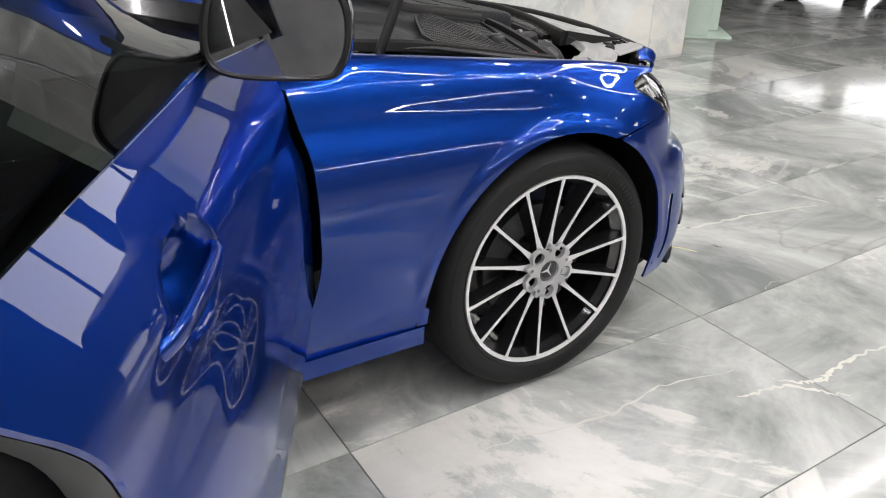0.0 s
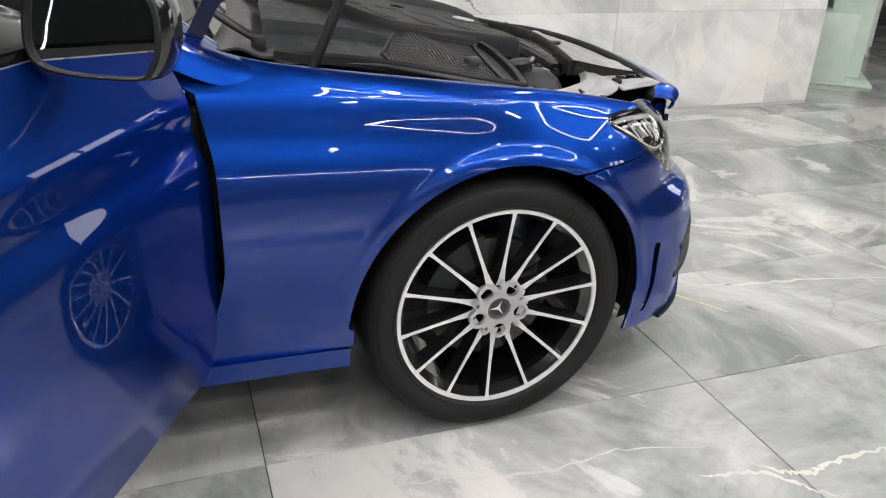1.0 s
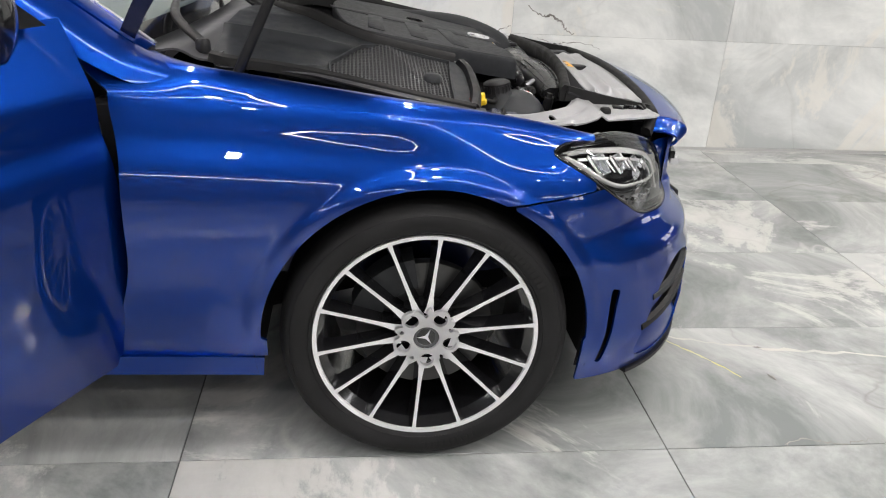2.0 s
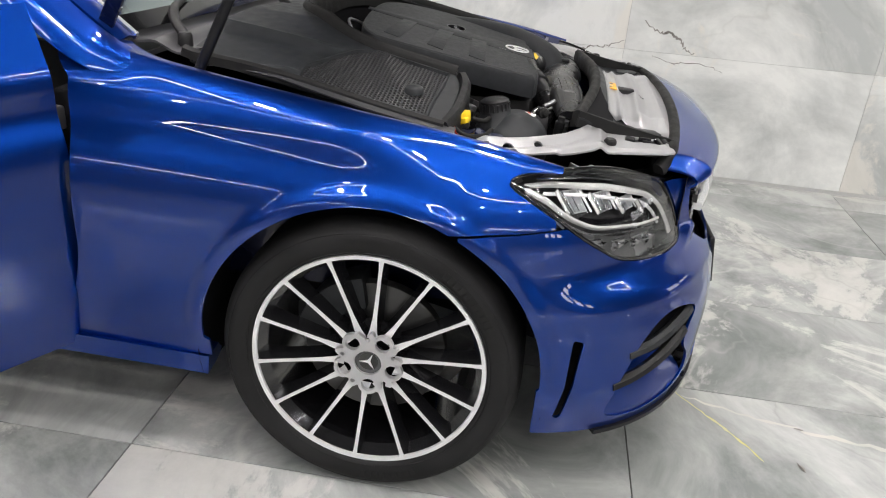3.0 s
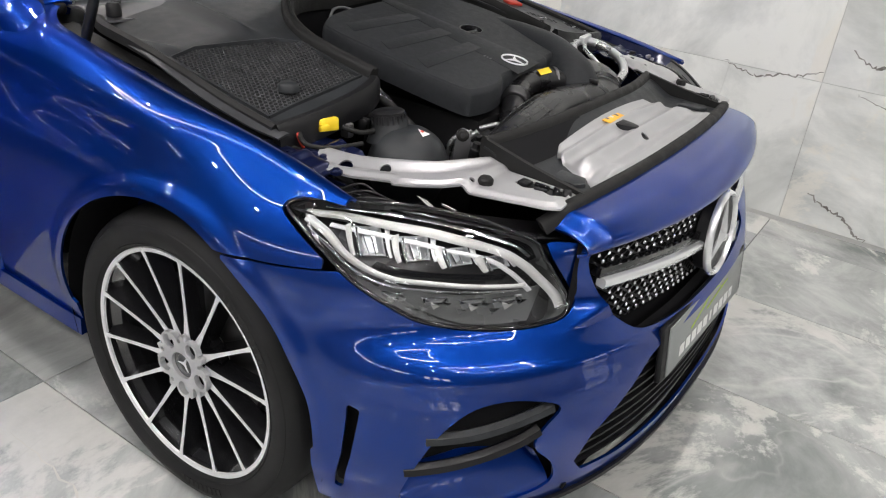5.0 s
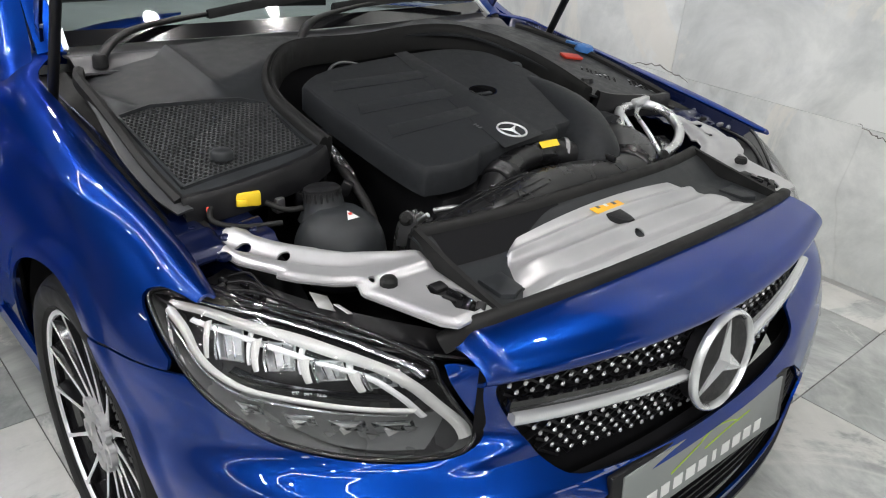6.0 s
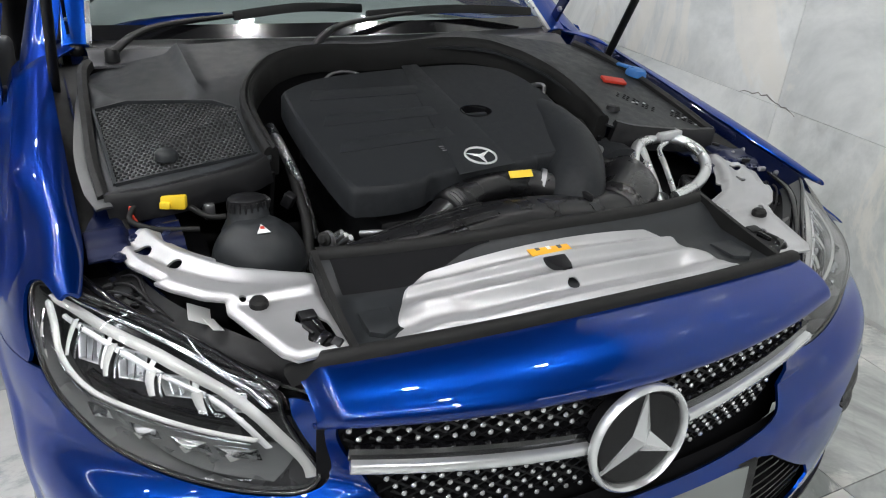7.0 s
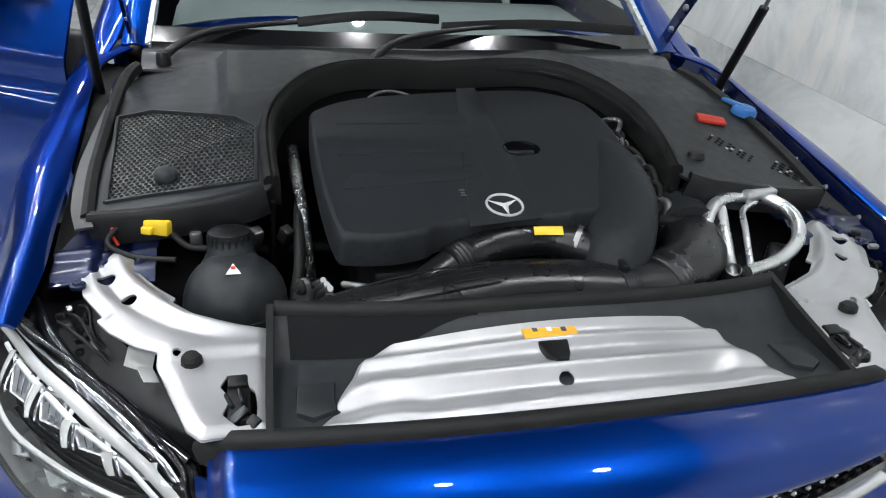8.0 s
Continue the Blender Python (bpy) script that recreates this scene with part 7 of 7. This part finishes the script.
vein("stone_vein", floor, [(0.40, -1.20), (0.46, -1.215), (0.55, -1.235), (0.62, -1.31), (0.67, -1.36)], 0.006, PALE_VEIN, False, 9)
vein("stone_vein", floor, [(0.80, -0.30), (1.00, -0.36), (1.20, -0.40), (1.45, -0.43), (1.75, -0.50)], 0.008, PALE_VEIN, False, 10)
vein("stone_vein", floor, [(-0.45, -1.02), (-0.2, -1.03), (0.05, -1.08), (0.25, -1.06), (0.50, -1.12)], 0.004, PALE_VEIN, False, 11)
vein("stone_vein", floor, [(0.95, -0.86), (1.02, -0.84), (1.10, -0.86), (1.20, -0.845)], 0.003, DARK_VEIN, False, 12, 0.006)
vein("tape_mark", floor, [(0.78, -0.28), (0.86, -0.38), (0.93, -0.47), (0.98, -0.55)], 0.004, grain(material("faded_yellow_tape", (0.55, 0.50, 0.18), 0.4), 90, (0.3, 0.5), 0.05, 0.001, ((0.50, 0.48, 0.30), (0.58, 0.52, 0.14))), False, 13, 0.002)
leaf = Soup().add([(0, -0.018, 0.001), (0.007, -0.004, 0.004), (0.003, 0.020, 0.002), (-0.005, 0.004, 0.003), (0.0, 0.0, 0.006)], [(0, 1, 4), (1, 2, 4), (2, 3, 4), (3, 0, 4)])
lf = new("dry_leaf", mesh("dry_leaf", shell(leaf, 0.0008).moved(pose(1.071, -0.554, 0.0006, 0, 0, 25)), DARK_VEIN))
tagged(lf, "small dry dark leaf lying on the marble floor", "leaf")
lf2 = new("dry_leaf", mesh("dry_leaf", shell(Soup().add([tuple(0.7 * c for c in q) for q in leaf.v], leaf.f), 0.0008).moved(pose(1.110, -0.385, 0.0006, 0, 0, 80)), DARK_VEIN))
tagged(lf2, "small dry dark leaf lying on the marble floor", "leaf")
# ---- tiles ----
def tile_mesh(name, sx, sy, sz, mat):
    return mesh(name, box(sx - (0.003 if mat is FLOOR else 0.0016), sy - (0.003 if mat is FLOOR else 0.0016), sz, 0.0008, (0, 0, -sz / 2), 1), mat, flat=True)


ft = tile_mesh("tile", 1.2, 0.606, 0.008, FLOOR)
for i in range(-6, 9):
    for j in range(-10, 12):
        t = new("tile", ft)
        t.parent = floor
        t.location = (0.629 + 0.6 + 1.2 * i, -0.864 + 0.303 + 0.606 * j, 0.0)
        t.rotation_euler = (0, 0, math.pi * (random.random() < 0.5))
wt = tile_mesh("wall_tile", 1.2, 0.6, 0.008, WALL)
wt2 = tile_mesh("wall_tile", 0.358, 0.6, 0.008, WALL)
for i in range(-6, 4):
    for j in range(6):
        t = new("wall_tile", wt if i < 3 else wt2)
        t.parent = wall_north
        t.rotation_euler = (radians(90), 0, 0)
        t.location = (0.66 - 0.6 + 1.2 * i - (0.0 if i < 3 else 0.421), 1.773, 0.02 + 0.3 + 0.6 * j)
        if 0.02 + 0.6 * j + 0.6 > CEIL + 0.4:
            bpy.data.objects.remove(t)
